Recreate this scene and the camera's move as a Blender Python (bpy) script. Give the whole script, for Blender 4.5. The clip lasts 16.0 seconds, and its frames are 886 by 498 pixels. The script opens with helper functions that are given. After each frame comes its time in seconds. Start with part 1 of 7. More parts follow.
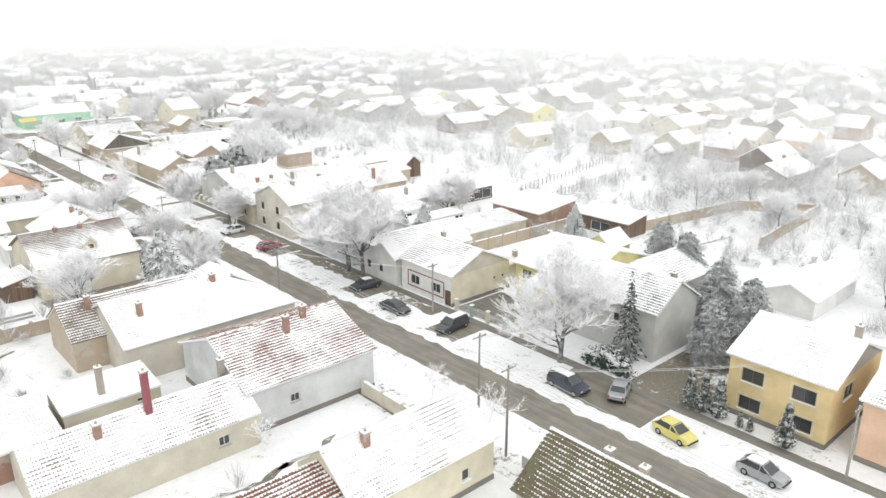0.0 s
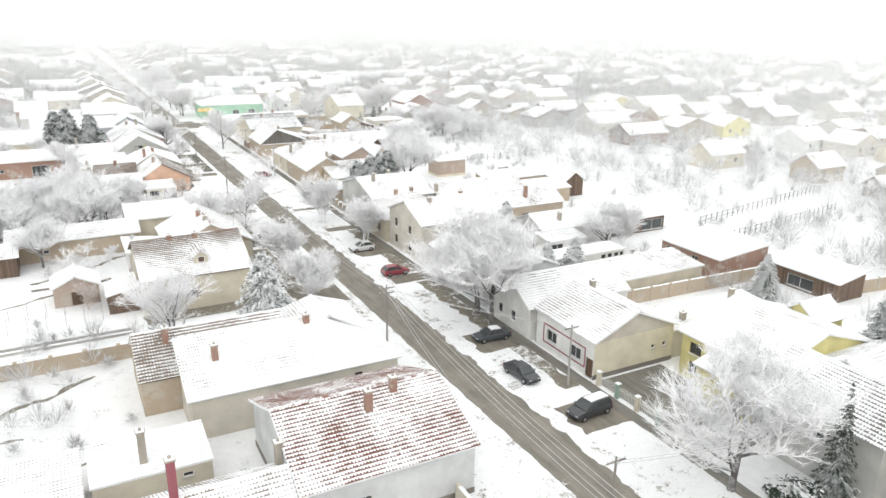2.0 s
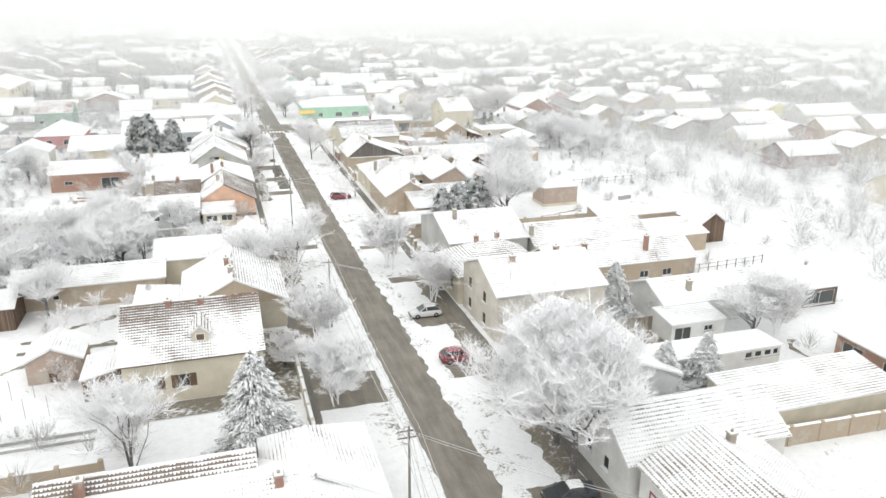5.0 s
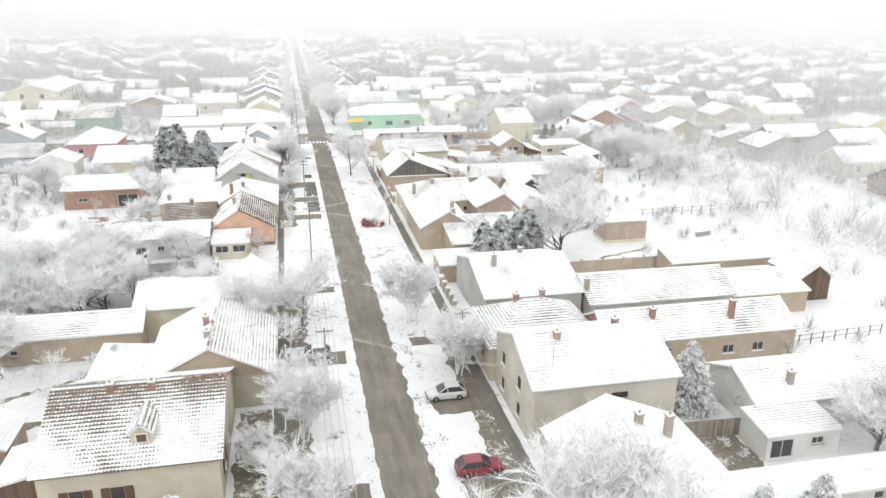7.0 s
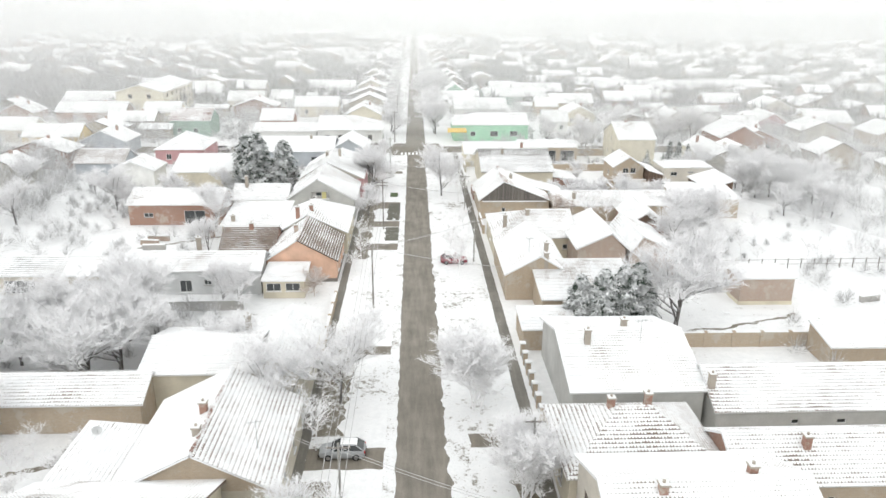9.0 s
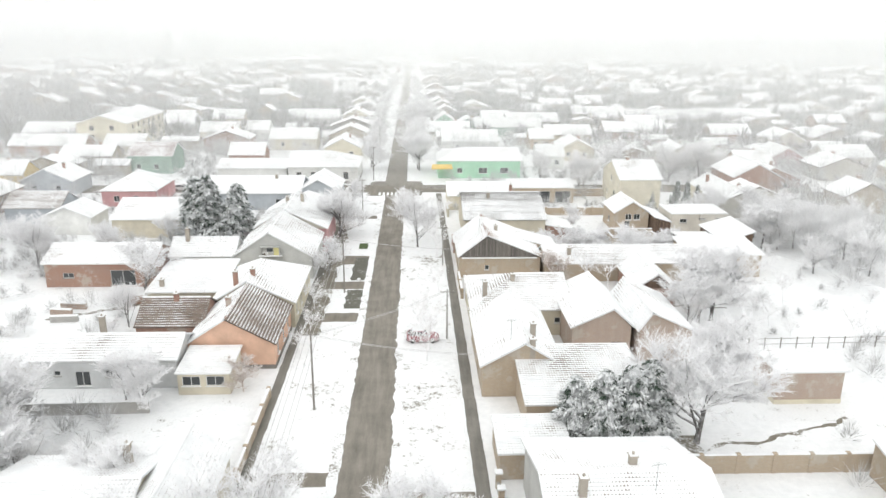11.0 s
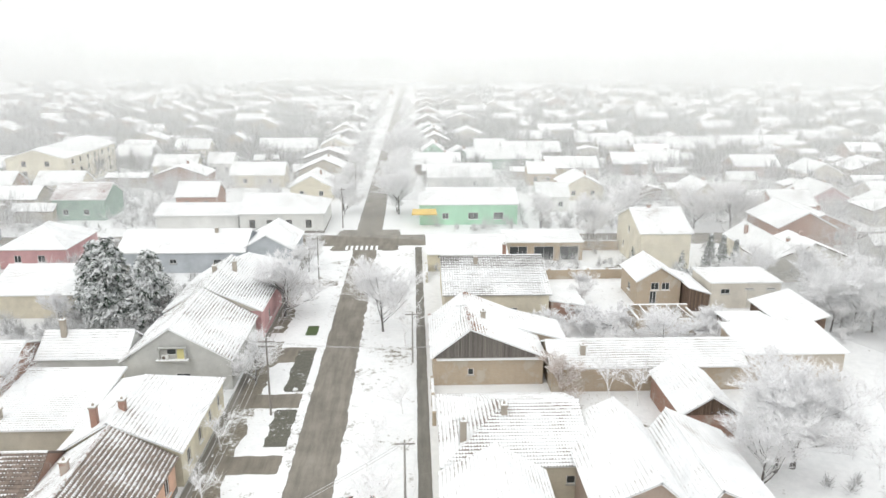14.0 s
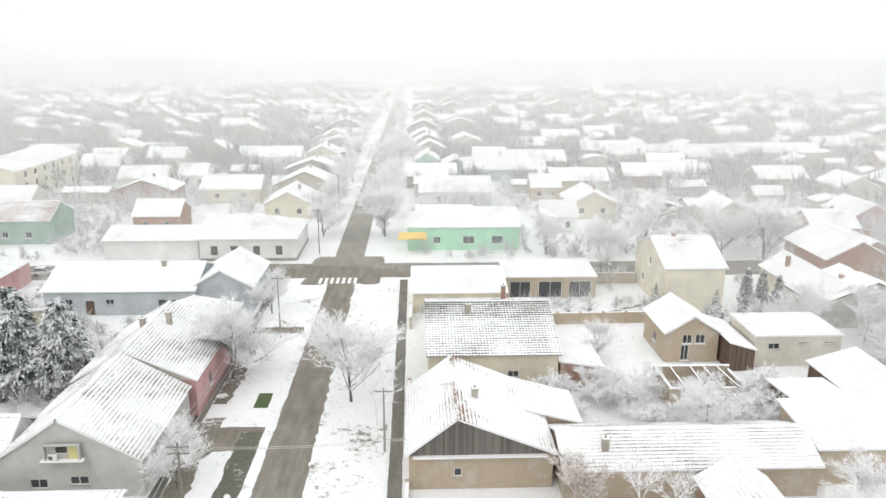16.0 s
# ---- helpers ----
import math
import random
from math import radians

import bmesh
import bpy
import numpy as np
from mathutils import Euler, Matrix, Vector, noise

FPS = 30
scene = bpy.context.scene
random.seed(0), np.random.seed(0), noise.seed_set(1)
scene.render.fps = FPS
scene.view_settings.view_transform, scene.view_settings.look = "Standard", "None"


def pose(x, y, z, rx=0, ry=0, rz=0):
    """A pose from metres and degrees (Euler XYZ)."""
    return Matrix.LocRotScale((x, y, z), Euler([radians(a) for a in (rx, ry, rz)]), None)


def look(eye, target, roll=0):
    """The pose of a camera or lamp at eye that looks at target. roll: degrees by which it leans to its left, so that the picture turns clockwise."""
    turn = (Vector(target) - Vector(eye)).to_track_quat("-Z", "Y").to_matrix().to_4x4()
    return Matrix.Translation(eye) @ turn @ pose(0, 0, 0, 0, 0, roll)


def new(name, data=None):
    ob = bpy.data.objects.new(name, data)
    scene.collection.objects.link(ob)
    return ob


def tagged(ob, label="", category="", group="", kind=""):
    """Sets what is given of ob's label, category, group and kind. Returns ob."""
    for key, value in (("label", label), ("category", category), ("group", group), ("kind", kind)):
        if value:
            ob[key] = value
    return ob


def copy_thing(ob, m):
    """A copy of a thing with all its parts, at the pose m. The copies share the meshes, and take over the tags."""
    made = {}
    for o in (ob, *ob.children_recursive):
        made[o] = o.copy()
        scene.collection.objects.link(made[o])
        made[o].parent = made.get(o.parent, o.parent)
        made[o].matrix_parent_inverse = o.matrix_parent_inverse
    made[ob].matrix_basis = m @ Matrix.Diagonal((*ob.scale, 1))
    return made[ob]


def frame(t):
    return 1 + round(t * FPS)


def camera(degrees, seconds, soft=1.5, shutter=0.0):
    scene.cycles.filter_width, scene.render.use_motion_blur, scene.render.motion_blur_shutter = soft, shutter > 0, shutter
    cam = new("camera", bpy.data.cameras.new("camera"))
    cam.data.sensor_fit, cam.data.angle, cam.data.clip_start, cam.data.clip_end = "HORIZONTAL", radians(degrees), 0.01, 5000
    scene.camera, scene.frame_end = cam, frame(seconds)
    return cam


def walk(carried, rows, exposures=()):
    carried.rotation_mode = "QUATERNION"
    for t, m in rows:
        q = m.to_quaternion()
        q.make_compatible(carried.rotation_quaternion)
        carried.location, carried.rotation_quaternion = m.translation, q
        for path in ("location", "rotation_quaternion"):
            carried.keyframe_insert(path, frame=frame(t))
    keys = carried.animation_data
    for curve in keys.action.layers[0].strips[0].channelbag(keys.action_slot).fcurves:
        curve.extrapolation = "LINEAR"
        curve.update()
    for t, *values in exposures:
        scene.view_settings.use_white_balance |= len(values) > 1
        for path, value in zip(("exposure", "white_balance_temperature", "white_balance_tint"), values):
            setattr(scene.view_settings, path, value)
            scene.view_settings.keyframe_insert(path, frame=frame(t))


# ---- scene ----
cam = camera(62.8, 16.0)
PATH = [
    (0, (4.651, 2.211, 35.656), (5.92, 3.632, 35.048), -0.1),
    (0.5, (8.059, 5.166, 35.631), (9.205, 6.688, 35.021), 0.3),
    (1, (11.562, 8.102, 35.609), (12.631, 9.678, 34.998), 0.4),
    (1.5, (14.912, 11.242, 35.596), (15.881, 12.88, 34.983), 0.5),
    (2, (18.316, 14.566, 35.602), (19.208, 16.247, 34.986), 0.7),
    (2.5, (21.409, 18.008, 35.659), (22.232, 19.722, 35.04), 0.8),
    (3, (24.532, 21.519, 35.733), (25.222, 23.289, 35.109), 1.0),
    (3.5, (27.308, 25.231, 35.803), (27.969, 27.011, 35.176), 1.1),
    (5.8, (39.353, 43.611, 37.226), (39.884, 45.428, 36.581), 0.1),
    (6, (40.264, 45.326, 37.247), (40.797, 47.143, 36.604), 0.2),
    (6.5, (42.313, 49.852, 37.235), (42.769, 51.69, 36.591), 0.3),
    (7, (44.48, 54.459, 37.163), (44.871, 56.312, 36.52), 0.4),
    (7.5, (46.296, 59.208, 37.107), (46.595, 61.078, 36.463), 0.4),
    (8, (48.383, 64.103, 37.114), (48.458, 65.994, 36.467), 0.6),
    (8.5, (50.154, 68.938, 37.152), (50.231, 70.829, 36.506), 0.6),
    (9, (51.718, 73.771, 37.189), (51.796, 75.663, 36.543), 0.4),
    (9.2, (52.262, 75.751, 37.195), (52.342, 77.642, 36.55), 0.4),
    (11.5, (57.617, 98.53, 37.208), (57.695, 100.449, 36.65), 0.4),
    (12, (58.474, 103.699, 37.156), (58.551, 105.624, 36.618), 0.3),
    (12.5, (59.315, 108.858, 37.08), (59.393, 110.783, 36.543), 0.3),
    (13, (60.14, 114.029, 37.019), (60.217, 115.955, 36.483), 0.2),
    (13.5, (60.848, 119.208, 37.059), (60.927, 121.133, 36.523), 0.2),
    (14, (61.502, 124.296, 37.118), (61.581, 126.221, 36.582), 0.2),
    (14.5, (62.275, 129.373, 37.149), (62.354, 131.299, 36.612), 0.2),
    (15, (63.01, 134.409, 37.122), (63.087, 136.334, 36.586), 0.2),
    (15.5, (63.724, 139.428, 37.066), (63.799, 141.353, 36.53), 0.2),
    (16, (64.282, 144.457, 37.014), (64.357, 146.382, 36.48), 0.2),
]
walk(cam, [(t, look(eye, target, roll)) for t, eye, target, roll in PATH], exposures=[(0.0, 0.13), (3.7, 0.10), (7.0, 0.05), (12.0, 0.03), (16.0, 0.0)])

# ---- light: an overcast winter sky ----
world = bpy.data.worlds.new("winter_sky")
scene.world = world
world.use_nodes = True
wn, wl = world.node_tree.nodes, world.node_tree.links
sky = wn.new("ShaderNodeTexSky")
sky.sky_type = "NISHITA"
sky.sun_disc = False
sky.sun_elevation, sky.sun_rotation = radians(38), radians(150)
sky.dust_density = 4.0
grey = wn.new("ShaderNodeHueSaturation")
grey.inputs["Saturation"].default_value = 0.05
cloud = wn.new("ShaderNodeMix")
cloud.data_type = "RGBA"
cloud.inputs[0].default_value = 0.9
cloud.inputs[7].default_value = (12.95, 13.17, 13.1, 1)
wl.new(sky.outputs[0], grey.inputs["Color"])
wl.new(grey.outputs[0], cloud.inputs[6])
wl.new(cloud.outputs[2], wn["Background"].inputs["Color"])
wn["Background"].inputs["Strength"].default_value = 0.102
sun = new("sun", bpy.data.lights.new("sun", "SUN"))
sun.data.energy, sun.data.angle, sun.data.color = 0.6, radians(40), (1.0, 0.97, 0.93)
sun.matrix_world = look((-60, -100, 120), (0, 0, 0))


# ---- materials ----
def material(name):
    m = bpy.data.materials.new(name)
    m.use_nodes = True
    return m, m.node_tree.nodes, m.node_tree.links, m.node_tree.nodes["Principled BSDF"]


def math_node(nodes, links, op, a, b=None, c=None):
    n = nodes.new("ShaderNodeMath")
    n.operation = op
    for i, v in enumerate((a, b, c)):
        if v is None:
            continue
        if isinstance(v, (int, float)):
            n.inputs[i].default_value = v
        else:
            links.new(v, n.inputs[i])
    return n.outputs[0]


def noise_node(nodes, links, vec, scale, detail=4.0, rough=0.6):
    n = nodes.new("ShaderNodeTexNoise")
    n.inputs["Scale"].default_value = scale
    n.inputs["Detail"].default_value = detail
    n.inputs["Roughness"].default_value = rough
    if vec is not None:
        links.new(vec, n.inputs["Vector"])
    return n.outputs["Fac"]


def ramp(nodes, links, fac, a, b, lo, hi):
    n = nodes.new("ShaderNodeValToRGB")
    e = n.color_ramp.elements
    e[0].position, e[1].position = a, b
    e[0].color, e[1].color = (*lo, 1), (*hi, 1)
    links.new(fac, n.inputs[0])
    return n.outputs[0]


def mix_col(nodes, links, fac, a, b):
    n = nodes.new("ShaderNodeMix")
    n.data_type = "RGBA"
    for sock, v in ((0, fac), (6, a), (7, b)):
        if isinstance(v, tuple):
            n.inputs[sock].default_value = (*v, 1)
        elif isinstance(v, (int, float)):
            n.inputs[sock].default_value = v
        else:
            links.new(v, n.inputs[sock])
    return n.outputs[2]


def bump(nodes, links, bsdf, height, strength, dist=0.05):
    n = nodes.new("ShaderNodeBump")
    n.inputs["Strength"].default_value = strength
    n.inputs["Distance"].default_value = dist
    links.new(height, n.inputs["Height"])
    links.new(n.outputs[0], bsdf.inputs["Normal"])


SNOW_A, SNOW_B = (0.755, 0.765, 0.775), (0.90, 0.905, 0.91)


def mat_plain(name, col, rough=0.7, metal=0.0, var=0.25, scale=1.2, fine=14.0, bumpy=0.15):
    """Painted or mineral surface: broad stains and a fine grain."""
    m, n, l, b = material(name)
    pos = n.new("ShaderNodeNewGeometry").outputs["Position"]
    big = noise_node(n, l, pos, scale * 0.35, 5)
    small = noise_node(n, l, pos, fine, 3)
    f = math_node(n, l, "ADD", math_node(n, l, "MULTIPLY", big, 0.7), math_node(n, l, "MULTIPLY", small, 0.3))
    c = ramp(n, l, f, 0.3, 0.7, tuple(v * (1 - var) for v in col), tuple(min(1, v * (1 + var * 0.6)) for v in col))
    l.new(c, b.inputs["Base Color"])
    b.inputs["Roughness"].default_value = rough
    b.inputs["Metallic"].default_value = metal
    if bumpy:
        bump(n, l, b, small, bumpy, 0.02)
    return m


def mat_brick(name, c1, c2, mortar):
    m, n, l, b = material(name)
    pos = n.new("ShaderNodeNewGeometry").outputs["Position"]
    sep = n.new("ShaderNodeSeparateXYZ")
    l.new(pos, sep.inputs[0])
    com = n.new("ShaderNodeCombineXYZ")
    l.new(math_node(n, l, "ADD", sep.outputs[0], sep.outputs[1]), com.inputs[0])
    l.new(sep.outputs[2], com.inputs[1])
    t = n.new("ShaderNodeTexBrick")
    t.inputs["Scale"].default_value = 1.0
    t.inputs["Brick Width"].default_value, t.inputs["Row Height"].default_value = 0.26, 0.08
    t.inputs["Mortar Size"].default_value = 0.008
    for k, v in (("Color1", c1), ("Color2", c2), ("Mortar", mortar)):
        t.inputs[k].default_value = (*v, 1)
    l.new(com.outputs[0], t.inputs["Vector"])
    stain = noise_node(n, l, pos, 0.6, 6)
    c = mix_col(n, l, math_node(n, l, "MULTIPLY", stain, 0.55), t.outputs["Color"], mortar)
    # old render clings in patches, damp streaks run down
    worn = n.new("ShaderNodeMapRange")
    worn.interpolation_type = "SMOOTHSTEP"
    worn.inputs["From Min"].default_value, worn.inputs["From Max"].default_value = 0.52, 0.60
    l.new(noise_node(n, l, pos, 0.45, 7, 0.7), worn.inputs["Value"])
    c = mix_col(n, l, math_node(n, l, "MULTIPLY", worn.outputs[0], 0.75), c, (0.55, 0.52, 0.46))
    run = n.new("ShaderNodeMapping")
    run.inputs["Scale"].default_value = (2.2, 2.2, 0.25)
    l.new(pos, run.inputs["Vector"])
    c = mix_col(n, l, math_node(n, l, "MULTIPLY", noise_node(n, l, run.outputs[0], 1.0, 5, 0.65), 0.45), c, tuple(v * 0.55 for v in c1))
    l.new(c, b.inputs["Base Color"])
    b.inputs["Roughness"].default_value = 0.85
    bump(n, l, b, t.outputs["Fac"], 0.3, 0.01)
    return m


def mat_roof(name, tile, bare, course=0.36, col_w=0.26, tile2=None, patchy=0.5, top=0.0):
    """Tiled roof under snow. UV is in metres along and down the slope; snow slips off tile by tile and in patches."""
    m, n, l, b = material(name)
    uv = n.new("ShaderNodeUVMap").outputs[0]
    sep = n.new("ShaderNodeSeparateXYZ")
    l.new(uv, sep.inputs[0])
    u, v = sep.outputs[0], sep.outputs[1]
    vs, us = math_node(n, l, "DIVIDE", v, course), math_node(n, l, "DIVIDE", u, col_w)
    p = math_node(n, l, "FRACT", vs)
    q = math_node(n, l, "ABSOLUTE", math_node(n, l, "SUBTRACT", math_node(n, l, "FRACT", us), 0.5))
    cell = n.new("ShaderNodeCombineXYZ")
    l.new(math_node(n, l, "FLOOR", us), cell.inputs[0])
    l.new(math_node(n, l, "FLOOR", vs), cell.inputs[1])
    wnz = n.new("ShaderNodeTexWhiteNoise")
    wnz.noise_dimensions = "2D"
    l.new(cell.outputs[0], wnz.inputs["Vector"])
    tile_r = wnz.outputs["Value"]
    big = noise_node(n, l, uv, 0.16, 3, 0.55)
    mid = noise_node(n, l, uv, 0.6, 3, 0.6)
    fine = noise_node(n, l, uv, 5.0, 3)
    val = math_node(n, l, "ADD", math_node(n, l, "MULTIPLY", math_node(n, l, "SUBTRACT", big, 0.5), 3.2 * patchy), math_node(n, l, "MULTIPLY", math_node(n, l, "SUBTRACT", mid, 0.5), 1.7 * patchy))
    val = math_node(n, l, "ADD", val, math_node(n, l, "MULTIPLY", math_node(n, l, "SUBTRACT", tile_r, 0.5), 0.26))
    val = math_node(n, l, "ADD", val, math_node(n, l, "MULTIPLY", math_node(n, l, "SUBTRACT", fine, 0.5), 0.35))
    if top:  # the warm strip under the ridge thaws before the eaves
        val = math_node(n, l, "ADD", val, math_node(n, l, "MULTIPLY", math_node(n, l, "SUBTRACT", 1.0, math_node(n, l, "MULTIPLY", math_node(n, l, "MINIMUM", v, 5.0), 0.4)), top))
    # the lower lip of each course thaws first, then the gaps between tiles; snow stays longest on the tile's back
    keep = math_node(n, l, "MULTIPLY", math_node(n, l, "SUBTRACT", 1.0, p), 0.85)
    keep = math_node(n, l, "SUBTRACT", keep, math_node(n, l, "MULTIPLY", math_node(n, l, "POWER", math_node(n, l, "MULTIPLY", q, 2.0), 2.0), 0.42))
    mask = n.new("ShaderNodeMapRange")
    mask.interpolation_type = "SMOOTHSTEP"
    mask.inputs["From Min"].default_value, mask.inputs["From Max"].default_value = -0.05 - bare, 0.07 - bare
    l.new(math_node(n, l, "SUBTRACT", val, keep), mask.inputs["Value"])
    dark = ramp(n, l, tile_r, 0.0, 1.0, tuple(c * 0.65 for c in tile), tile2 or tuple(c * 1.25 for c in tile))
    snow = ramp(n, l, mid, 0.3, 0.7, SNOW_A, SNOW_B)
    l.new(mix_col(n, l, mask.outputs[0], snow, dark), b.inputs["Base Color"])
    b.inputs["Roughness"].default_value = 0.75
    relief = math_node(n, l, "SUBTRACT", math_node(n, l, "MULTIPLY", p, 0.5), mask.outputs[0])
    bump(n, l, b, math_node(n, l, "ADD", relief, math_node(n, l, "MULTIPLY", mid, 0.8)), 0.5, 0.05)
    return m


def mat_snow(name, bare, soil=(0.11, 0.10, 0.075), scale=0.5, thr=0.70):
    """Snow lying on ground, thin enough for soil and grass to show in broken patches."""
    m, n, l, b = material(name)
    pos = n.new("ShaderNodeNewGeometry").outputs["Position"]
    big = noise_node(n, l, pos, scale * 0.22, 4)
    mid = noise_node(n, l, pos, scale * 2.2, 5, 0.7)
    fine = noise_node(n, l, pos, 6.0, 4, 0.7)
    val = math_node(n, l, "ADD", math_node(n, l, "MULTIPLY", big, 0.5), math_node(n, l, "MULTIPLY", mid, 0.5))
    val = math_node(n, l, "ADD", val, math_node(n, l, "MULTIPLY", math_node(n, l, "SUBTRACT", fine, 0.5), 0.22))
    e = thr - bare
    mask = n.new("ShaderNodeMapRange")
    mask.interpolation_type = "SMOOTHSTEP"
    mask.inputs["From Min"].default_value, mask.inputs["From Max"].default_value = e - 0.03, e + 0.08
    l.new(val, mask.inputs["Value"])
    dirt = ramp(n, l, fine, 0.3, 0.75, tuple(c * 0.6 for c in soil), tuple(c * 1.6 for c in soil))
    snow = ramp(n, l, mid, 0.25, 0.75, SNOW_A, SNOW_B)
    l.new(mix_col(n, l, mask.outputs[0], snow, dirt), b.inputs["Base Color"])
    b.inputs["Roughness"].default_value = 0.8
    bump(n, l, b, math_node(n, l, "SUBTRACT", mid, math_node(n, l, "MULTIPLY", mask.outputs[0], 0.4)), 0.5, 0.12)
    return m


def mat_frost(name, bark, frost, lo, hi, clump=1.7, swing=1.6):
    """Twigs or needles with frost and snow lying on what faces up."""
    m, n, l, b = material(name)
    geo = n.new("ShaderNodeNewGeometry")
    sep = n.new("ShaderNodeSeparateXYZ")
    l.new(geo.outputs["Normal"], sep.inputs[0])
    nz = noise_node(n, l, geo.outputs["Position"], clump, 4, 0.7)
    val = math_node(n, l, "ADD", sep.outputs[2], math_node(n, l, "MULTIPLY", math_node(n, l, "SUBTRACT", nz, 0.5), swing))
    mask = n.new("ShaderNodeMapRange")
    mask.inputs["From Min"].default_value, mask.inputs["From Max"].default_value = lo, hi
    l.new(val, mask.inputs["Value"])
    l.new(mix_col(n, l, mask.outputs[0], bark, frost), b.inputs["Base Color"])
    b.inputs["Roughness"].default_value = 0.85
    return m


def mat_glass(name, col=(0.055, 0.06, 0.062)):
    m, n, l, b = material(name)
    b.inputs["Base Color"].default_value = (*col, 1)
    b.inputs["Roughness"].default_value = 0.08
    b.inputs["Specular IOR Level"].default_value = 0.6
    return m


def mat_paint(name, col, rough=0.3, metal=0.0):
    m, n, l, b = material(name)
    pos = n.new("ShaderNodeNewGeometry").outputs["Position"]
    f = noise_node(n, l, pos, 3.0, 4)
    l.new(ramp(n, l, f, 0.3, 0.7, tuple(c * 0.85 for c in col), col), b.inputs["Base Color"])
    b.inputs["Roughness"].default_value, b.inputs["Metallic"].default_value = rough, metal
    b.inputs["Coat Weight"].default_value = 0.3
    return m


def mat_asphalt(name, col, wet):
    m, n, l, b = material(name)
    pos = n.new("ShaderNodeNewGeometry").outputs["Position"]
    mp = n.new("ShaderNodeMapping")
    mp.inputs["Scale"].default_value = (1.0, 0.12, 1.0)
    l.new(pos, mp.inputs["Vector"])
    streak = noise_node(n, l, mp.outputs[0], 1.3, 5, 0.6)
    fine = noise_node(n, l, pos, 9.0, 4, 0.7)
    blot = noise_node(n, l, pos, 0.35, 5, 0.6)
    f = math_node(n, l, "ADD", math_node(n, l, "MULTIPLY", streak, 0.45), math_node(n, l, "ADD", math_node(n, l, "MULTIPLY", fine, 0.25), math_node(n, l, "MULTIPLY", blot, 0.3)))
    l.new(ramp(n, l, f, 0.32, 0.70, tuple(c * 0.6 for c in col), tuple(c * 1.5 for c in col)), b.inputs["Base Color"])
    r = n.new("ShaderNodeMapRange")
    r.inputs["To Min"].default_value, r.inputs["To Max"].default_value = wet, min(1.0, wet + 0.35)
    l.new(fine, r.inputs["Value"])
    l.new(r.outputs[0], b.inputs["Roughness"])
    b.inputs["Specular IOR Level"].default_value = 0.12
    bump(n, l, b, fine, 0.25, 0.01)
    return m


def mat_wood(name, col, width=0.18):
    """Weathered upright boards."""
    m, n, l, b = material(name)
    pos = n.new("ShaderNodeNewGeometry").outputs["Position"]
    sep = n.new("ShaderNodeSeparateXYZ")
    l.new(pos, sep.inputs[0])
    s = math_node(n, l, "DIVIDE", math_node(n, l, "ADD", sep.outputs[0], sep.outputs[1]), width)
    wnz = n.new("ShaderNodeTexWhiteNoise")
    wnz.noise_dimensions = "1D"
    l.new(math_node(n, l, "FLOOR", s), wnz.inputs["W"])
    gap = math_node(n, l, "GREATER_THAN", math_node(n, l, "FRACT", s), 0.9)
    f = math_node(n, l, "ADD", math_node(n, l, "MULTIPLY", wnz.outputs["Value"], 0.6), math_node(n, l, "MULTIPLY", noise_node(n, l, pos, 4.0, 5), 0.4))
    c = ramp(n, l, f, 0.15, 0.85, tuple(v * 0.6 for v in col), tuple(v * 1.35 for v in col))
    l.new(mix_col(n, l, gap, c, tuple(v * 0.25 for v in col)), b.inputs["Base Color"])
    b.inputs["Roughness"].default_value = 0.85
    return m


def mat_mist_sheet(name, alpha):
    """Thin sheet imitating haze: scatters light to both sides, lets the rest pass."""
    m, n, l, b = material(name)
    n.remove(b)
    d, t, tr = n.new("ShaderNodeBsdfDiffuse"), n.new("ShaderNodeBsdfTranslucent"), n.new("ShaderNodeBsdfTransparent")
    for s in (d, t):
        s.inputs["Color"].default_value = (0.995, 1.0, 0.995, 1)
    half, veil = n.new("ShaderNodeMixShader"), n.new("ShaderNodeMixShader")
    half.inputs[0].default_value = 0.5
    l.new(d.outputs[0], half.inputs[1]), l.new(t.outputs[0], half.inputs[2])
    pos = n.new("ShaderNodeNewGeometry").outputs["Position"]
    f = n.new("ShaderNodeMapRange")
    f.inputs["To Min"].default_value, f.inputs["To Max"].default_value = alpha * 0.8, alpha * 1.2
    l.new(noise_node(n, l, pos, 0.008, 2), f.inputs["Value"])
    # the sheet fades out with height
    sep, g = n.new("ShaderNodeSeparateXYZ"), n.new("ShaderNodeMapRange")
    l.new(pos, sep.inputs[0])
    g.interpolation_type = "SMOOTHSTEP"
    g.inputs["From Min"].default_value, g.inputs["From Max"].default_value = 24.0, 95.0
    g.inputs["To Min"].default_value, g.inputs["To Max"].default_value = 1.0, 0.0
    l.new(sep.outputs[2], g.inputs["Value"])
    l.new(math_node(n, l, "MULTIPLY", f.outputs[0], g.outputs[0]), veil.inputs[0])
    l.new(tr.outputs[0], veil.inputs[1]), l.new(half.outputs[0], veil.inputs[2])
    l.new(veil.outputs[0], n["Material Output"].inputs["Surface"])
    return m


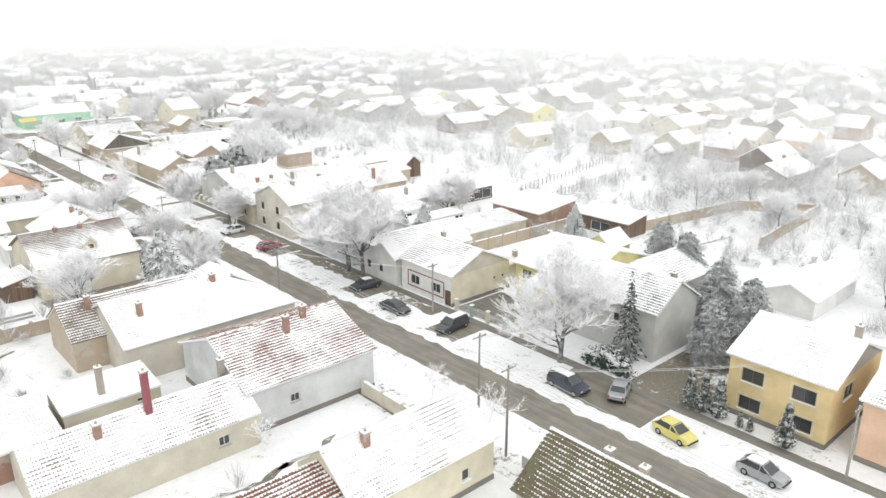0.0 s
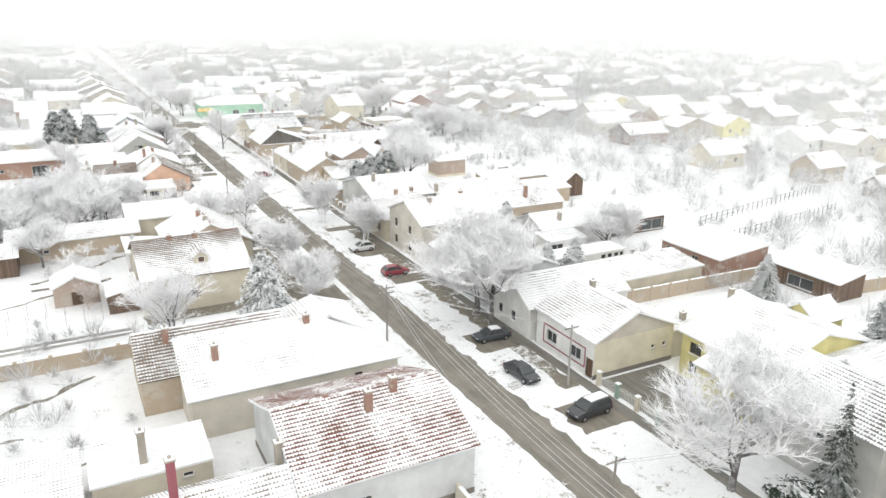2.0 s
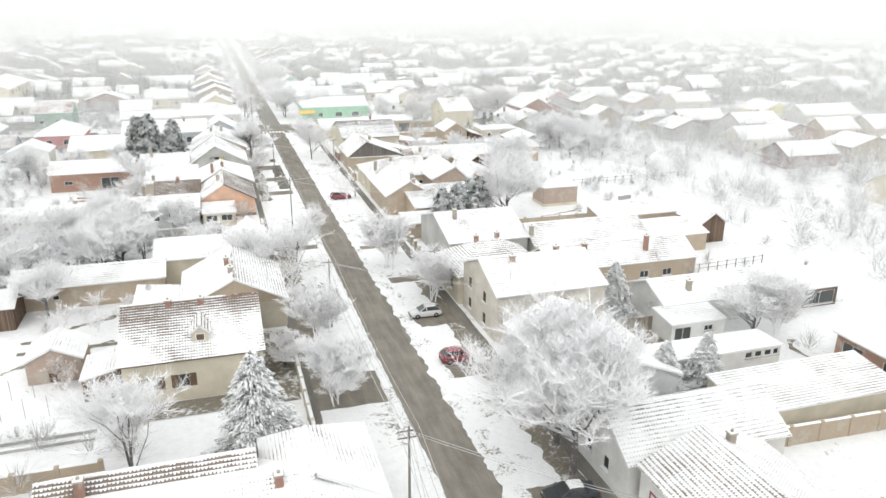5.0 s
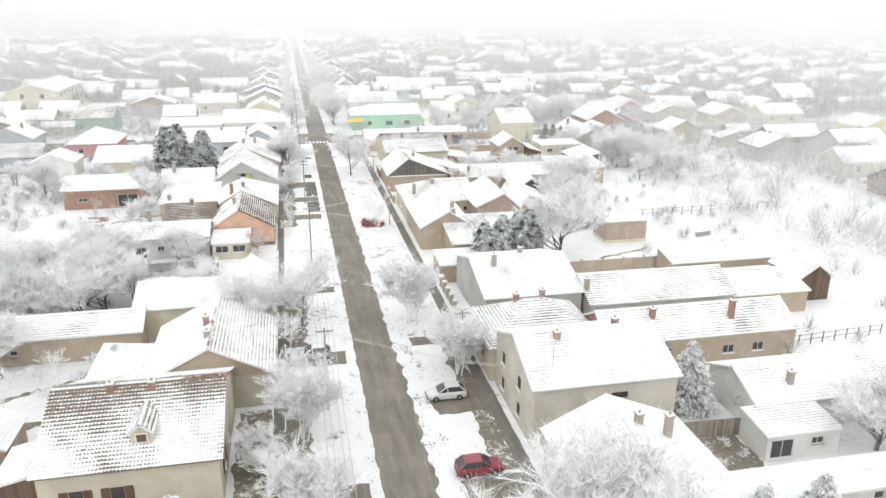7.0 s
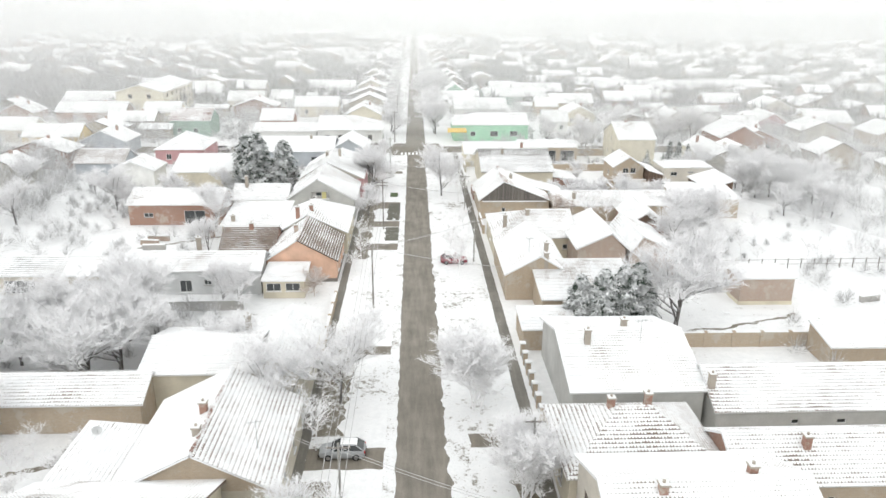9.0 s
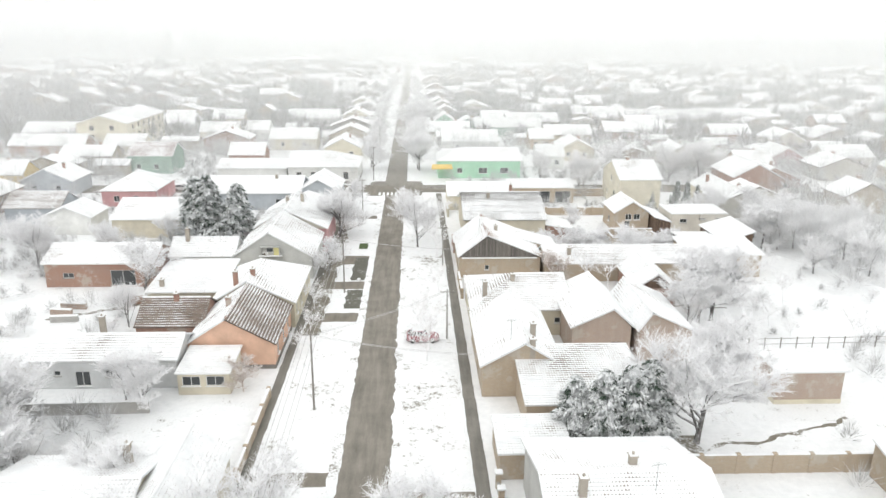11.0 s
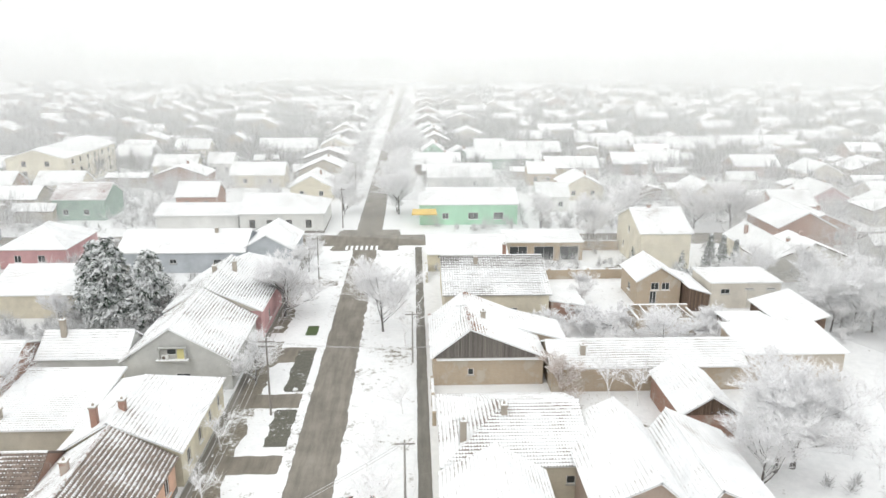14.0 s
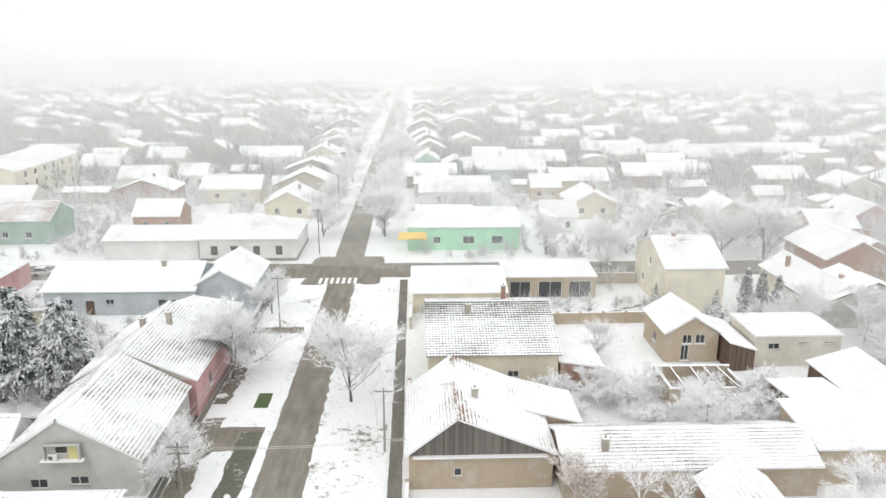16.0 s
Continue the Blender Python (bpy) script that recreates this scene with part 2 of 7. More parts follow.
M = {}
for key, col in dict(cream=(0.62, 0.57, 0.46), sand=(0.58, 0.54, 0.45), white=(0.74, 0.74, 0.72), grey=(0.53, 0.53, 0.51), pale=(0.60, 0.61, 0.61), yellow=(0.72, 0.57, 0.31),
                     lemon=(0.68, 0.62, 0.30), peach=(0.72, 0.50, 0.36), orange=(0.70, 0.46, 0.34), pink=(0.56, 0.34, 0.34), blue=(0.46, 0.49, 0.52), mint=(0.40, 0.70, 0.50),
                     green=(0.32, 0.42, 0.36), beige=(0.63, 0.59, 0.52), dusty=(0.57, 0.53, 0.46), ivory=(0.68, 0.63, 0.50), concrete=(0.44, 0.43, 0.41), plinth=(0.22, 0.20, 0.18)).items():
    M[key] = mat_plain("plaster_" + key, col, 0.85)
M["brick"] = mat_brick("brick_red", (0.42, 0.20, 0.13), (0.34, 0.16, 0.11), (0.38, 0.34, 0.30))
M["brick_old"] = mat_brick("brick_ochre", (0.52, 0.41, 0.29), (0.44, 0.34, 0.24), (0.50, 0.45, 0.38))
M["block"] = mat_brick("block_clay", (0.50, 0.37, 0.29), (0.45, 0.32, 0.26), (0.50, 0.46, 0.41))
M["wood"] = mat_wood("boards_grey", (0.17, 0.155, 0.14))
M["wood_brown"] = mat_wood("boards_brown", (0.16, 0.11, 0.08))
M["planks"] = mat_wood("fence_boards", (0.34, 0.30, 0.25), 0.12)
BROWN, RED, GREYT = (0.19, 0.15, 0.125), (0.26, 0.10, 0.065), (0.16, 0.15, 0.14)
M["r_white"] = mat_roof("roof_snowed", BROWN, -0.26)
M["r_rows"] = mat_roof("roof_rows", BROWN, -0.09)
M["r_part"] = mat_roof("roof_part_bare", BROWN, 0.28)
M["r_stripes"] = mat_roof("roof_striped", BROWN, 0.02, patchy=0.4)
M["r_patch"] = mat_roof("roof_ridge_patch", (0.22, 0.13, 0.09), -0.16, patchy=0.8, top=0.28, tile2=(0.27, 0.16, 0.11))
M["r_grid"] = mat_roof("roof_grid_grey", GREYT, 0.27, patchy=0.35, top=0.22, course=0.42, col_w=0.36)
M["r_gridb"] = mat_roof("roof_grid_brown", BROWN, 0.24, patchy=0.6, top=0.38)
M["r_gridc"] = mat_roof("roof_grid_even", BROWN, 0.46, patchy=0.4)
M["r_bare"] = mat_roof("roof_bare_brown", BROWN, 0.56)
M["r_red"] = mat_roof("roof_part_red", RED, 0.17, tile2=(0.16, 0.08, 0.06))
M["r_redbare"] = mat_roof("roof_red_bare", RED, 0.45, tile2=(0.16, 0.09, 0.07))
M["r_grey"] = mat_roof("roof_grey_rows", GREYT, -0.05)
M["r_moss"] = mat_roof("roof_mossy", (0.17, 0.11, 0.075), 0.62, tile2=(0.13, 0.13, 0.07))
M["fascia"] = mat_plain("fascia", (0.16, 0.13, 0.11), 0.8)

M["chim_brick"] = mat_brick("chimney_brick", (0.40, 0.19, 0.13), (0.34, 0.16, 0.11), (0.36, 0.30, 0.26))
M["chim_grey"] = mat_plain("chimney_render", (0.40, 0.36, 0.31), 0.9)
M["chim_red"] = mat_plain("chimney_crimson", (0.30, 0.09, 0.11), 0.6)
M["frame_white"] = mat_plain("window_white", (0.75, 0.75, 0.74), 0.5)
M["frame_brown"] = mat_plain("window_brown", (0.14, 0.09, 0.06), 0.6)
M["glass"] = mat_glass("window_glass")
M["door"] = mat_plain("door_brown", (0.13, 0.08, 0.055), 0.6)
M["ridge_red"] = mat_snow("ridge_red_thawing", 0.19, soil=(0.22, 0.12, 0.09), scale=0.9)
M["snow"] = mat_snow("snow_clean", 0.0, thr=0.95)
M["ground"] = mat_snow("snow_ground", 0.0, thr=0.615)
M["verge"] = mat_snow("snow_verge", 0.13, soil=(0.19, 0.17, 0.135), scale=0.6)
M["slush"] = mat_snow("slush", 0.14, soil=(0.21, 0.19, 0.16), scale=1.6)
M["garden"] = mat_snow("snow_over_tilled_soil", 0.105, soil=(0.20, 0.185, 0.15), scale=2.2)
M["mud"] = mat_snow("wet_mud", 0.29, soil=(0.19, 0.17, 0.135), scale=0.8)
M["thawed"] = mat_snow("thawed_grass", 0.34, soil=(0.115, 0.112, 0.09), scale=0.9)
M["earth"] = mat_asphalt("wet_earth", (0.21, 0.19, 0.16), 0.45)
M["asphalt"] = mat_asphalt("wet_asphalt", (0.225, 0.207, 0.180), 0.55)
M["paving"] = mat_asphalt("wet_paving", (0.20, 0.19, 0.17), 0.4)
M["bark"] = mat_frost("bark", (0.13, 0.12, 0.115), (0.8, 0.81, 0.82), 0.0, 0.7)
M["twig"] = mat_frost("frosted_twigs", (0.44, 0.42, 0.41), (0.90, 0.90, 0.91), -1.2, 0.05)
M["twig_far"] = mat_frost("far_frosted_twigs", (0.27, 0.26, 0.255), (0.80, 0.81, 0.82), -0.7, 0.7)
M["twig_dark"] = mat_frost("distant_twigs", (0.15, 0.145, 0.14), (0.68, 0.69, 0.70), -0.3, 1.3)
M["twig_warm"] = mat_frost("frosted_russet_twigs", (0.38, 0.28, 0.22), (0.84, 0.82, 0.81), -0.4, 0.6)
M["needle"] = mat_frost("snowy_needles", (0.08, 0.10, 0.085), (0.86, 0.87, 0.88), 0.15, 0.6, 1.0, 2.8)
M["needle_mid"] = mat_frost("powdered_needles", (0.085, 0.10, 0.09), (0.78, 0.80, 0.81), 0.30, 1.15)
M["needle_dark"] = mat_frost("dark_needles", (0.06, 0.075, 0.06), (0.78, 0.80, 0.81), 0.45, 1.15)
M["leaf"] = mat_frost("snowy_evergreen_leaves", (0.05, 0.075, 0.055), (0.86, 0.87, 0.88), 0.50, 0.75, 0.9, 4.0)
M["metal"] = mat_plain("galvanised", (0.42, 0.43, 0.43), 0.45, 0.7)
M["pole_wood"] = mat_plain("pole_wood", (0.24, 0.22, 0.20), 0.85)
M["pole_concrete"] = mat_plain("pole_concrete", (0.36, 0.35, 0.33), 0.85)
M["wire"] = mat_plain("wire", (0.52, 0.52, 0.52), 0.6, bumpy=0)
M["rubber"] = mat_plain("rubber", (0.02, 0.02, 0.02), 0.8, bumpy=0)
M["rim"] = mat_plain("rim", (0.45, 0.45, 0.46), 0.35, 0.8, bumpy=0)
M["lamp_red"] = mat_paint("lamp_red", (0.45, 0.03, 0.03))
M["lamp_clear"] = mat_paint("lamp_clear", (0.7, 0.7, 0.7), 0.15)
M["ceramic"] = mat_plain("ceramic", (0.6, 0.58, 0.54), 0.3, bumpy=0)


# ---- building blocks ----
def part(name, bm, mat, parent=None, label=""):
    me = bpy.data.meshes.new(name)
    bm.to_mesh(me)
    bm.free()
    for mm in mat if isinstance(mat, (list, tuple)) else [mat]:
        me.materials.append(mm)
    ob = new(name, me)
    if parent is not None:
        ob.parent = parent
    if label:
        tagged(ob, label)
    return ob


def mesh_np(name, verts, faces, mat, parent=None):
    me = bpy.data.meshes.new(name)
    me.from_pydata(verts, [], faces)
    me.materials.append(mat)
    ob = new(name, me)
    if parent is not None:
        ob.parent = parent
    return ob


def box_into(bm, c, s, rz=0.0, bevel=0.0):
    r = bmesh.ops.create_cube(bm, size=1.0, matrix=Matrix.Translation(c) @ Matrix.Rotation(rz, 4, "Z") @ Matrix.Diagonal((*s, 1)))
    if bevel:
        edges = list({e for v in r["verts"] for e in v.link_edges})
        bmesh.ops.bevel(bm, geom=edges, offset=bevel, segments=1, affect="EDGES")


def box(c, s, rz=0.0, bevel=0.0):
    bm = bmesh.new()
    box_into(bm, c, s, rz, bevel)
    return bm


def tube_into(bm, p0, p1, r0, r1, seg=8):
    p0, p1 = Vector(p0), Vector(p1)
    q = (p1 - p0).to_track_quat("Z", "Y").to_matrix()
    rings = []
    for p, r in ((p0, r0), (p1, r1)):
        rings.append([bm.verts.new(p + q @ Vector((r * math.cos(a), r * math.sin(a), 0))) for a in (2 * math.pi * i / seg for i in range(seg))])
    for i in range(seg):
        bm.faces.new((rings[0][i], rings[0][(i + 1) % seg], rings[1][(i + 1) % seg], rings[1][i]))
    bm.faces.new(rings[1])
    bm.faces.new(rings[0][::-1])


def tube(p0, p1, r0, r1, seg=8):
    bm = bmesh.new()
    tube_into(bm, p0, p1, r0, r1, seg)
    return bm


def thing(name, x, y, z=0.0, rz=0.0, label="", category="", group="", kind=""):
    e = new(name)
    e.empty_display_size = 0.3
    e.matrix_world = pose(x, y, z, 0, 0, rz)
    return tagged(e, label, category, group, kind)


def jag_strip(name, x0, x1, y0, y1, z, mat, label, jag=0.25, step=1.0, along="y", category="", seed=1):
    """A flat strip with ragged long edges, closed down to the ground at its sides."""
    rnd = random.Random(seed)
    n = max(2, int((y1 - y0) / step))
    bm = bmesh.new()
    rows = []
    for i in range(n + 1):
        y = y0 + (y1 - y0) * i / n
        a = x0 + jag * (noise.noise((y * 0.7, seed, 0.3)) + 0.5 * noise.noise((y * 2.1, seed, 4.3)))
        b = x1 + jag * (noise.noise((y * 0.7, seed, 9.3)) + 0.5 * noise.noise((y * 2.1, seed, 7.3)))
        pts = [(a - 0.03, y, -0.03), (a, y, z), ((a + b) / 2, y, z), (b, y, z), (b + 0.03, y, -0.03)]
        rows.append([bm.verts.new((px, py, pz) if along == "y" else (py, px, pz)) for px, py, pz in pts])
    for a, b in zip(rows, rows[1:]):
        for k in range(4):
            f = (a[k], a[k + 1], b[k + 1], b[k])
            bm.faces.new(f if along == "y" else f[::-1])
    ob = part(name, bm, mat)
    return tagged(ob, label, category, kind="structure")


# ---- houses ----
def slope_into(bm, uvl, top, udir, vdir, length, a0, a1, b0, b1, course=0.36, thick=0.16, seed=0.0):
    """One roof plane of overlapping courses: top runs from a0 to a1 along udir, the eave from b0 to b1."""
    udir, vdir, top = Vector(udir), Vector(vdir), Vector(top)
    nrm = udir.cross(vdir)
    if nrm.z < 0:
        nrm = -nrm
    n = max(1, round(length / course))
    flip = udir.cross(vdir).z < 0

    def face(pts, uvs):
        vs = [bm.verts.new(p) for p in pts]
        f = bm.faces.new(vs)
        for loop, w in zip(f.loops, uvs):
            loop[uvl].uv = (w[0] + seed, w[1])
        f.normal_update()
        return f

    for i in range(n):
        v0, v1 = length * i / n, length * (i + 1) / n
        l0, l1 = a0 + (b0 - a0) * i / n, a0 + (b0 - a0) * (i + 1) / n
        r0, r1 = a1 + (b1 - a1) * i / n, a1 + (b1 - a1) * (i + 1) / n
        p = [top + udir * l0 + vdir * v0, top + udir * r0 + vdir * v0, top + udir * r1 + vdir * v1 + nrm * 0.04, top + udir * l1 + vdir * v1 + nrm * 0.04]
        w = [(l0, v0), (r0, v0), (r1, v1 - 0.003), (l1, v1 - 0.003)]
        f = face(p, w)
        if f.normal.z < 0:
            f.normal_flip()
        q = [p[3], p[2], p[2] - nrm * 0.04, p[3] - nrm * 0.04]
        face(q, [(l1, v1 - 0.004), (r1, v1 - 0.004), (r1, v1 - 0.001), (l1, v1 - 0.001)])
    # underside and edges
    c = [top + udir * a0, top + udir * a1, top + udir * b1 + vdir * length, top + udir * b0 + vdir * length]
    d = [k - nrm * thick for k in c]
    face(d, [(0, 0)] * 4)
    for i in range(4):
        j = (i + 1) % 4
        face([c[i], c[j], d[j], d[i]], [(0.0, 0.2)] * 4)


def window(parent, side, u, sill, w, h, hx, hy, frame_mat, rec=0.10, mull=1):
    """Frame with a dark pane and an outer sill, set back in its opening. Open bays get one too, its dark pane imitating
    the shade inside.
    """
    ang = {"S": 0, "E": 90, "N": 180, "W": 270}[side]
    off = hy if side in "SN" else hx
    m = Matrix.Rotation(radians(ang), 4, "Z") @ Matrix.Translation((u, -off + rec, sill))
    t = 0.07
    bm = bmesh.new()
    for cx, cz, sx, sz in ((-w / 2 + t / 2, h / 2, t, h), (w / 2 - t / 2, h / 2, t, h), (0, t / 2, w - 2 * t, t), (0, h - t / 2, w - 2 * t, t)):
        box_into(bm, (cx, 0, cz), (sx, 0.06, sz))
    for k in range(mull):
        cx = -w / 2 + w * (k + 1) / (mull + 1)
        box_into(bm, (cx, 0, h / 2), (0.05, 0.05, h - 2 * t))
    bm.transform(m)
    f = part("window", bm, frame_mat, parent)
    bm = box((0, 0.02, h / 2), (w - t, 0.015, h - t))
    bm.transform(m)
    part("pane", bm, M["glass"], f)
    bm = box((0, -rec - 0.03, -0.03), (w + 0.16, 0.14 + rec, 0.05))
    bm.transform(m)
    part("sill", bm, M["snow"] if h > 0.9 else M["concrete"], f)


def wall_panel(bm, side, hx, hy, eave, holes, depth=0.12):
    ang = {"S": 0, "E": 90, "N": 180, "W": 270}[side]
    half = hx if side in "SN" else hy
    off = hy if side in "SN" else hx
    m = Matrix.Rotation(radians(ang), 4, "Z")
    us = sorted({-half, half, *[v for u, s, w, h in holes for v in (u - w / 2, u + w / 2)]})
    zs = sorted({0.0, eave, *[v for u, s, w, h in holes for v in (s, s + h)]})

    def quad(pts):
        f = bm.faces.new([bm.verts.new(m @ Vector(p)) for p in pts])
        return f

    for a, b in zip(us, us[1:]):
        for c, d in zip(zs, zs[1:]):
            cu, cz = (a + b) / 2, (c + d) / 2
            if any(abs(cu - u) < w / 2 and s < cz < s + h for u, s, w, h in holes):
                continue
            quad([(a, -off, c), (b, -off, c), (b, -off, d), (a, -off, d)])
    for u, s, w, h in holes:
        a, b = u - w / 2, u + w / 2
        y0, y1 = -off, -off + depth + 0.08
        quad([(a, y0, s), (a, y0, s + h), (a, y1, s + h), (a, y1, s)])
        quad([(b, y0, s), (b, y1, s), (b, y1, s + h), (b, y0, s + h)])
        quad([(a, y0, s + h), (b, y0, s + h), (b, y1, s + h), (a, y1, s + h)])
        quad([(a, y0, s), (a, y1, s), (b, y1, s), (b, y0, s)])
        quad([(a, y1, s), (a, y1, s + h), (b, y1, s + h), (b, y1, s)])


def chimney(parent, x, y, z0, top, mat="chim_brick", w=0.55, d=0.55, pot=True):
    c = part("chimney", box((x, y, (z0 + top) / 2), (w, d, top - z0), 0, 0.02), M[mat], parent)
    bm = box((x, y, top + 0.05), (w + 0.16, d + 0.16, 0.1), 0, 0.02)
    if pot:
        tube_into(bm, (x, y, top + 0.1), (x, y, top + 0.32), 0.13, 0.11, 8)
    part("cap", bm, M["chim_grey"], c)
    part("snow_cap", box((x, y, top + 0.13), (w + 0.06, d + 0.06, 0.07), 0, 0.02), M["snow"], c)


SEEDS = [0]


def house(x0, x1, y0, y1, eave, ridge, axis="x", wall="cream", roof="r_white", form="gable", label="", wins=(), chims=(), over=0.35, name="house", category="house", peak=None,
          gable=None, frame="frame_white", doors=(), ridge_cap=None, plinth=None, group="", hips="EW", trim=None, roof2=None, shutters=False):
    """A house on the rectangle of its eaves. axis: the way its ridge runs; peak: the ridge's place across, if not the middle.
    wins: (side, along, sill, width, height); chims: (x, y, top above the ridge, material)."""
    wall_h = min(eave, ridge) if form == "shed" else eave
    wins = [(s, u, z, w, min(hh, wall_h - 0.15 - z)) for s, u, z, w, hh in wins if wall_h - 0.15 - z > 0.25]
    SEEDS[0] += 1
    seed = (SEEDS[0] * 7.31) % 97
    cx, cy = (x0 + x1) / 2, (y0 + y1) / 2
    h = thing(name, cx, cy, 0.0, 0, label, category, group)
    hx, hy = (x1 - x0) / 2, (y1 - y0) / 2
    wx, wy = hx - over, hy - over
    # walls
    bm = bmesh.new()
    opens = list(wins) + [(s, u, 0.05, w, hh) for s, u, w, hh in doors]
    for side in "SENW":
        wall_panel(bm, side, wx, wy, wall_h, [(u, s, w, hh) for sd, u, s, w, hh in opens if sd == side])
    if plinth:
        pl = bmesh.new()
        for sx, sy, lx, ly in ((0, -wy - 0.02, 2 * wx + 0.1, 0.06), (0, wy + 0.02, 2 * wx + 0.1, 0.06), (-wx - 0.02, 0, 0.06, 2 * wy - 0.02), (wx + 0.02, 0, 0.06, 2 * wy - 0.02)):
            if not any(True for sd, u, w, hh in doors if (sd == "S" and sy < 0) or (sd == "N" and sy > 0) or (sd == "W" and sx < 0) or (sd == "E" and sx > 0)):
                box_into(pl, (sx, sy, 0.25), (lx, ly, 0.5))
        if len(pl.verts):
            part("plinth", pl, M[plinth], h)
        else:
            pl.free()
    gb = bm
    rb = bmesh.new()
    uvl = rb.loops.layers.uv.new("UVMap")
    along, across = (hx, hy) if axis == "x" else (hy, hx)
    mid = 0.0 if peak is None else (peak - (cy if axis == "x" else cx))
    U, V = (Vector((1, 0, 0)), Vector((0, 1, 0))) if axis == "x" else (Vector((0, 1, 0)), Vector((1, 0, 0)))
    Z = Vector((0, 0, 1))
    rise = ridge - eave
    if form == "flat":
        slope_into(rb, uvl, (-hx, -hy, eave + 0.18), (1, 0, 0), (0, 1, 0), 2 * hy, 0, 2 * hx, 0, 2 * hx, course=99, thick=0.2, seed=seed)
    elif form == "shed":
        # high along -across or +across by the sign of rise
        lo, hi = min(eave, ridge), max(eave, ridge)
        sgn = 1 if ridge > eave else -1
        L = math.hypot(2 * across, hi - lo)
        vd = (V * (-sgn) * 2 * across - Z * (hi - lo)) / L
        slope_into(rb, uvl, V * sgn * across + Z * (hi + 0.15), U, vd, L, -along, along, -along, along, seed=seed)
        w_al, w_ac = (wx, wy) if axis == "x" else (wy, wx)
        for e in (-1, 1):
            pts = [U * e * w_al - V * sgn * w_ac + Z * lo, U * e * w_al + V * sgn * w_ac + Z * lo, U * e * w_al + V * sgn * w_ac + Z * hi]
            gb.faces.new([gb.verts.new(p) for p in pts])
        gb.faces.new([gb.verts.new(p) for p in (U * -w_al + V * sgn * w_ac + Z * lo, U * w_al + V * sgn * w_ac + Z * lo, U * w_al + V * sgn * w_ac + Z * hi, U * -w_al + V * sgn * w_ac + Z * hi)])
    else:
        inset_a = inset_b = 0.0
        if form == "hip":
            inset_b = across * 0.95 if ("E" in hips or "N" in hips) else 0.0
            inset_a = across * 0.95 if ("W" in hips or "S" in hips) else 0.0
            tot = inset_a + inset_b
            if tot > 2 * along - 0.6:
                k = (2 * along - 0.6) / tot
                inset_a, inset_b = inset_a * k, inset_b * k
        ra, rbb = -along + inset_a, along - inset_b
        top = V * mid + Z * (ridge + 0.12)
        for sgn in (-1, 1):
            run = across - sgn * mid
            L = math.hypot(run, rise)
            vd = (V * sgn * run - Z * rise) / L
            first = len(rb.faces)
            slope_into(rb, uvl, top, U, vd, L, ra, rbb, -along, along, seed=seed + sgn)
            if roof2 and sgn > 0:
                for f in list(rb.faces)[first:]:
                    f.material_index = 1
        for e, ins, at in ((-1, inset_a, ra), (1, inset_b, rbb)):
            if ins > 0:
                L = math.hypot(ins, rise)
                vd = (U * e * ins - Z * rise) / L
                slope_into(rb, uvl, U * at + V * mid + Z * (ridge + 0.12), V, vd, L, -0.02, 0.02, -across - mid, across - mid, seed=seed + 3 * e)
            else:
                w_al, w_ac = (wx, wy) if axis == "x" else (wy, wx)
                zr = ridge - 0.02
                pts = [U * e * w_al - V * w_ac + Z * eave, U * e * w_al + V * w_ac + Z * eave, U * e * w_al + V * mid + Z * zr]
                # narrow strip of wall above the eave under the overhang
                if gable:
                    one = bmesh.new()
                    one.faces.new([one.verts.new(p) for p in (pts if e > 0 else pts[::-1])])
                    part("gable", one, M[gable], h)
                else:
                    gb.faces.new([gb.verts.new(p) for p in (pts if e > 0 else pts[::-1])])
        cap = M[ridge_cap] if ridge_cap else M["snow"]
        cb = bmesh.new()
        n = max(2, int((rbb - ra) / 0.4))
        rings = []
        for i in range(2 * n + 1):
            c0 = U * (ra + (rbb - ra) * i / (2 * n)) + V * mid + Z * (ridge + 0.10)
            r = 0.15 if i % 2 else 0.115
            rings.append([cb.verts.new(c0 + V * r * math.cos(a) + Z * r * math.sin(a)) for a in (-0.4, 0.5, 1.57, 2.64, 3.54)])
        for a, b in zip(rings, rings[1:]):
            for k in range(4):
                cb.faces.new((a[k], b[k], b[k + 1], a[k + 1]))
        part("ridge", cb, cap, h)
    part("wall", bm, M[wall], h)
    bmesh.ops.remove_doubles(rb, verts=rb.verts[:], dist=0.003)
    part("roof", rb, [M[roof], M[roof2]] if roof2 else M[roof], h)
    for sd, u, s, w, hh in wins:
        window(h, sd, u, s, w, hh, wx, wy, M[frame], mull=1 if w > 0.9 else 0)
    for sd, u, s, w, hh in wins if trim else ():
        t2 = bmesh.new()
        for ox, oz, sx, sz in ((-w / 2 - 0.16, hh / 2, 0.12, hh + 0.44), (w / 2 + 0.16, hh / 2, 0.12, hh + 0.44), (0, -0.16, w + 0.2, 0.12), (0, hh + 0.16, w + 0.2, 0.12)):
            box_into(t2, (ox, 0, oz), (sx, 0.05, sz))
        t2.transform(Matrix.Rotation(radians({"S": 0, "E": 90, "N": 180, "W": 270}[sd]), 4, "Z") @ Matrix.Translation((u, -(wy if sd in "SN" else wx) - 0.028, s)))
        part("window_surround", t2, M[trim], h)
    for sd, u, s, w, hh in wins if shutters else ():
        for k in (-1, 1):
            sh = box((k * (w / 2 + 0.34), -0.03, hh / 2), (0.62, 0.05, hh + 0.06), 0, 0.01)
            sh.transform(Matrix.Rotation(radians({"S": 0, "E": 90, "N": 180, "W": 270}[sd]), 4, "Z") @ Matrix.Translation((u, -(wy if sd in "SN" else wx), s)))
            part("shutter", sh, M["frame_brown"], h)
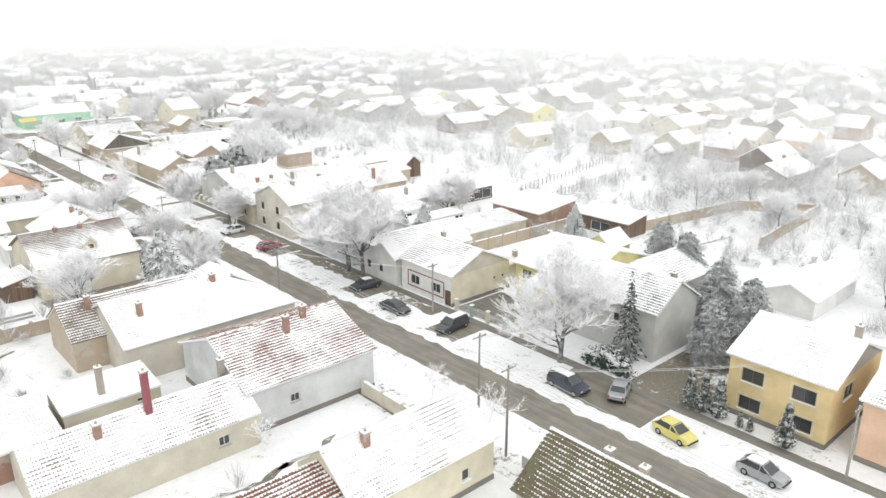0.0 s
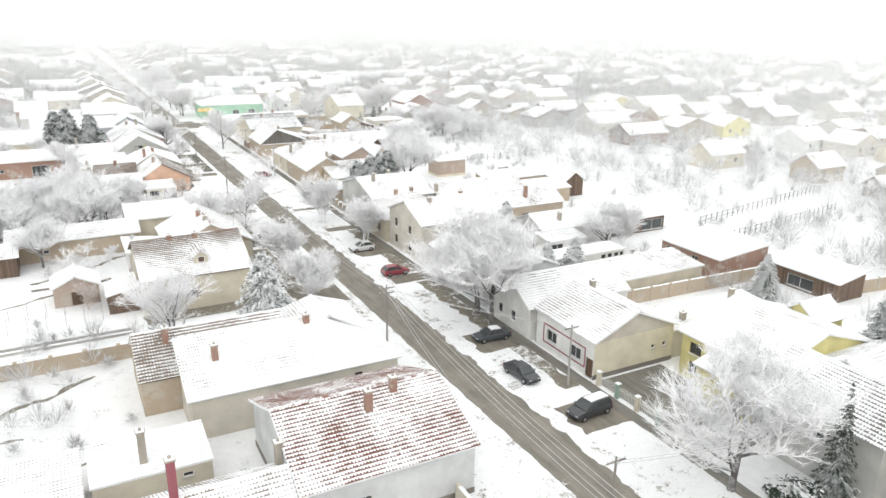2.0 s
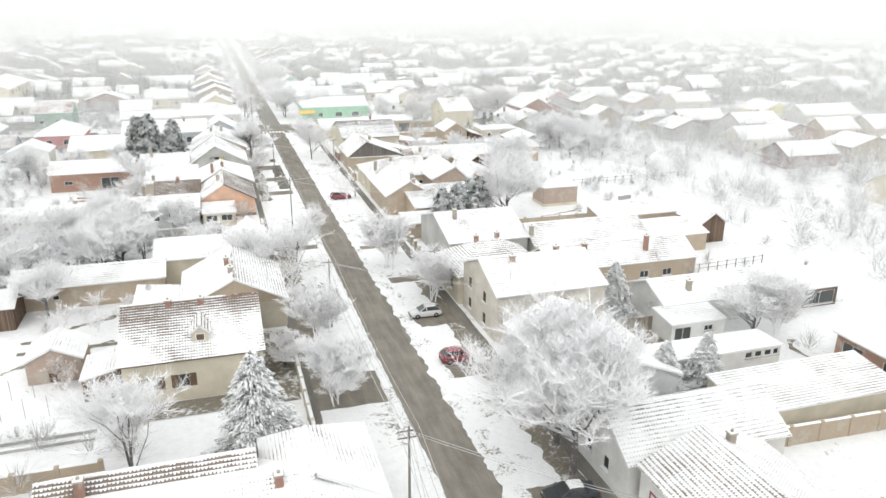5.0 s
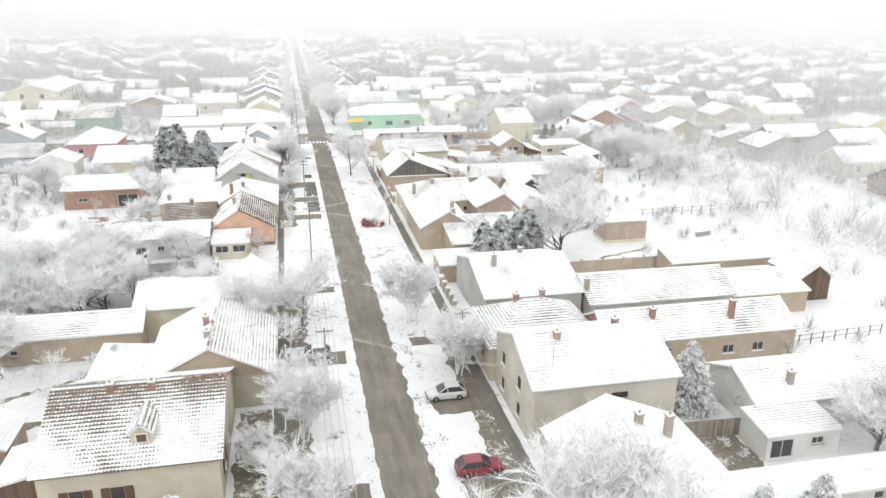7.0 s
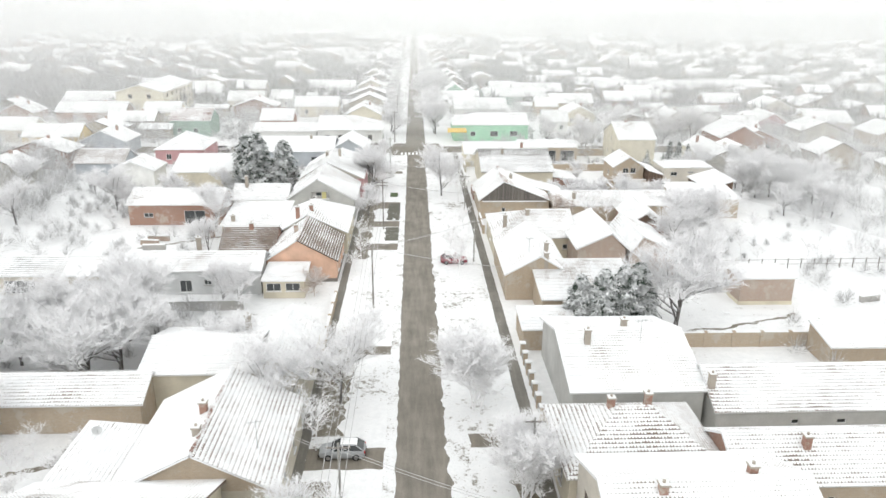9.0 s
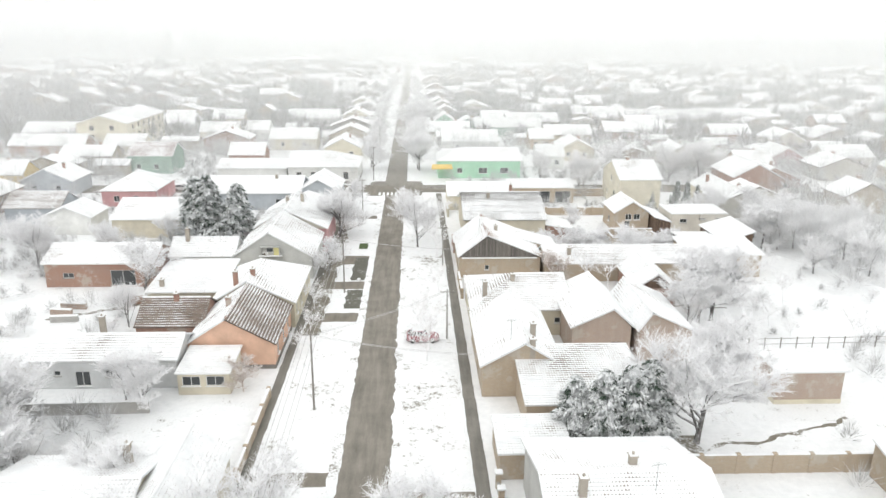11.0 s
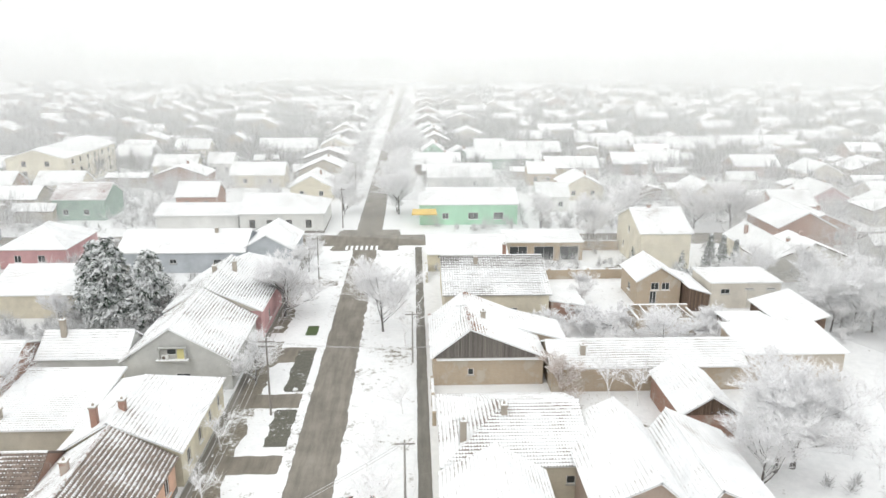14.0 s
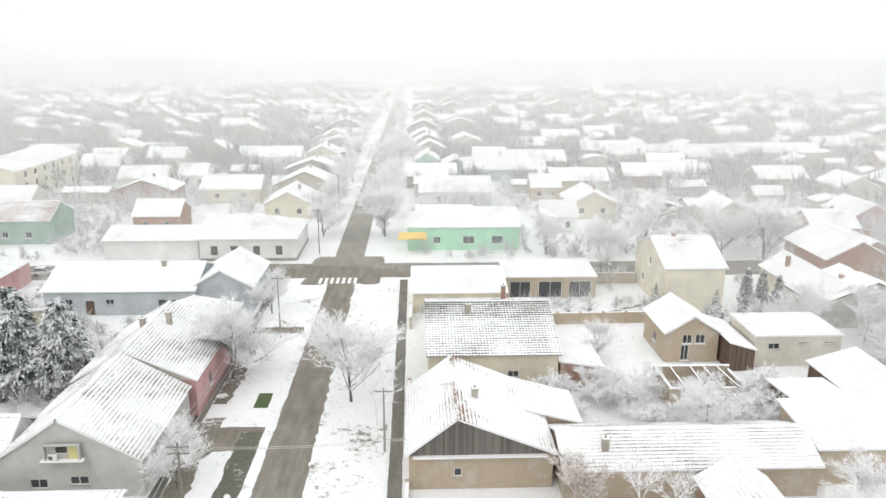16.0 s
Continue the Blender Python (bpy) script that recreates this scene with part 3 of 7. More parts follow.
    for sd, u, w, hh in doors:
        ang = {"S": 0, "E": 90, "N": 180, "W": 270}[sd]
        b2 = box((0, 0, hh / 2 + 0.05), (w - 0.02, 0.06, hh - 0.02), 0, 0.01)
        for k in (-1, 1):
            box_into(b2, (k * w * 0.22, -0.035, hh * 0.5), (w * 0.34, 0.02, hh * 0.8))
        b2.transform(Matrix.Rotation(radians(ang), 4, "Z") @ Matrix.Translation((u, -(wy if sd in "SN" else wx) + 0.11, 0)))
        part("door", b2, M["door"], h)
    for px, py, up, mt in chims:
        base = (eave + ridge) / 2 - 0.8 if form != "flat" else eave
        chimney(h, px - cx, py - cy, base, max(eave, ridge) + up, mt)
    return h


# ---- ground, road, verges ----
bm = bmesh.new()
bmesh.ops.create_grid(bm, x_segments=60, y_segments=60, size=2600)
for v in bm.verts:
    v.co.x += 60
    v.co.y += 200
    v.co.z = -0.02
tagged(part("ground", bm, M["ground"]), "flat village ground under thin fresh snow", "ground", kind="structure")
jag_strip("road", 49.5, 54.8, -120, 900, 0.03, M["asphalt"], "straight wet asphalt village road cleared of snow", 0.12, 1.2, category="road", seed=2)
jag_strip("road_cross", 260.4, 268.6, -260, 330, 0.034, M["asphalt"], "wet asphalt side street crossing the village road", 0.3, 1.2, "x", "road", 5)
jag_strip("verge_west", 42.2, 49.4, -40, 259.5, 0.02, M["verge"], "snowy grass verge beside the road with bare patches", 0.3, 1.2, category="verge", seed=3)
jag_strip("verge_east", 55.0, 61.4, -40, 259.5, 0.02, M["verge"], "snowy grass verge beside the road with tyre tracks", 0.3, 1.2, category="verge", seed=4)
jag_strip("slush_west", 49.0, 50.0, -100, 257, 0.055, M["slush"], "broken ridge of dirty slush along the road edge", 0.16, 0.5, category="slush", seed=6)
jag_strip("slush_east", 54.5, 56.4, -100, 131, 0.054, M["slush"], "broken dirty slush beside the parked cars", 0.5, 0.5, category="slush", seed=17)
jag_strip("slush_east", 54.4, 55.3, 131, 257, 0.055, M["slush"], "broken ridge of dirty slush along the road edge", 0.3, 0.5, category="slush", seed=7)
jag_strip("pavement_east", 61.7, 62.9, 10, 259, 0.05, M["paving"], "narrow wet concrete footpath along the house fronts", 0.08, 1.0, category="pavement", seed=8)
jag_strip("pavement_west", 41.3, 42.3, 40, 259, 0.05, M["paving"], "narrow wet concrete footpath along the house fronts", 0.1, 1.0, category="pavement", seed=9)


def driveway(xa, xb, ya, yb, mat="earth", seed=1):
    jag_strip("driveway", ya, yb, xa, xb, 0.045, M[mat], "wet muddy driveway across the snowy verge", 0.2, 0.5, "x", "driveway", seed)


for i, (side, ya, yb) in enumerate((("w", 182.4, 185.4), ("w", 194.8, 198.0), ("w", 71.5, 75.0), ("w", 98.0, 104.5), ("w", 125.6, 128.6), ("w", 146.5, 148.5), ("w", 206.5, 211.0), ("w", 236, 238.2),
                                    ("e", 58.5, 63.5), ("e", 76.5, 81.5), ("e", 100.5, 103.4), ("e", 113.5, 118.0), ("e", 128.5, 130.6), ("e", 33.5, 45.0), ("e", 144.0, 145.5))):
    driveway(*((42.3, 49.6) if side == "w" else (54.8, 61.6)), ya, yb, seed=20 + i)
for i, (ya, yb) in enumerate(((198.6, 210.0), (187.0, 194.4))):
    jag_strip("verge", 46.8, 49.75, ya, yb, 0.05, M["thawed"], "dark thawed grass strip beside the road", 0.3, 0.5, category="verge", seed=40 + i)

jag_strip("road", 46.2, 58.4, 256.6, 273.0, 0.04, M["asphalt"], "widened wet asphalt at the street crossing", 1.1, 0.8, category="road", seed=55)
for i in range(7):
    tagged(part("crossing_stripe", box((48.6 + 0.95 * i, 258.7, 0.05), (0.5, 3.0, 0.012)), M["snow"]), "worn white zebra crossing stripe on the wet road", "road marking", "zebra crossing", "structure")

# ---- houses west of the road, from south to north ----
house(27.6, 41.6, 36.8, 45.2, 3.7, 6.6, "x", "ivory", "r_rows", label="low cream house with snow-dusted tiles in rows", wins=[("S", 3.6, 1.3, 0.8, 1.0)], chims=[(31, 40.2, 0.5, "chim_brick")], plinth="plinth")
house(20.5, 28.2, 35.5, 42.0, 3.0, 5.2, "x", "sand", "r_redbare", form="shed", label="lean-to with a half bare red tile roof", name="outbuilding", category="shed")
house(37.6, 46.2, 9.0, 32.0, 3.4, 6.7, "y", "sand", "r_moss", label="old house with a mossy brown tile roof, snow melting", chims=[(42.2, 27.0, 0.5, "chim_grey"), (42.2, 24.2, 0.5, "chim_grey")])
house(12.0, 30.0, 54.2, 62.4, 2.9, 5.2, "x", "sand", "r_rows", label="long low cream wing with snowy tiles", wins=[("S", 5.5, 1.2, 1.0, 0.9)], chims=[(17.5, 57.0, 0.4, "chim_brick"), (29.2, 60.0, 1.0, "chim_grey"), (21.7, 57.6, 3.3, "chim_red")], over=0.2)
house(29.4, 43.6, 55.6, 70.4, 4.2, 7.1, "x", "pale", "r_red", label="pale grey house with rust-red tiles showing through snow", wins=[("S", -2.2, 1.8, 1.0, 0.8), ("W", 2.5, 1.5, 1.2, 1.3)], chims=[(36.6, 61.0, 0.9, "chim_brick"), (39.2, 62.2, 0.9, "chim_brick")], plinth="plinth", ridge_cap="ridge_red")
house(24.8, 44.8, 72.6, 86.0, 3.9, 7.0, "x", "dusty", "r_white", form="hip", hips="E", label="long beige house under smooth white snow", wins=[("S", 2.0, 1.3, 1.2, 1.3), ("S", 5.6, 2.6, 0.8, 0.6)], chims=[(28.0, 76.4, 0.1, "chim_brick"), (37.2, 78.6, 0.5, "chim_brick")], frame="frame_brown")
house(36.2, 44.8, 78.6, 88.8, 3.9, 6.9, "y", "dusty", "r_white", form="hip", hips="N", label="street wing of the long beige house under snow", peak=39.6, wins=[("E", -1.5, 1.2, 1.1, 1.4), ("E", 2.0, 1.2, 1.1, 1.4)], name="annex", frame="frame_brown")
house(21.6, 36.0, 79.0, 88.4, 3.4, 6.3, "x", "brick_old", "r_part", label="tiled extension with dark tile rows in snow", chims=[(24.6, 82.4, 0.7, "chim_brick")], over=0.2)
house(16.8, 25.4, 64.8, 69.8, 3.0, 3.7, "x", "sand", "r_white", form="shed", label="narrow flat-roofed outbuilding under snow", wins=[("S", 2.4, 2.1, 0.8, 0.4)], chims=[(20.6, 66.4, 2.2, "chim_grey")], name="outbuilding", category="shed", over=0.1)
house(6.0, 16.4, 62.6, 70.5, 2.6, 3.3, "x", "brick", "r_white", form="shed", label="low brick shed with a snow-covered roof", name="outbuilding", category="shed", over=0.25)
house(24.4, 38.0, 103.6, 118.6, 4.3, 7.5, "x", "cream", "r_gridb", label="cream house with brown tiles showing through patchy snow", shutters=True, wins=[("S", -3.9, 1.5, 1.0, 1.3), ("S", -1.0, 1.5, 1.0, 1.3), ("E", -4.0, 1.5, 1.1, 1.2)], chims=[(29.0, 110.6, 0.4, "chim_brick"), (32.2, 110.4, 0.4, "chim_brick")], frame="frame_brown", ridge_cap="ridge_red")
house(29.4, 41.8, 118.2, 131.4, 3.4, 6.6, "y", "sand", "r_white", roof2="r_stripes", label="house with an ochre brick gable and tiles showing", gable="brick_old", chims=[(35.4, 121.2, 0.5, "chim_grey"), (35.0, 124.6, 0.6, "chim_brick")], peak=35.7, wins=[("E", 2.0, 1.2, 1.1, 1.4), ("E", -2.4, 1.2, 1.1, 1.4)], ridge_cap="ridge_red")
house(24.2, 30.6, 119.2, 128.2, 3.4, 2.7, "y", "white", "r_white", form="shed", label="white lean-to annex under deep snow", name="annex", category="house")
house(25.6, 36.6, 135.0, 145.6, 3.9, 5.4, "x", "cream", "r_white", label="low house under a smooth snow roof", chims=[(34.4, 143.4, 0.9, "chim_grey")])
house(35.4, 41.6, 134.4, 146.8, 3.6, 6.0, "y", "sand", "r_white", label="house front wing facing the road under snow", wins=[("E", 0, 1.3, 1.1, 1.3)])
house(9.0, 27.4, 131.4, 138.0, 2.9, 4.4, "x", "brick_old", "r_rows", label="long brick barn with a snowy roof", name="barn", category="barn", wins=[("S", -4.0, 1.2, 0.8, 0.6)])
house(-6.0, 11.0, 126.0, 132.5, 2.8, 4.0, "x", "wood_brown", "r_white", label="long wooden shed under snow", name="outbuilding", category="shed", wins=[("S", 2.0, 1.2, 1.5, 0.8)])
house(30.8, 41.2, 168.6, 180.4, 3.0, 6.1, "y", "orange", "r_rows", roof2="r_gridc", label="orange house with a brown half-bare tiled roof", peak=35.6, wins=[("E", -3.4, 1.0, 1.1, 1.5), ("E", 0.2, 1.0, 1.1, 1.5), ("E", 3.4, 1.0, 1.1, 1.5)], chims=[(34.7, 174.3, 0.5, "chim_brick")], ridge_cap="ridge_red", plinth="plinth")
house(31.6, 37.4, 162.8, 168.6, 2.4, 3.0, "x", "cream", "r_white", form="shed", label="glazed porch with a snowy lean-to roof", name="porch", category="porch", wins=[("S", -1.3, 1.0, 1.9, 1.1), ("S", 1.2, 1.0, 1.9, 1.1)], over=0.2)
house(23.4, 31.6, 174.0, 182.0, 2.9, 5.2, "x", "brick", "r_bare", label="brick side wing with dark brown tiles bared", chims=[(27.6, 177.6, 0.7, "chim_brick")], over=0.2, wins=[("S", 1.2, 1.0, 0.9, 1.1)])
house(30.6, 41.6, 180.4, 195.2, 3.4, 6.3, "y", "ivory", "r_white", form="hip", hips="N", label="long cream house under white snow with two chimneys", peak=35.4, wins=[("E", -5, 1.2, 1.0, 1.4), ("E", -1.5, 1.2, 1.0, 1.4), ("E", 2, 1.2, 1.0, 1.4), ("E", 5.2, 1.2, 1.0, 1.4)], chims=[(33.8, 181.9, 0.9, "chim_brick"), (35.7, 183.3, 0.8, "chim_brick")])
house(20.8, 31.0, 185.0, 196.5, 3.2, 4.2, "x", "sand", "r_white", form="shed", label="white-roofed back annex of a village house", name="annex", category="house", chims=[(22.6, 187.0, 0.2, "chim_grey")])
house(28.8, 41.4, 199.2, 213.0, 3.5, 7.4, "y", "grey", "r_rows", label="grey rendered house with gable balcony and snowy tiles", peak=34.6, wins=[("S", 0.6, 1.2, 1.6, 0.8), ("S", -2.8, 0.9, 1.5, 0.9), ("E", -3.2, 1.2, 1.1, 1.4), ("E", 1.0, 1.2, 1.1, 1.4)])
house(29.2, 42.0, 213.0, 228.0, 4.2, 7.5, "y", "pink", "r_grey", label="house with a sooty-tiled snowy roof and reddish wall", gable="beige", peak=34.7, chims=[(34.0, 221.0, 0.5, "chim_grey"), (36.4, 222.4, 0.7, "chim_grey")], wins=[("E", -2, 1.3, 1.1, 1.4)])
house(31.0, 41.0, 228.0, 238.0, 3.6, 6.4, "y", "cream", "r_white", form="hip", hips="N", label="snow-roofed rear part of a house")
house(19.0, 29.2, 200.6, 207.4, 3.2, 5.4, "x", "grey", "r_grey", label="side wing with dark tile rows in snow", wins=[("S", 2.0, 1.0, 1.4, 1.1)], chims=[(21.4, 203.4, 1.6, "chim_grey")], over=0.2)
house(2.0, 18.4, 196.2, 205.6, 3.6, 5.4, "x", "brick", "r_white", label="red brick garage building under smooth snow", wins=[("S", 3.4, 0.2, 3.6, 2.4), ("S", -4.5, 1.4, 1.6, 0.8)], name="garage", category="garage")
house(11.2, 33.0, 243.4, 256.4, 3.5, 6.0, "x", "blue", "r_white", label="long blue-grey house under snow", wins=[("S", -7.2, 1.6, 1.2, 0.8), ("S", -1.4, 1.6, 1.2, 0.8), ("S", 6.6, 0.7, 2.6, 1.6)], doors=[("S", -4.2, 1.2, 2.1)], chims=[(27, 249, 0.5, "chim_grey")])
house(31.6, 41.0, 244.4, 257.4, 3.6, 6.2, "y", "blue", "r_white", label="gabled front of a blue-grey house under snow", wins=[("S", -2.2, 1.0, 2.2, 1.3), ("E", 0, 1.2, 1.2, 1.4)])
house(-10.0, 2.0, 246.4, 260.0, 3.4, 6.6, "y", "pink", "r_white", form="hip", hips="SN", label="crimson-pink house under a white hipped roof", wins=[("S", -2.6, 1.1, 1.2, 1.3), ("S", 1.4, 1.1, 1.2, 1.3)])
house(25.4, 43.2, 270.4, 286.0, 4.0, 6.8, "x", "white", "r_white", form="hip", hips="E", label="cream-white corner house under snow", wins=[("S", -6, 1.1, 1.2, 1.7), ("S", -2.5, 1.1, 1.2, 1.7), ("S", 1.5, 1.1, 1.2, 1.7), ("S", 5.5, 1.1, 1.2, 1.7)], frame="frame_brown", plinth="plinth")
house(8.0, 25.4, 272.0, 282.5, 3.4, 5.0, "x", "white", "r_white", label="low white wing along the side street")
house(-18, -6, 283, 294, 4.6, 7.4, "x", "green", "r_red", label="dull green house with red tiles in the snow", wins=[("S", -3, 1.2, 1.2, 1.3), ("S", 1.5, 1.2, 1.2, 1.3)])
house(16, 31.5, 164.4, 171.6, 3.2, 4.8, "x", "pale", "r_white", label="long whitewashed outbuilding under snow", wins=[("S", -5.0, 1.5, 0.7, 0.6), ("S", 0.5, 1.3, 1.0, 0.8), ("S", -2.4, 0.3, 1.6, 1.7)], chims=[(22.4, 168.6, 1.8, "chim_grey")], over=0.25, name="outbuilding", category="shed")
# the open front is a dark pane in place of the shaded inside
house(5.5, 16, 164.0, 170.8, 2.8, 4.4, "x", "sand", "r_white", label="open-fronted shed under snow", wins=[("S", -1.0, 0.3, 6.0, 1.9)], over=0.25, name="outbuilding", category="shed")
house(-12, 5.5, 164.4, 171.2, 2.7, 4.3, "x", "beige", "r_grey", label="old barn with grey tile rows in the snow", over=0.25, name="barn", category="barn", wins=[("S", 3.0, 0.3, 4.0, 1.8)])
house(-8, 12, 152.6, 157.4, 2.4, 2.9, "x", "metal", "r_white", form="shed", label="sheet-metal shelter with a snowy roof", over=0.2, name="outbuilding", category="shed", wins=[("S", 6.0, 0.3, 5.0, 1.6)])
house(14.6, 20.4, 111.0, 116.4, 2.4, 3.8, "y", "block", "r_white", label="unfinished clay-block shed with a snowy roof", over=0.3, name="outbuilding", category="shed", doors=[("S", 0, 1.2, 1.8)])
house(20.6, 24.4, 106.0, 111.6, 2.3, 3.2, "y", "wood_brown", "r_rows", form="shed", label="small dark wooden shed with a tiled roof", over=0.2, name="outbuilding", category="shed")
house(1.5, 16.4, 222.4, 237.0, 3.4, 5.8, "x", "cream", "r_white", label="cream house behind gardens under snow")
house(-12, -2.4, 224.5, 233, 3.2, 5.2, "y", "white", "r_white", label="small white house under snow")
house(-22, -11, 231, 240, 3.4, 5.8, "x", "blue", "r_part", label="blue-grey house with dark tiles showing")

# ---- houses east of the road, from south to north ----
house(65.0, 77.0, 20.6, 30.4, 5.9, 8.4, "y", "yellow", "r_white", label="two-storey yellow house with brown windows, snowy roof", gable="concrete", wins=[(s, u, z, 2.0, 1.3) for s, u, z in (("W", -2.3, 0.9), ("W", 2.3, 0.9), ("W", -2.3, 3.7), ("W", 2.3, 3.7), ("S", -2.0, 3.7), ("S", 2.4, 0.9))], frame="frame_brown", plinth="plinth", chims=[(72.6, 22.0, 0.7, "chim_grey")], trim="ivory")
house(65.4, 77.4, 6.0, 19.0, 5.6, 8.0, "y", "peach", "r_white", label="peach two-storey house under snow", wins=[("W", -3.0, 3.4, 1.6, 1.3), ("W", -3.0, 0.9, 1.6, 1.3), ("W", 2.0, 3.4, 1.6, 1.3)], plinth="plinth")
house(68.4, 77.4, 39.8, 51.4, 5.6, 8.4, "y", "grey", "r_grey", label="grey rendered two-storey house with snowy dark tiles", wins=[("W", -3.0, 3.4, 0.8, 1.0), ("W", 0.5, 3.4, 0.8, 1.0), ("W", 2.8, 0.9, 1.1, 1.2)], chims=[(73.4, 41.2, 0.5, "chim_grey")])
house(76.0, 87.0, 44.0, 53.0, 5.0, 7.4, "x", "grey", "r_grey", label="rear wing with snow-dusted grey tiles", over=0.25)
house(72.0, 88.0, 52.6, 63.8, 4.8, 7.4, "y", "lemon", "r_white", label="yellow house under a wide snow-covered roof", peak=79.6, wins=[("W", -3.4, 3.0, 1.5, 1.2), ("W", -3.4, 0.9, 1.2, 1.2), ("W", -0.6, 3.0, 1.2, 1.2)], frame="frame_brown")
house(69.6, 72.6, 52.8, 59.4, 3.6, 4.5, "y", "lemon", "r_white", form="shed", label="yellow porch wing under smooth snow", name="annex", category="house", over=0.3, doors=[("W", 2.0, 1.4, 2.2)])
house(86.0, 91.0, 58.0, 63.0, 4.8, 6.6, "x", "lemon", "r_white", label="small yellow gabled annex under snow", name="annex", category="house")
red_house = house(63.0, 74.4, 66.0, 76.8, 4.1, 6.6, "y", "ivory", "r_rows", label="white house with red-trimmed front and snowy tiles", gable="dusty", peak=68.6, wins=[("W", 2.0, 1.2, 1.8, 1.3), ("W", -2.2, 1.2, 1.8, 1.3), ("S", 2.6, 1.9, 0.5, 0.5), ("S", 4.2, 1.9, 0.5, 0.5)], doors=[("W", 4.4, 1.1, 2.1)], chims=[(69.4, 74.6, 0.5, "chim_grey")], plinth="plinth", frame="frame_white")
bm = bmesh.new()
for cy, cz, sy, sz in ((0.0, 0.85, 7.4, 0.14), (0.0, 3.0, 7.4, 0.14), (-3.63, 1.92, 0.14, 2.0), (3.63, 1.92, 0.14, 2.0)):
    box_into(bm, (-5.39, cy, cz), (0.06, sy, sz))
front = bmesh.new()
wall_panel(front, "W", 5.37, 5.05, 4.1, [(2.0, 1.2, 1.8, 1.3), (-2.2, 1.2, 1.8, 1.3), (4.4, 0.05, 1.1, 2.1)])
part("front_plaster", front, M["white"], red_house, "white plastered street front")
part("painted_border", bm, M["chim_red"], red_house, "dark red border round the front windows")
house(73.6, 90.0, 66.4, 71.2, 3.2, 3.7, "x", "dusty", "r_white", form="shed", label="long low beige wing with a snowy roof", chims=[(77.0, 68.0, 0.6, "chim_grey"), (85.6, 69.0, 1.6, "chim_grey")], over=0.15, name="annex", category="house")
house(62.6, 77.6, 77.0, 85.6, 3.7, 6.4, "x", "white", "r_grey", label="white gabled house with grey tile rows in snow", wins=[("W", -2.2, 1.2, 0.9, 1.2), ("W", 0.6, 1.2, 0.9, 1.2)], chims=[(65.6, 83.6, 0.7, "chim_brick")], over=0.3)
house(77.4, 95.0, 81.6, 88.0, 2.8, 3.6, "x", "cream", "r_rows", form="shed", label="long low cream outbuilding with snow-striped tiles", name="outbuilding", category="shed", over=0.2)
house(63.0, 75.0, 88.0, 103.4, 4.0, 6.6, "y", "pale", "r_white", label="low white house under a smooth snow roof", peak=68.6, wins=[("W", -4, 1.2, 1.0, 1.4), ("W", 0, 1.2, 1.0, 1.4), ("W", 4, 1.2, 1.0, 1.4)], chims=[(69.6, 99.4, 0.5, "chim_grey"), (71.6, 98.4, 0.7, "chim_grey")])
house(63.2, 77.2, 106.0, 118.6, 5.9, 8.4, "x", "beige", "r_white", label="two-storey beige house under snow", wins=[("W", -3.4, 3.6, 1.0, 1.3), ("W", 1.6, 3.6, 1.0, 1.3), ("W", -3.4, 0.9, 1.0, 1.3), ("W", 1.6, 0.9, 1.0, 1.3), ("S", 1.2, 4.3, 1.6, 0.6)], chims=[(67.2, 111.4, 0.3, "chim_brick"), (73.6, 113.0, 0.4, "chim_brick")], frame="frame_brown")
house(62.8, 75.6, 118.6, 129.2, 3.7, 6.6, "x", "cream", "r_stripes", form="hip", label="hip-roofed cream house with brown tiles along the snow", chims=[(67.4, 124.4, 0.6, "chim_brick"), (70.6, 125.0, 0.6, "chim_brick")], wins=[("W", -2, 1.2, 1.0, 1.4), ("W", 2, 1.2, 1.0, 1.4)], ridge_cap="ridge_red")
house(75.4, 98.0, 117.6, 125.6, 3.4, 5.6, "x", "brick_old", "r_rows", label="long brick outbuilding with snow-dusted tiles", gable="brick", wins=[("S", 3.0, 1.2, 1.4, 1.0), ("S", 6.6, 1.2, 1.4, 1.0), ("S", -4, 2.0, 0.6, 0.4)], chims=[(81.6, 120.4, 0.4, "chim_brick"), (90.6, 119.6, 1.0, "chim_brick")], name="outbuilding", category="outbuilding", over=0.25)
house(65.4, 78.0, 130.0, 146.4, 4.3, 6.7, "x", "grey", "r_white", label="grey rendered house under an even white roof", wins=[("S", 1.8, 2.6, 0.7, 0.5)], chims=[(68.2, 136.2, 0.9, "chim_grey"), (72.6, 139.4, 0.5, "chim_grey")])
house(77.8, 97.0, 128.0, 137.0, 3.3, 5.6, "x", "grey", "r_rows", label="long grey outbuilding with snow-striped tiles", wins=[("S", -2.2, 2.0, 0.7, 0.5), ("S", 2.0, 2.0, 0.9, 0.5)], name="outbuilding", category="outbuilding", chims=[(78.2, 130.4, 0.3, "chim_grey")], over=0.25)
house(97.0, 108.0, 128.6, 138.0, 2.8, 4.0, "x", "brick_old", "r_white", label="low rear barn under deep snow", name="barn", category="barn", over=0.25)
house(108.4, 113.6, 131.4, 138.4, 3.2, 5.0, "y", "wood_brown", "r_white", label="dark wooden hay shed with a snowy gable roof", name="barn", category="barn")
house(83.8, 98.6, 104.4, 113.0, 3.0, 4.8, "x", "white", "r_white", label="white cottage in the yard under deep snow", chims=[(88.4, 106.4, 0.3, "chim_grey")])
# the open door is a dark pane coloured like the shade within
house(82.4, 89.8, 100.6, 104.8, 2.4, 2.9, "x", "white", "r_white", form="shed", label="white garage with an open dark door", wins=[("S", -2.0, 0.2, 2.2, 1.8), ("S", 1.4, 1.2, 1.2, 0.7)], name="garage", category="garage", over=0.15)
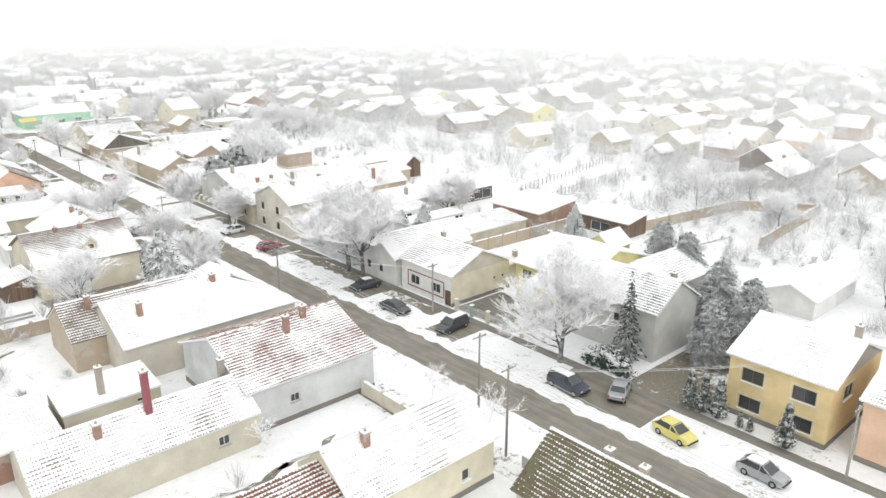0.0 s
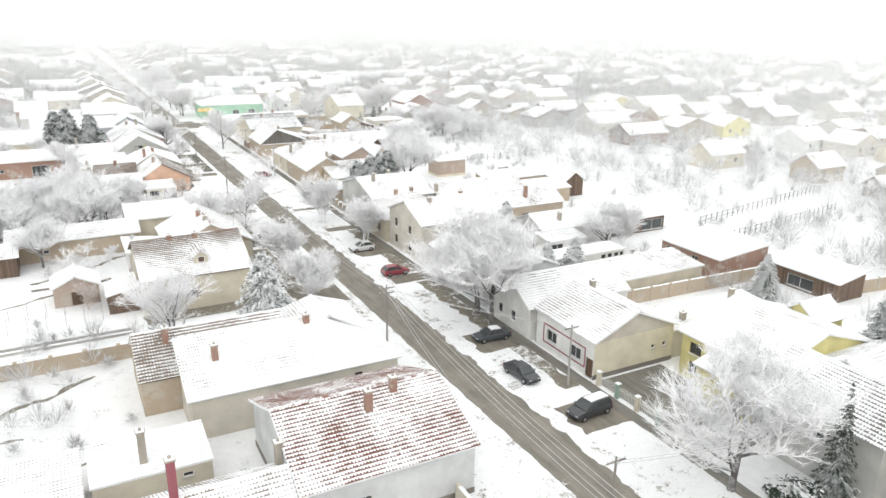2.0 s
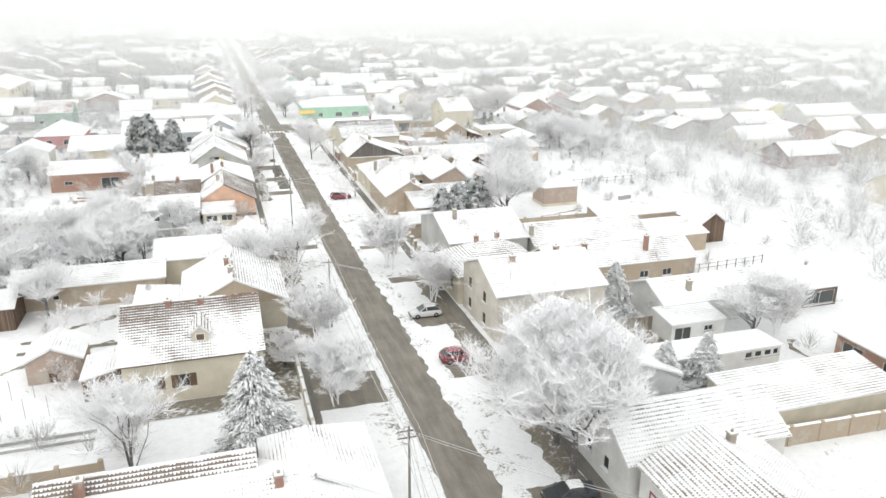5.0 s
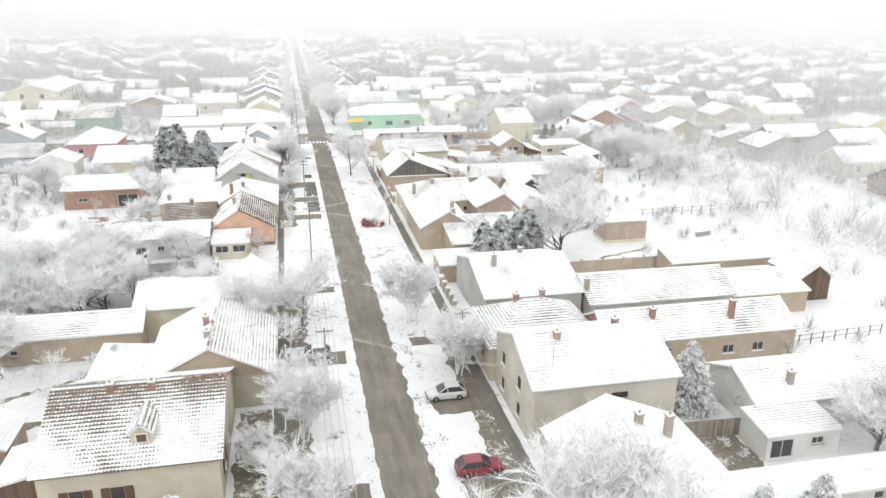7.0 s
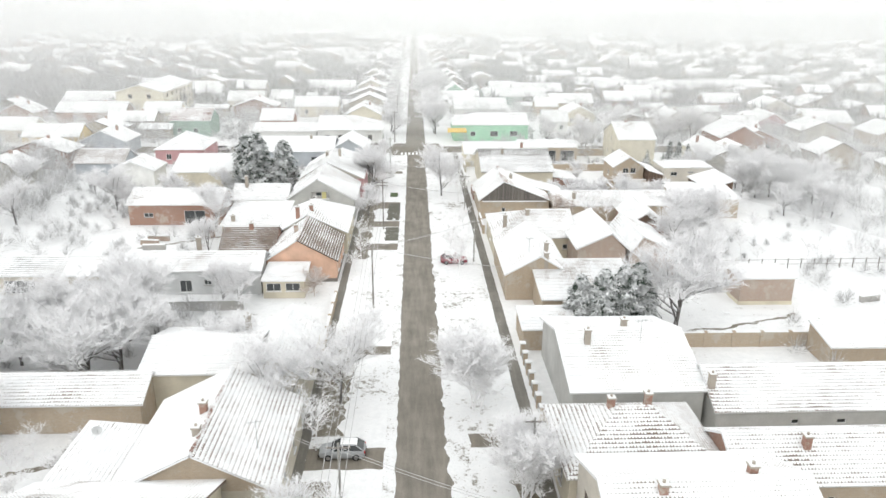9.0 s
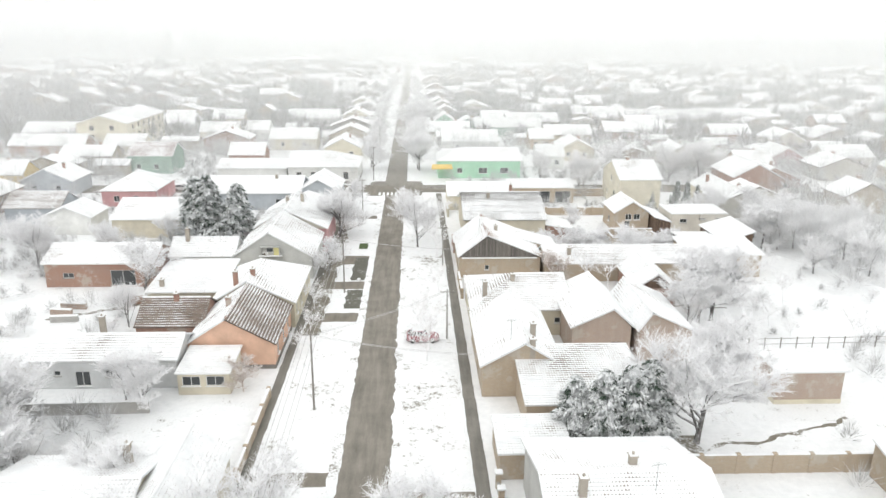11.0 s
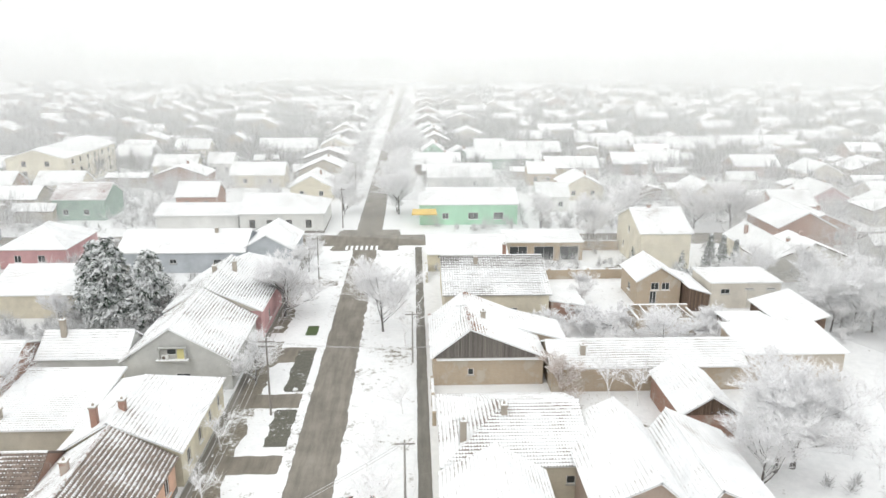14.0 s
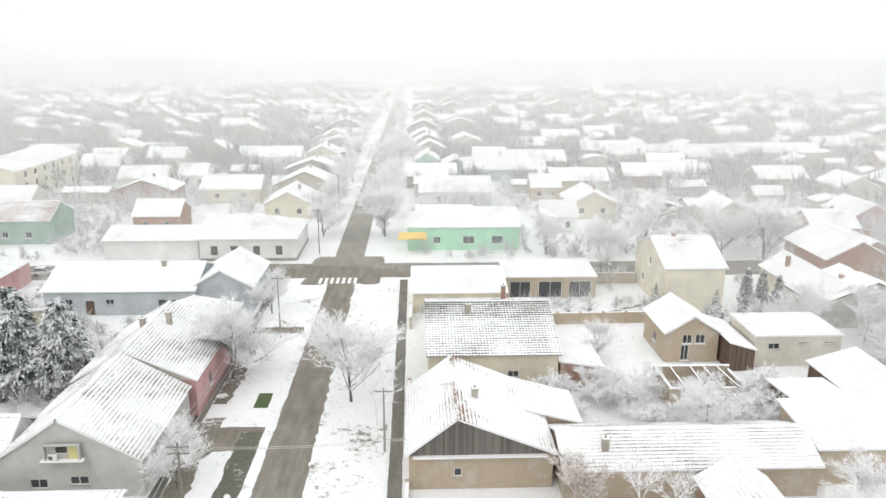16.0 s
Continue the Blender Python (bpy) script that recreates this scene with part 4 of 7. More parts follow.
# a dark pane stands in for shade in the open bay
house(98.6, 110.6, 104.8, 112.4, 2.6, 4.0, "x", "wood_brown", "r_white", label="open wooden barn under snow", wins=[("S", 3.0, 0.3, 4.6, 1.8)], name="barn", category="barn")
house(75.2, 90.6, 92.6, 96.6, 2.7, 2.9, "x", "white", "r_white", form="flat", label="long low cream garage with a flat snowy roof", wins=[("S", 3.6, 1.7, 0.9, 0.7), ("S", 4.8, 1.7, 0.9, 0.7), ("S", 6.0, 1.7, 0.9, 0.7), ("S", 7.0, 1.7, 0.7, 0.7)], name="garage", category="garage", over=0.15)
house(97.4, 108.0, 81.2, 93.0, 3.2, 4.2, "y", "brick", "r_white", form="shed", label="brick workshop with a wide snow-covered roof", wins=[("W", 1.0, 1.2, 1.2, 1.4), ("W", -3.4, 0.3, 2.6, 2.3)], name="workshop", category="workshop")
house(105.2, 111.4, 68.4, 80.2, 2.6, 3.6, "y", "wood_brown", "r_white", form="shed", label="long dark wooden shed under snow", wins=[("W", 0.0, 0.3, 4.0, 1.6)], name="outbuilding", category="shed")
house(93.0, 107.0, 33.0, 40.0, 2.4, 3.9, "x", "white", "r_white", label="low white building among snowy gardens")
house(63.6, 70.2, 146.9, 152.9, 2.5, 2.9, "x", "brick_old", "r_white", form="shed", label="small brick garage with a flat snowy roof", name="garage", category="garage", over=0.2)
house(63.3, 72.2, 161.4, 176.6, 3.5, 6.1, "y", "brick_old", "r_white", label="ochre brick house under a steep snowy roof", gable="brick_old", peak=68.0, chims=[(69.4, 165.6, 0.5, "chim_grey"), (68.8, 162.0, 0.3, "chim_grey")], wins=[("S", 2.0, 1.0, 0.8, 1.0)])
house(67.0, 79.4, 154.4, 164.6, 2.9, 4.6, "x", "brick_old", "r_rows", form="shed", label="brick side building with a single snowy slope", over=0.2, name="annex", category="house")
house(74.6, 82.2, 170.4, 184.0, 3.9, 6.2, "y", "block", "r_white", label="unfinished clay-block house under smooth snow", peak=79.6, doors=[("S", 1.8, 1.2, 2.0)], chims=[])
house(82.2, 89.0, 169.4, 182.0, 3.8, 6.1, "y", "block", "r_white", label="clay-block house wing with a snow-covered roof", peak=83.8)
house(63.5, 76.4, 177.2, 190.6, 3.4, 6.0, "x", "cream", "r_rows", form="hip", hips="W", label="cream house with rows of snow-dusted tiles", wins=[("S", 4.6, 1.6, 0.8, 0.8), ("W", 0, 1.2, 1.0, 1.4)], chims=[(69.4, 182.6, 0.4, "chim_grey"), (65.6, 180.2, 0.2, "chim_grey")])
barn_house = house(63.2, 76.4, 199.4, 212.6, 3.3, 6.8, "y", "brick_old", "r_rows", roof2="r_patch", ridge_cap="ridge_red", label="old brick barn-house with a grey boarded gable", gable="wood", peak=67.7, chims=[(69.6, 205.0, 0.1, "chim_grey")], wins=[("S", -2.0, 1.2, 0.7, 0.8)])
part("ledge", box((-0.1, -6.45, 3.22), (11.6, 0.5, 0.12), 0, 0.03), M["snow"], barn_house, "snow lying on the ledge under the boards")
house(73.0, 80.0, 205.7, 212.4, 4.6, 2.7, "y", "brick_old", "r_white", form="shed", label="lean-to with a snow roof sweeping down from the barn", name="annex", category="house", over=0.25)
house(76.4, 98.8, 197.4, 205.4, 2.8, 4.6, "x", "brick_old", "r_rows", label="long low barn under snow-striped tiles", name="barn", category="barn", chims=[(80.4, 199.4, 0.2, "chim_grey")], over=0.25)
house(87.0, 93.2, 186.4, 196.4, 2.8, 4.8, "y", "brick", "r_white", label="small barn with a dark boarded gable", gable="wood_brown", name="barn", category="barn")
house(98.9, 111.0, 198.8, 206.8, 3.6, 4.4, "x", "brick_old", "r_white", form="shed", label="ochre brick house with a wide white roof", wins=[("S", -2.0, 1.4, 1.0, 0.7), ("S", 1.6, 1.4, 1.0, 0.7)])
house(101.2, 107.4, 207.0, 213.6, 3.8, 3.2, "x", "wood_brown", "r_white", form="shed", label="open shed roof under snow", name="outbuilding", category="shed")
house(107.6, 113.2, 207.0, 217.6, 3.4, 5.0, "y", "wood_brown", "r_white", form="shed", label="tall open barn with a sloping snowy roof", name="barn", category="barn")
house(65.3, 80.4, 218.0, 237.0, 4.3, 7.3, "x", "cream", "r_grid", label="cream house with sooty dark tiles through the snow", wins=[("S", -1.6, 1.6, 0.6, 0.7), ("S", 2.2, 1.6, 1.3, 0.8)], chims=[(70.4, 225.4, 0.4, "chim_grey"), (75.4, 232.0, 0.5, "chim_brick")])
house(80.2, 85.4, 218.6, 227.0, 3.2, 2.4, "y", "brick", "r_white", form="shed", label="brick lean-to under snow", name="annex", category="house", over=0.2)
house(63.5, 77.6, 243.0, 256.6, 3.0, 4.6, "x", "ivory", "r_white", label="low peeling cream house under snow", wins=[("S", 3.2, 0.9, 1.4, 1.3), ("S", 6.0, 1.3, 0.6, 0.6)], doors=[("S", 1.0, 1.1, 2.0)])
# three bays closed by dark panes that imitate their shaded depth
house(77.6, 92.0, 249.0, 256.6, 3.4, 4.0, "x", "brick_old", "r_white", form="shed", label="row of three open brick garages under snow", wins=[("S", -4.6, 0.1, 3.2, 2.6), ("S", 0.0, 0.1, 3.6, 2.6), ("S", 4.6, 0.1, 3.4, 2.6)], name="garage", category="garage", over=0.2)
house(62.4, 84.2, 276.8, 290.6, 4.4, 6.8, "x", "mint", "r_white", form="hip", hips="W", label="bright mint-green corner shop under snow", wins=[("S", -5.0, 1.3, 1.4, 1.3), ("S", 1.0, 1.2, 2.2, 1.5), ("S", 6.5, 1.2, 2.2, 1.5)], name="shop", category="shop")
house(100.0, 109.4, 242.8, 258.0, 6.4, 9.4, "x", "ivory", "r_white", label="tall cream house with a steep snowy roof", chims=[(103.6, 250.4, 0.6, "chim_brick")], wins=[("W", 0.0, 5.0, 0.9, 1.2), ("W", -3.0, 1.5, 0.9, 1.2)])
house(94.2, 101.4, 225.0, 234.0, 3.7, 5.9, "y", "brick_old", "r_white", label="brick cottage with a glazed gable under snow", wins=[("S", -0.6, 2.4, 1.2, 1.6), ("S", 1.0, 2.4, 1.2, 1.6), ("S", -0.8, 0.2, 1.0, 2.0), ("W", 0, 1.2, 1.2, 1.1)], frame="frame_white")
house(101.2, 104.6, 222.4, 232.4, 3.6, 2.6, "y", "wood_brown", "r_white", form="shed", label="timber lean-to with a snowy roof", name="annex", category="house", over=0.2)
house(104.8, 115.6, 223.6, 231.2, 3.9, 4.0, "x", "beige", "r_white", form="flat", label="flat-roofed beige building with small windows", wins=[("S", -3.0, 2.2, 1.4, 0.8), ("S", 0.6, 2.8, 1.4, 0.3), ("S", 3.8, 2.8, 1.4, 0.3)], over=0.15)
house(127.4, 138.6, 249.5, 263.0, 5.6, 8.5, "y", "brick", "r_white", label="large red brick house under snow", wins=[("S", -2.0, 0.4, 2.2, 2.2), ("S", 3.0, 0.4, 2.2, 2.2)])
house(119.6, 127.6, 236.6, 255.0, 3.2, 5.7, "y", "ivory", "r_white", label="cream cottage with a wide snowy gable", wins=[("S", 1.6, 1.0, 1.2, 1.3), ("S", 0.0, 3.4, 0.6, 0.9)], chims=[(121.8, 250.0, 0.5, "chim_brick"), (124.6, 240.4, 0.5, "chim_brick")])
house(93.6, 101.0, 159.2, 164.8, 3.6, 3.8, "x", "block", "r_white", form="flat", label="small clay-block shed with a flat snowy roof", name="outbuilding", category="shed", plinth="ivory", over=0.2)
house(96.0, 113.0, 141.8, 147.0, 2.4, 3.4, "x", "brick_old", "r_white", form="shed", label="low brick stable against the garden wall", name="outbuilding", category="shed", over=0.2)

house(-46, -30, 318, 352, 8.4, 10.8, "y", "ivory", "r_white", label="three-storey cream apartment building under snow", name="apartment_building", category="building",
      wins=[("E", -12 + 4.8 * i, 1.0 + 2.7 * k, 1.3, 1.4) for i in range(6) for k in range(3)] + [("S", -3 + 6 * i, 1.0 + 2.7 * k, 1.3, 1.4) for i in range(2) for k in range(3)], frame="frame_brown")

# ---- second rows, seen over the roofs ----
PLACED = [(-38, 325), (-38, 335), (-38, 345)]


def far_house(x, y, w, d, axis, wall, roof="r_white", eave=3.4, rise=2.8, form="gable"):
    hw, hd = w / 2, d / 2
    PLACED.append((x, y))
    wins = [("S", u, 1.2, 1.1, 1.3) for u in ((-w * 0.22, w * 0.22) if w > 7 else (0.0,))]
    house(x - hw, x + hw, y - hd, y + hd, eave, eave + rise, axis, wall, roof, form, label="%s village house under snow" % {"brick": "red brick", "block": "clay-block", "brick_old": "ochre brick"}.get(wall, wall),
          wins=wins, chims=[(x + hw * 0.3, y + 0.6, 0.4, "chim_brick")], group="village houses")


for row in ("90,355,24,10,x,green", "149,384,44,10,x,beige", "141,264,14,12,y,brick", "177,293,14,11,x,dusty", "184,272,12,12,y,brick_old", "202,270,15,11,x,cream", "178,230,16,8,x,wood_brown",
            "214,242,13,12,y,lemon", "226,230,22,11,x,cream", "206,205,13,9,x,brick_old", "174,198,16,9,x,beige", "207,179,13,11,y,lemon", "272,225,24,11,x,brick"):
    a = row.split(",")
    far_house(*[float(v) for v in a[:4]], a[4], a[5])
for row in ("205,149,12,10,x,white", "212,139,12,10,y,beige", "216,125,16,10,x,cream", "267,137,22,12,x,sand", "263,106,23,12,x,beige", "173,121,10,8,x,brick_old", "184,107,10,9,x,dusty",
            "187,94,10,9,y,brick", "206,98,13,11,y,cream", "181,80,14,9,x,wood_brown", "212,86,10,10,y,peach", "204,66,12,10,x,white", "175,56,10,9,x,brick_old", "164,143,12,9,x,cream"):
    a = row.split(",")
    far_house(*[float(v) for v in a[:4]], a[4], a[5])
for row in ("-67,457,22,12,y,brick", "-28,364,12,12,x,pale", "11,296,10,9,x,brick", "-8,341,13,8,x,cream", "4,345,8,8,x,white", "19,326,15,10,x,cream", "36,310,11,14,y,ivory",
            "34,388,11,12,y,cream", "33,435,11,12,y,beige", "18,381,20,10,x,white", "33,481,14,12,y,sand", "68,435,11,12,y,green", "83,418,14,12,y,beige", "74,323,18,14,x,white"):
    a = row.split(",")
    far_house(*[float(v) for v in a[:4]], a[4], a[5])
for row in ("68,372,8,12,y,mint", "76,358,11,10,y,green", "88,378,11,10,x,white", "101,371,20,11,x,wood_brown", "97,326,8,8,x,brick_old", "104,308,11,12,y,cream", "94,293,8,8,x,white",
            "143,399,10,14,y,beige", "152,378,30,10,x,beige", "185,388,32,11,x,dusty", "163,338,14,10,x,brick", "139,349,12,8,x,white", "217,406,18,11,x,cream", "235,417,14,12,y,beige", "195,444,14,11,x,brick_old"):
    a = row.split(",")
    far_house(*[float(v) for v in a[:4]], a[4], a[5])
for row in ("131,297,9,12,y,beige", "146,283,10,10,x,brick", "159,293,10,12,y,pink", "176,326,11,12,y,dusty", "-14,379,12,10,x,cream", "-53,386,16,11,x,white", "-26,262,12,11,y,blue", "-42,268,15,9,x,yellow",
            "-58,279,13,10,x,beige", "-72,311,11,10,y,brick", "-50,312,22,9,x,brick", "-28,312,12,9,x,cream", "-62,340,18,11,x,sand"):
    a = row.split(",")
    far_house(*[float(v) for v in a[:4]], a[4], a[5])

# ---- the rest of the village, out to where the mist closes ----
def mat_far_wall():
    m, n, l, b = material("far_walls")
    r = n.new("ShaderNodeNewGeometry").outputs["Random Per Island"]
    c = n.new("ShaderNodeValToRGB")
    c.color_ramp.interpolation = "CONSTANT"
    cols = ((0.50, 0.45, 0.36), (0.34, 0.20, 0.15), (0.60, 0.58, 0.52), (0.22, 0.19, 0.16), (0.42, 0.36, 0.28), (0.55, 0.48, 0.36), (0.30, 0.25, 0.21), (0.46, 0.44, 0.41))
    e = c.color_ramp.elements
    while len(e) < len(cols):
        e.new(0.5)
    for i, col in enumerate(cols):
        e[i].position, e[i].color = i / len(cols), (*col, 1)
    l.new(r, c.inputs[0])
    f = noise_node(n, l, n.new("ShaderNodeNewGeometry").outputs["Position"], 0.9, 4)
    l.new(mix_col(n, l, math_node(n, l, "MULTIPLY", f, 0.4), c.outputs[0], (0.25, 0.22, 0.19)), b.inputs["Base Color"])
    b.inputs["Roughness"].default_value = 0.9
    return m


rnd = random.Random(11)


def free(x, y, r):
    if 46 - r * 0.5 < x < 58 + r * 0.5 or 258 - r * 0.4 < y < 270 + r * 0.4:
        return False
    if 84 < x < 160 and 95 < y < 236 or 88 < x < 160 and 0 < y < 100:
        return False
    if -16 < x < 120 and -20 < y < 298:
        return False
    return all((x - a) ** 2 + (y - b) ** 2 > r * r for a, b in PLACED)


fv, ff, fm = [], [], []


def far_block(x, y, w, d, eave, rise, axis, chim):
    """A plain gabled house or shed for the joined far village: walls, roof slab, chimney."""
    if axis == "y":
        w, d = d, w
    P = lambda a, b, c: (x + a, y + b, c) if axis == "x" else (x + b, y + a, c)
    hw, hd, o = w / 2, d / 2, 0.35
    b = len(fv)
    fv.extend([P(-hw, -hd, -0.1), P(hw, -hd, -0.1), P(hw, hd, -0.1), P(-hw, hd, -0.1), P(-hw, -hd, eave), P(hw, -hd, eave), P(hw, hd, eave), P(-hw, hd, eave), P(-hw, 0, eave + rise), P(hw, 0, eave + rise)])
    for f in ((0, 1, 5, 4), (2, 3, 7, 6), (1, 2, 6, 9, 5), (3, 0, 4, 8, 7)):
        ff.append(tuple(b + i for i in f)), fm.append(0)
    b = len(fv)
    k = rise / hd * o
    for dz in (0.22, 0.02):
        fv.extend([P(-hw - o, -hd - o, eave - k + dz), P(hw + o, -hd - o, eave - k + dz), P(hw + o, 0, eave + rise + dz), P(-hw - o, 0, eave + rise + dz), P(-hw - o, hd + o, eave - k + dz), P(hw + o, hd + o, eave - k + dz)])
    for f in ((0, 1, 2, 3), (3, 2, 5, 4)):
        ff.append(tuple(b + i for i in f)), fm.append(1)
        ff.append(tuple(b + 6 + i for i in f[::-1])), fm.append(2)
    for i, j in ((0, 1), (1, 2), (2, 5), (5, 4), (4, 3), (3, 0)):
        ff.append((b + i, b + j, b + 6 + j, b + 6 + i)), fm.append(2)
    if chim:
        b = len(fv)
        cx, zt = hw * 0.35, eave + rise + 0.7
        fv.extend([P(cx + a * 0.3, 0.6 + c * 0.3, z) for z in (eave + rise * 0.5, zt) for a, c in ((-1, -1), (1, -1), (1, 1), (-1, 1))])
        for f in ((0, 1, 5, 4), (1, 2, 6, 5), (2, 3, 7, 6), (3, 0, 4, 7), (4, 5, 6, 7)):
            ff.append(tuple(b + i for i in f)), fm.append(3)


count = 0
for k in range(9000):
    if k < 300:
        side = rnd.choice((-1, 1))
        x, y = (36 if side < 0 else 69) + rnd.uniform(-1.5, 1.5), rnd.uniform(300, 900)
    else:
        x, y = rnd.uniform(-420, 640), rnd.uniform(-30, 940)
        if y < 0.35 * (x - 120) - 60 or y < -1.1 * x - 60 and x < -60 and y < 200:
            continue
    big = rnd.random() < 0.62
    if free(x, y, 13.0 if big else 8.5) and count < 1500:
        count += 1
        PLACED.append((x, y))
        if big:
            far_block(x, y, rnd.uniform(9, 16), rnd.uniform(8, 11), rnd.uniform(2.8, 4.0), rnd.uniform(2.2, 3.2), rnd.choice("xy"), True)
        else:
            far_block(x, y, rnd.uniform(6, 12), rnd.uniform(4, 6), rnd.uniform(2.0, 2.8), rnd.uniform(0.9, 1.7), rnd.choice("xxy"), False)
me = bpy.data.meshes.new("far_houses")
me.from_pydata(fv, [], ff)
for mt in (mat_far_wall(), M["snow"], M["fascia"], M["chim_brick"]):
    me.materials.append(mt)
me.polygons.foreach_set("material_index", fm)
tagged(new("far_houses", me), "many snow-covered village houses and sheds in the mist", "houses", kind="stuff")


# ---- trees ----
def segs_mesh(segs, sides=3):
    """Tapered prisms, one for each (p0, p1, r0, r1)."""
    p0 = np.array([s[0] for s in segs], float)
    p1 = np.array([s[1] for s in segs], float)
    r0 = np.array([s[2] for s in segs], float)[:, None]
    r1 = np.array([s[3] for s in segs], float)[:, None]
    d = p1 - p0
    d /= np.linalg.norm(d, axis=1)[:, None] + 1e-9
    ref = np.where(np.abs(d[:, 2:3]) > 0.9, np.array([[1.0, 0, 0]]), np.array([[0, 0, 1.0]]))
    a = np.cross(d, ref)
    a /= np.linalg.norm(a, axis=1)[:, None]
    b = np.cross(d, a)
    n = len(segs)
    vs = np.zeros((n, 2 * sides, 3))
    for i in range(sides):
        t = 2 * math.pi * i / sides + 0.5
        o = a * math.cos(t) + b * math.sin(t)
        vs[:, i] = p0 + o * r0
        vs[:, sides + i] = p1 + o * r1
    faces = []
    for k in range(n):
        o = k * 2 * sides
        for i in range(sides):
            j = (i + 1) % sides
            faces.append((o + i, o + sides + i, o + sides + j, o + j))
    return vs.reshape(-1, 3).tolist(), faces


def blades_mesh(segs):
    """Fine twigs as thin tapered blades, one triangle each."""
    rn = np.random.RandomState(len(segs))
    p0 = np.array([q[0] for q in segs], float)
    p1 = np.array([q[1] for q in segs], float)
    r = np.array([q[2] for q in segs], float)[:, None]
    side = np.cross(p1 - p0, rn.normal(size=p0.shape))
    side /= np.linalg.norm(side, axis=1)[:, None] + 1e-9
    vs = np.stack([p0 - side * r, p0 + side * r, p1], 1)
    return vs.reshape(-1, 3).tolist(), [(3 * i, 3 * i + 1, 3 * i + 2) for i in range(len(segs))]


def bare_tree(name, seed, h, spread, limbs=8, sub=6, twigs=6, fine=4, trunk_r=0.22, fork=0.28, thick=0.035, mat="twig", up=0.55, stems=1, label="", category="tree", droop=0.0):
    rn = random.Random(seed)
    wood, tw, bl = [], [], []

    def rv(s):
        return Vector((rn.gauss(0, s), rn.gauss(0, s), rn.gauss(0, s)))

    def grow(p, d, length, r, level):
        n = 3 if level < 2 else 2 if level < 3 else 1
        kids = (limbs, sub, twigs, fine)[level] if level < 4 else 0
        pts, cur, dd = [p], Vector(p), Vector(d)
        for i in range(n):
            dd = (dd + rv(0.16) + Vector((0, 0, 0.10 - droop * (level > 1)))).normalized()
            nxt = cur + dd * (length / n)
            ra, rb2 = r * (1 - 0.7 * i / n), r * (1 - 0.7 * (i + 1) / n)
            if level < 4 and (level < 3 or fine):
                (wood if level < 2 else tw).append((cur, nxt, max(ra, thick * 0.5), max(rb2, thick * 0.35)))
            else:
                bl.append((cur, nxt, thick))
            cur = nxt
            pts.append(cur)
        if level >= 4:
            return
        for k in range(kids):
            f = rn.uniform(0.25 if level else 0.0, 1.0)
            i = min(int(f * n), n - 1)
            q = pts[i].lerp(pts[i + 1], f * n - i)
            ang = rn.uniform(0, 2 * math.pi)
            side = Vector((math.cos(ang), math.sin(ang), rn.uniform(-0.2, 0.6)))
            nd = (dd * 0.6 + side * 0.75).normalized()
            grow(q, nd, length * rn.uniform(0.42, 0.62), r * 0.5, level + 1)

    for s in range(stems):
        base = Vector((rn.uniform(-0.4, 0.4) * (stems > 1), rn.uniform(-0.4, 0.4) * (stems > 1), 0.0))
        top = base + Vector((rn.uniform(-0.5, 0.5), rn.uniform(-0.5, 0.5), h * max(fork, 0.52)))
        low = base.lerp(top, fork * h / top.z)
        wood.append((base - Vector((0, 0, 0.2)), low, trunk_r * 1.2, trunk_r * 0.9))
        wood.append((low, top, trunk_r * 0.9, trunk_r * 0.4))
        m = max(3, limbs // stems)
        for k in range(m):
            ang = 2 * math.pi * (k + rn.uniform(-0.3, 0.3)) / m
            lean = rn.uniform(0.45, 1.0) * spread / h if k else 0.1
            d = Vector((math.cos(ang) * lean * 1.4, math.sin(ang) * lean * 1.4, up * 0.35 + rn.uniform(0, 0.3))).normalized()
            f = (k / m) ** 0.8
            d = (d * (1 - 0.4 * f) + Vector((0, 0, 0.75 * f))).normalized()
            grow(low.lerp(top, f), d, h * (0.62 - 0.16 * f) * rn.uniform(0.85, 1.1), trunk_r * 0.5, 1)
    t = thing(name, -300, -260, 0, 0, label, category)
    v, f = segs_mesh(wood, 5)
    mesh_np("trunk", v, f, M["bark"] if trunk_r > 0.1 else M[mat], t)
    v, f = segs_mesh(tw, 3)
    v2, f2 = blades_mesh(bl)
    f += [tuple(len(v) + i for i in q) for q in f2]
    mesh_np("crown", v + v2, f, M[mat], t)
    return t


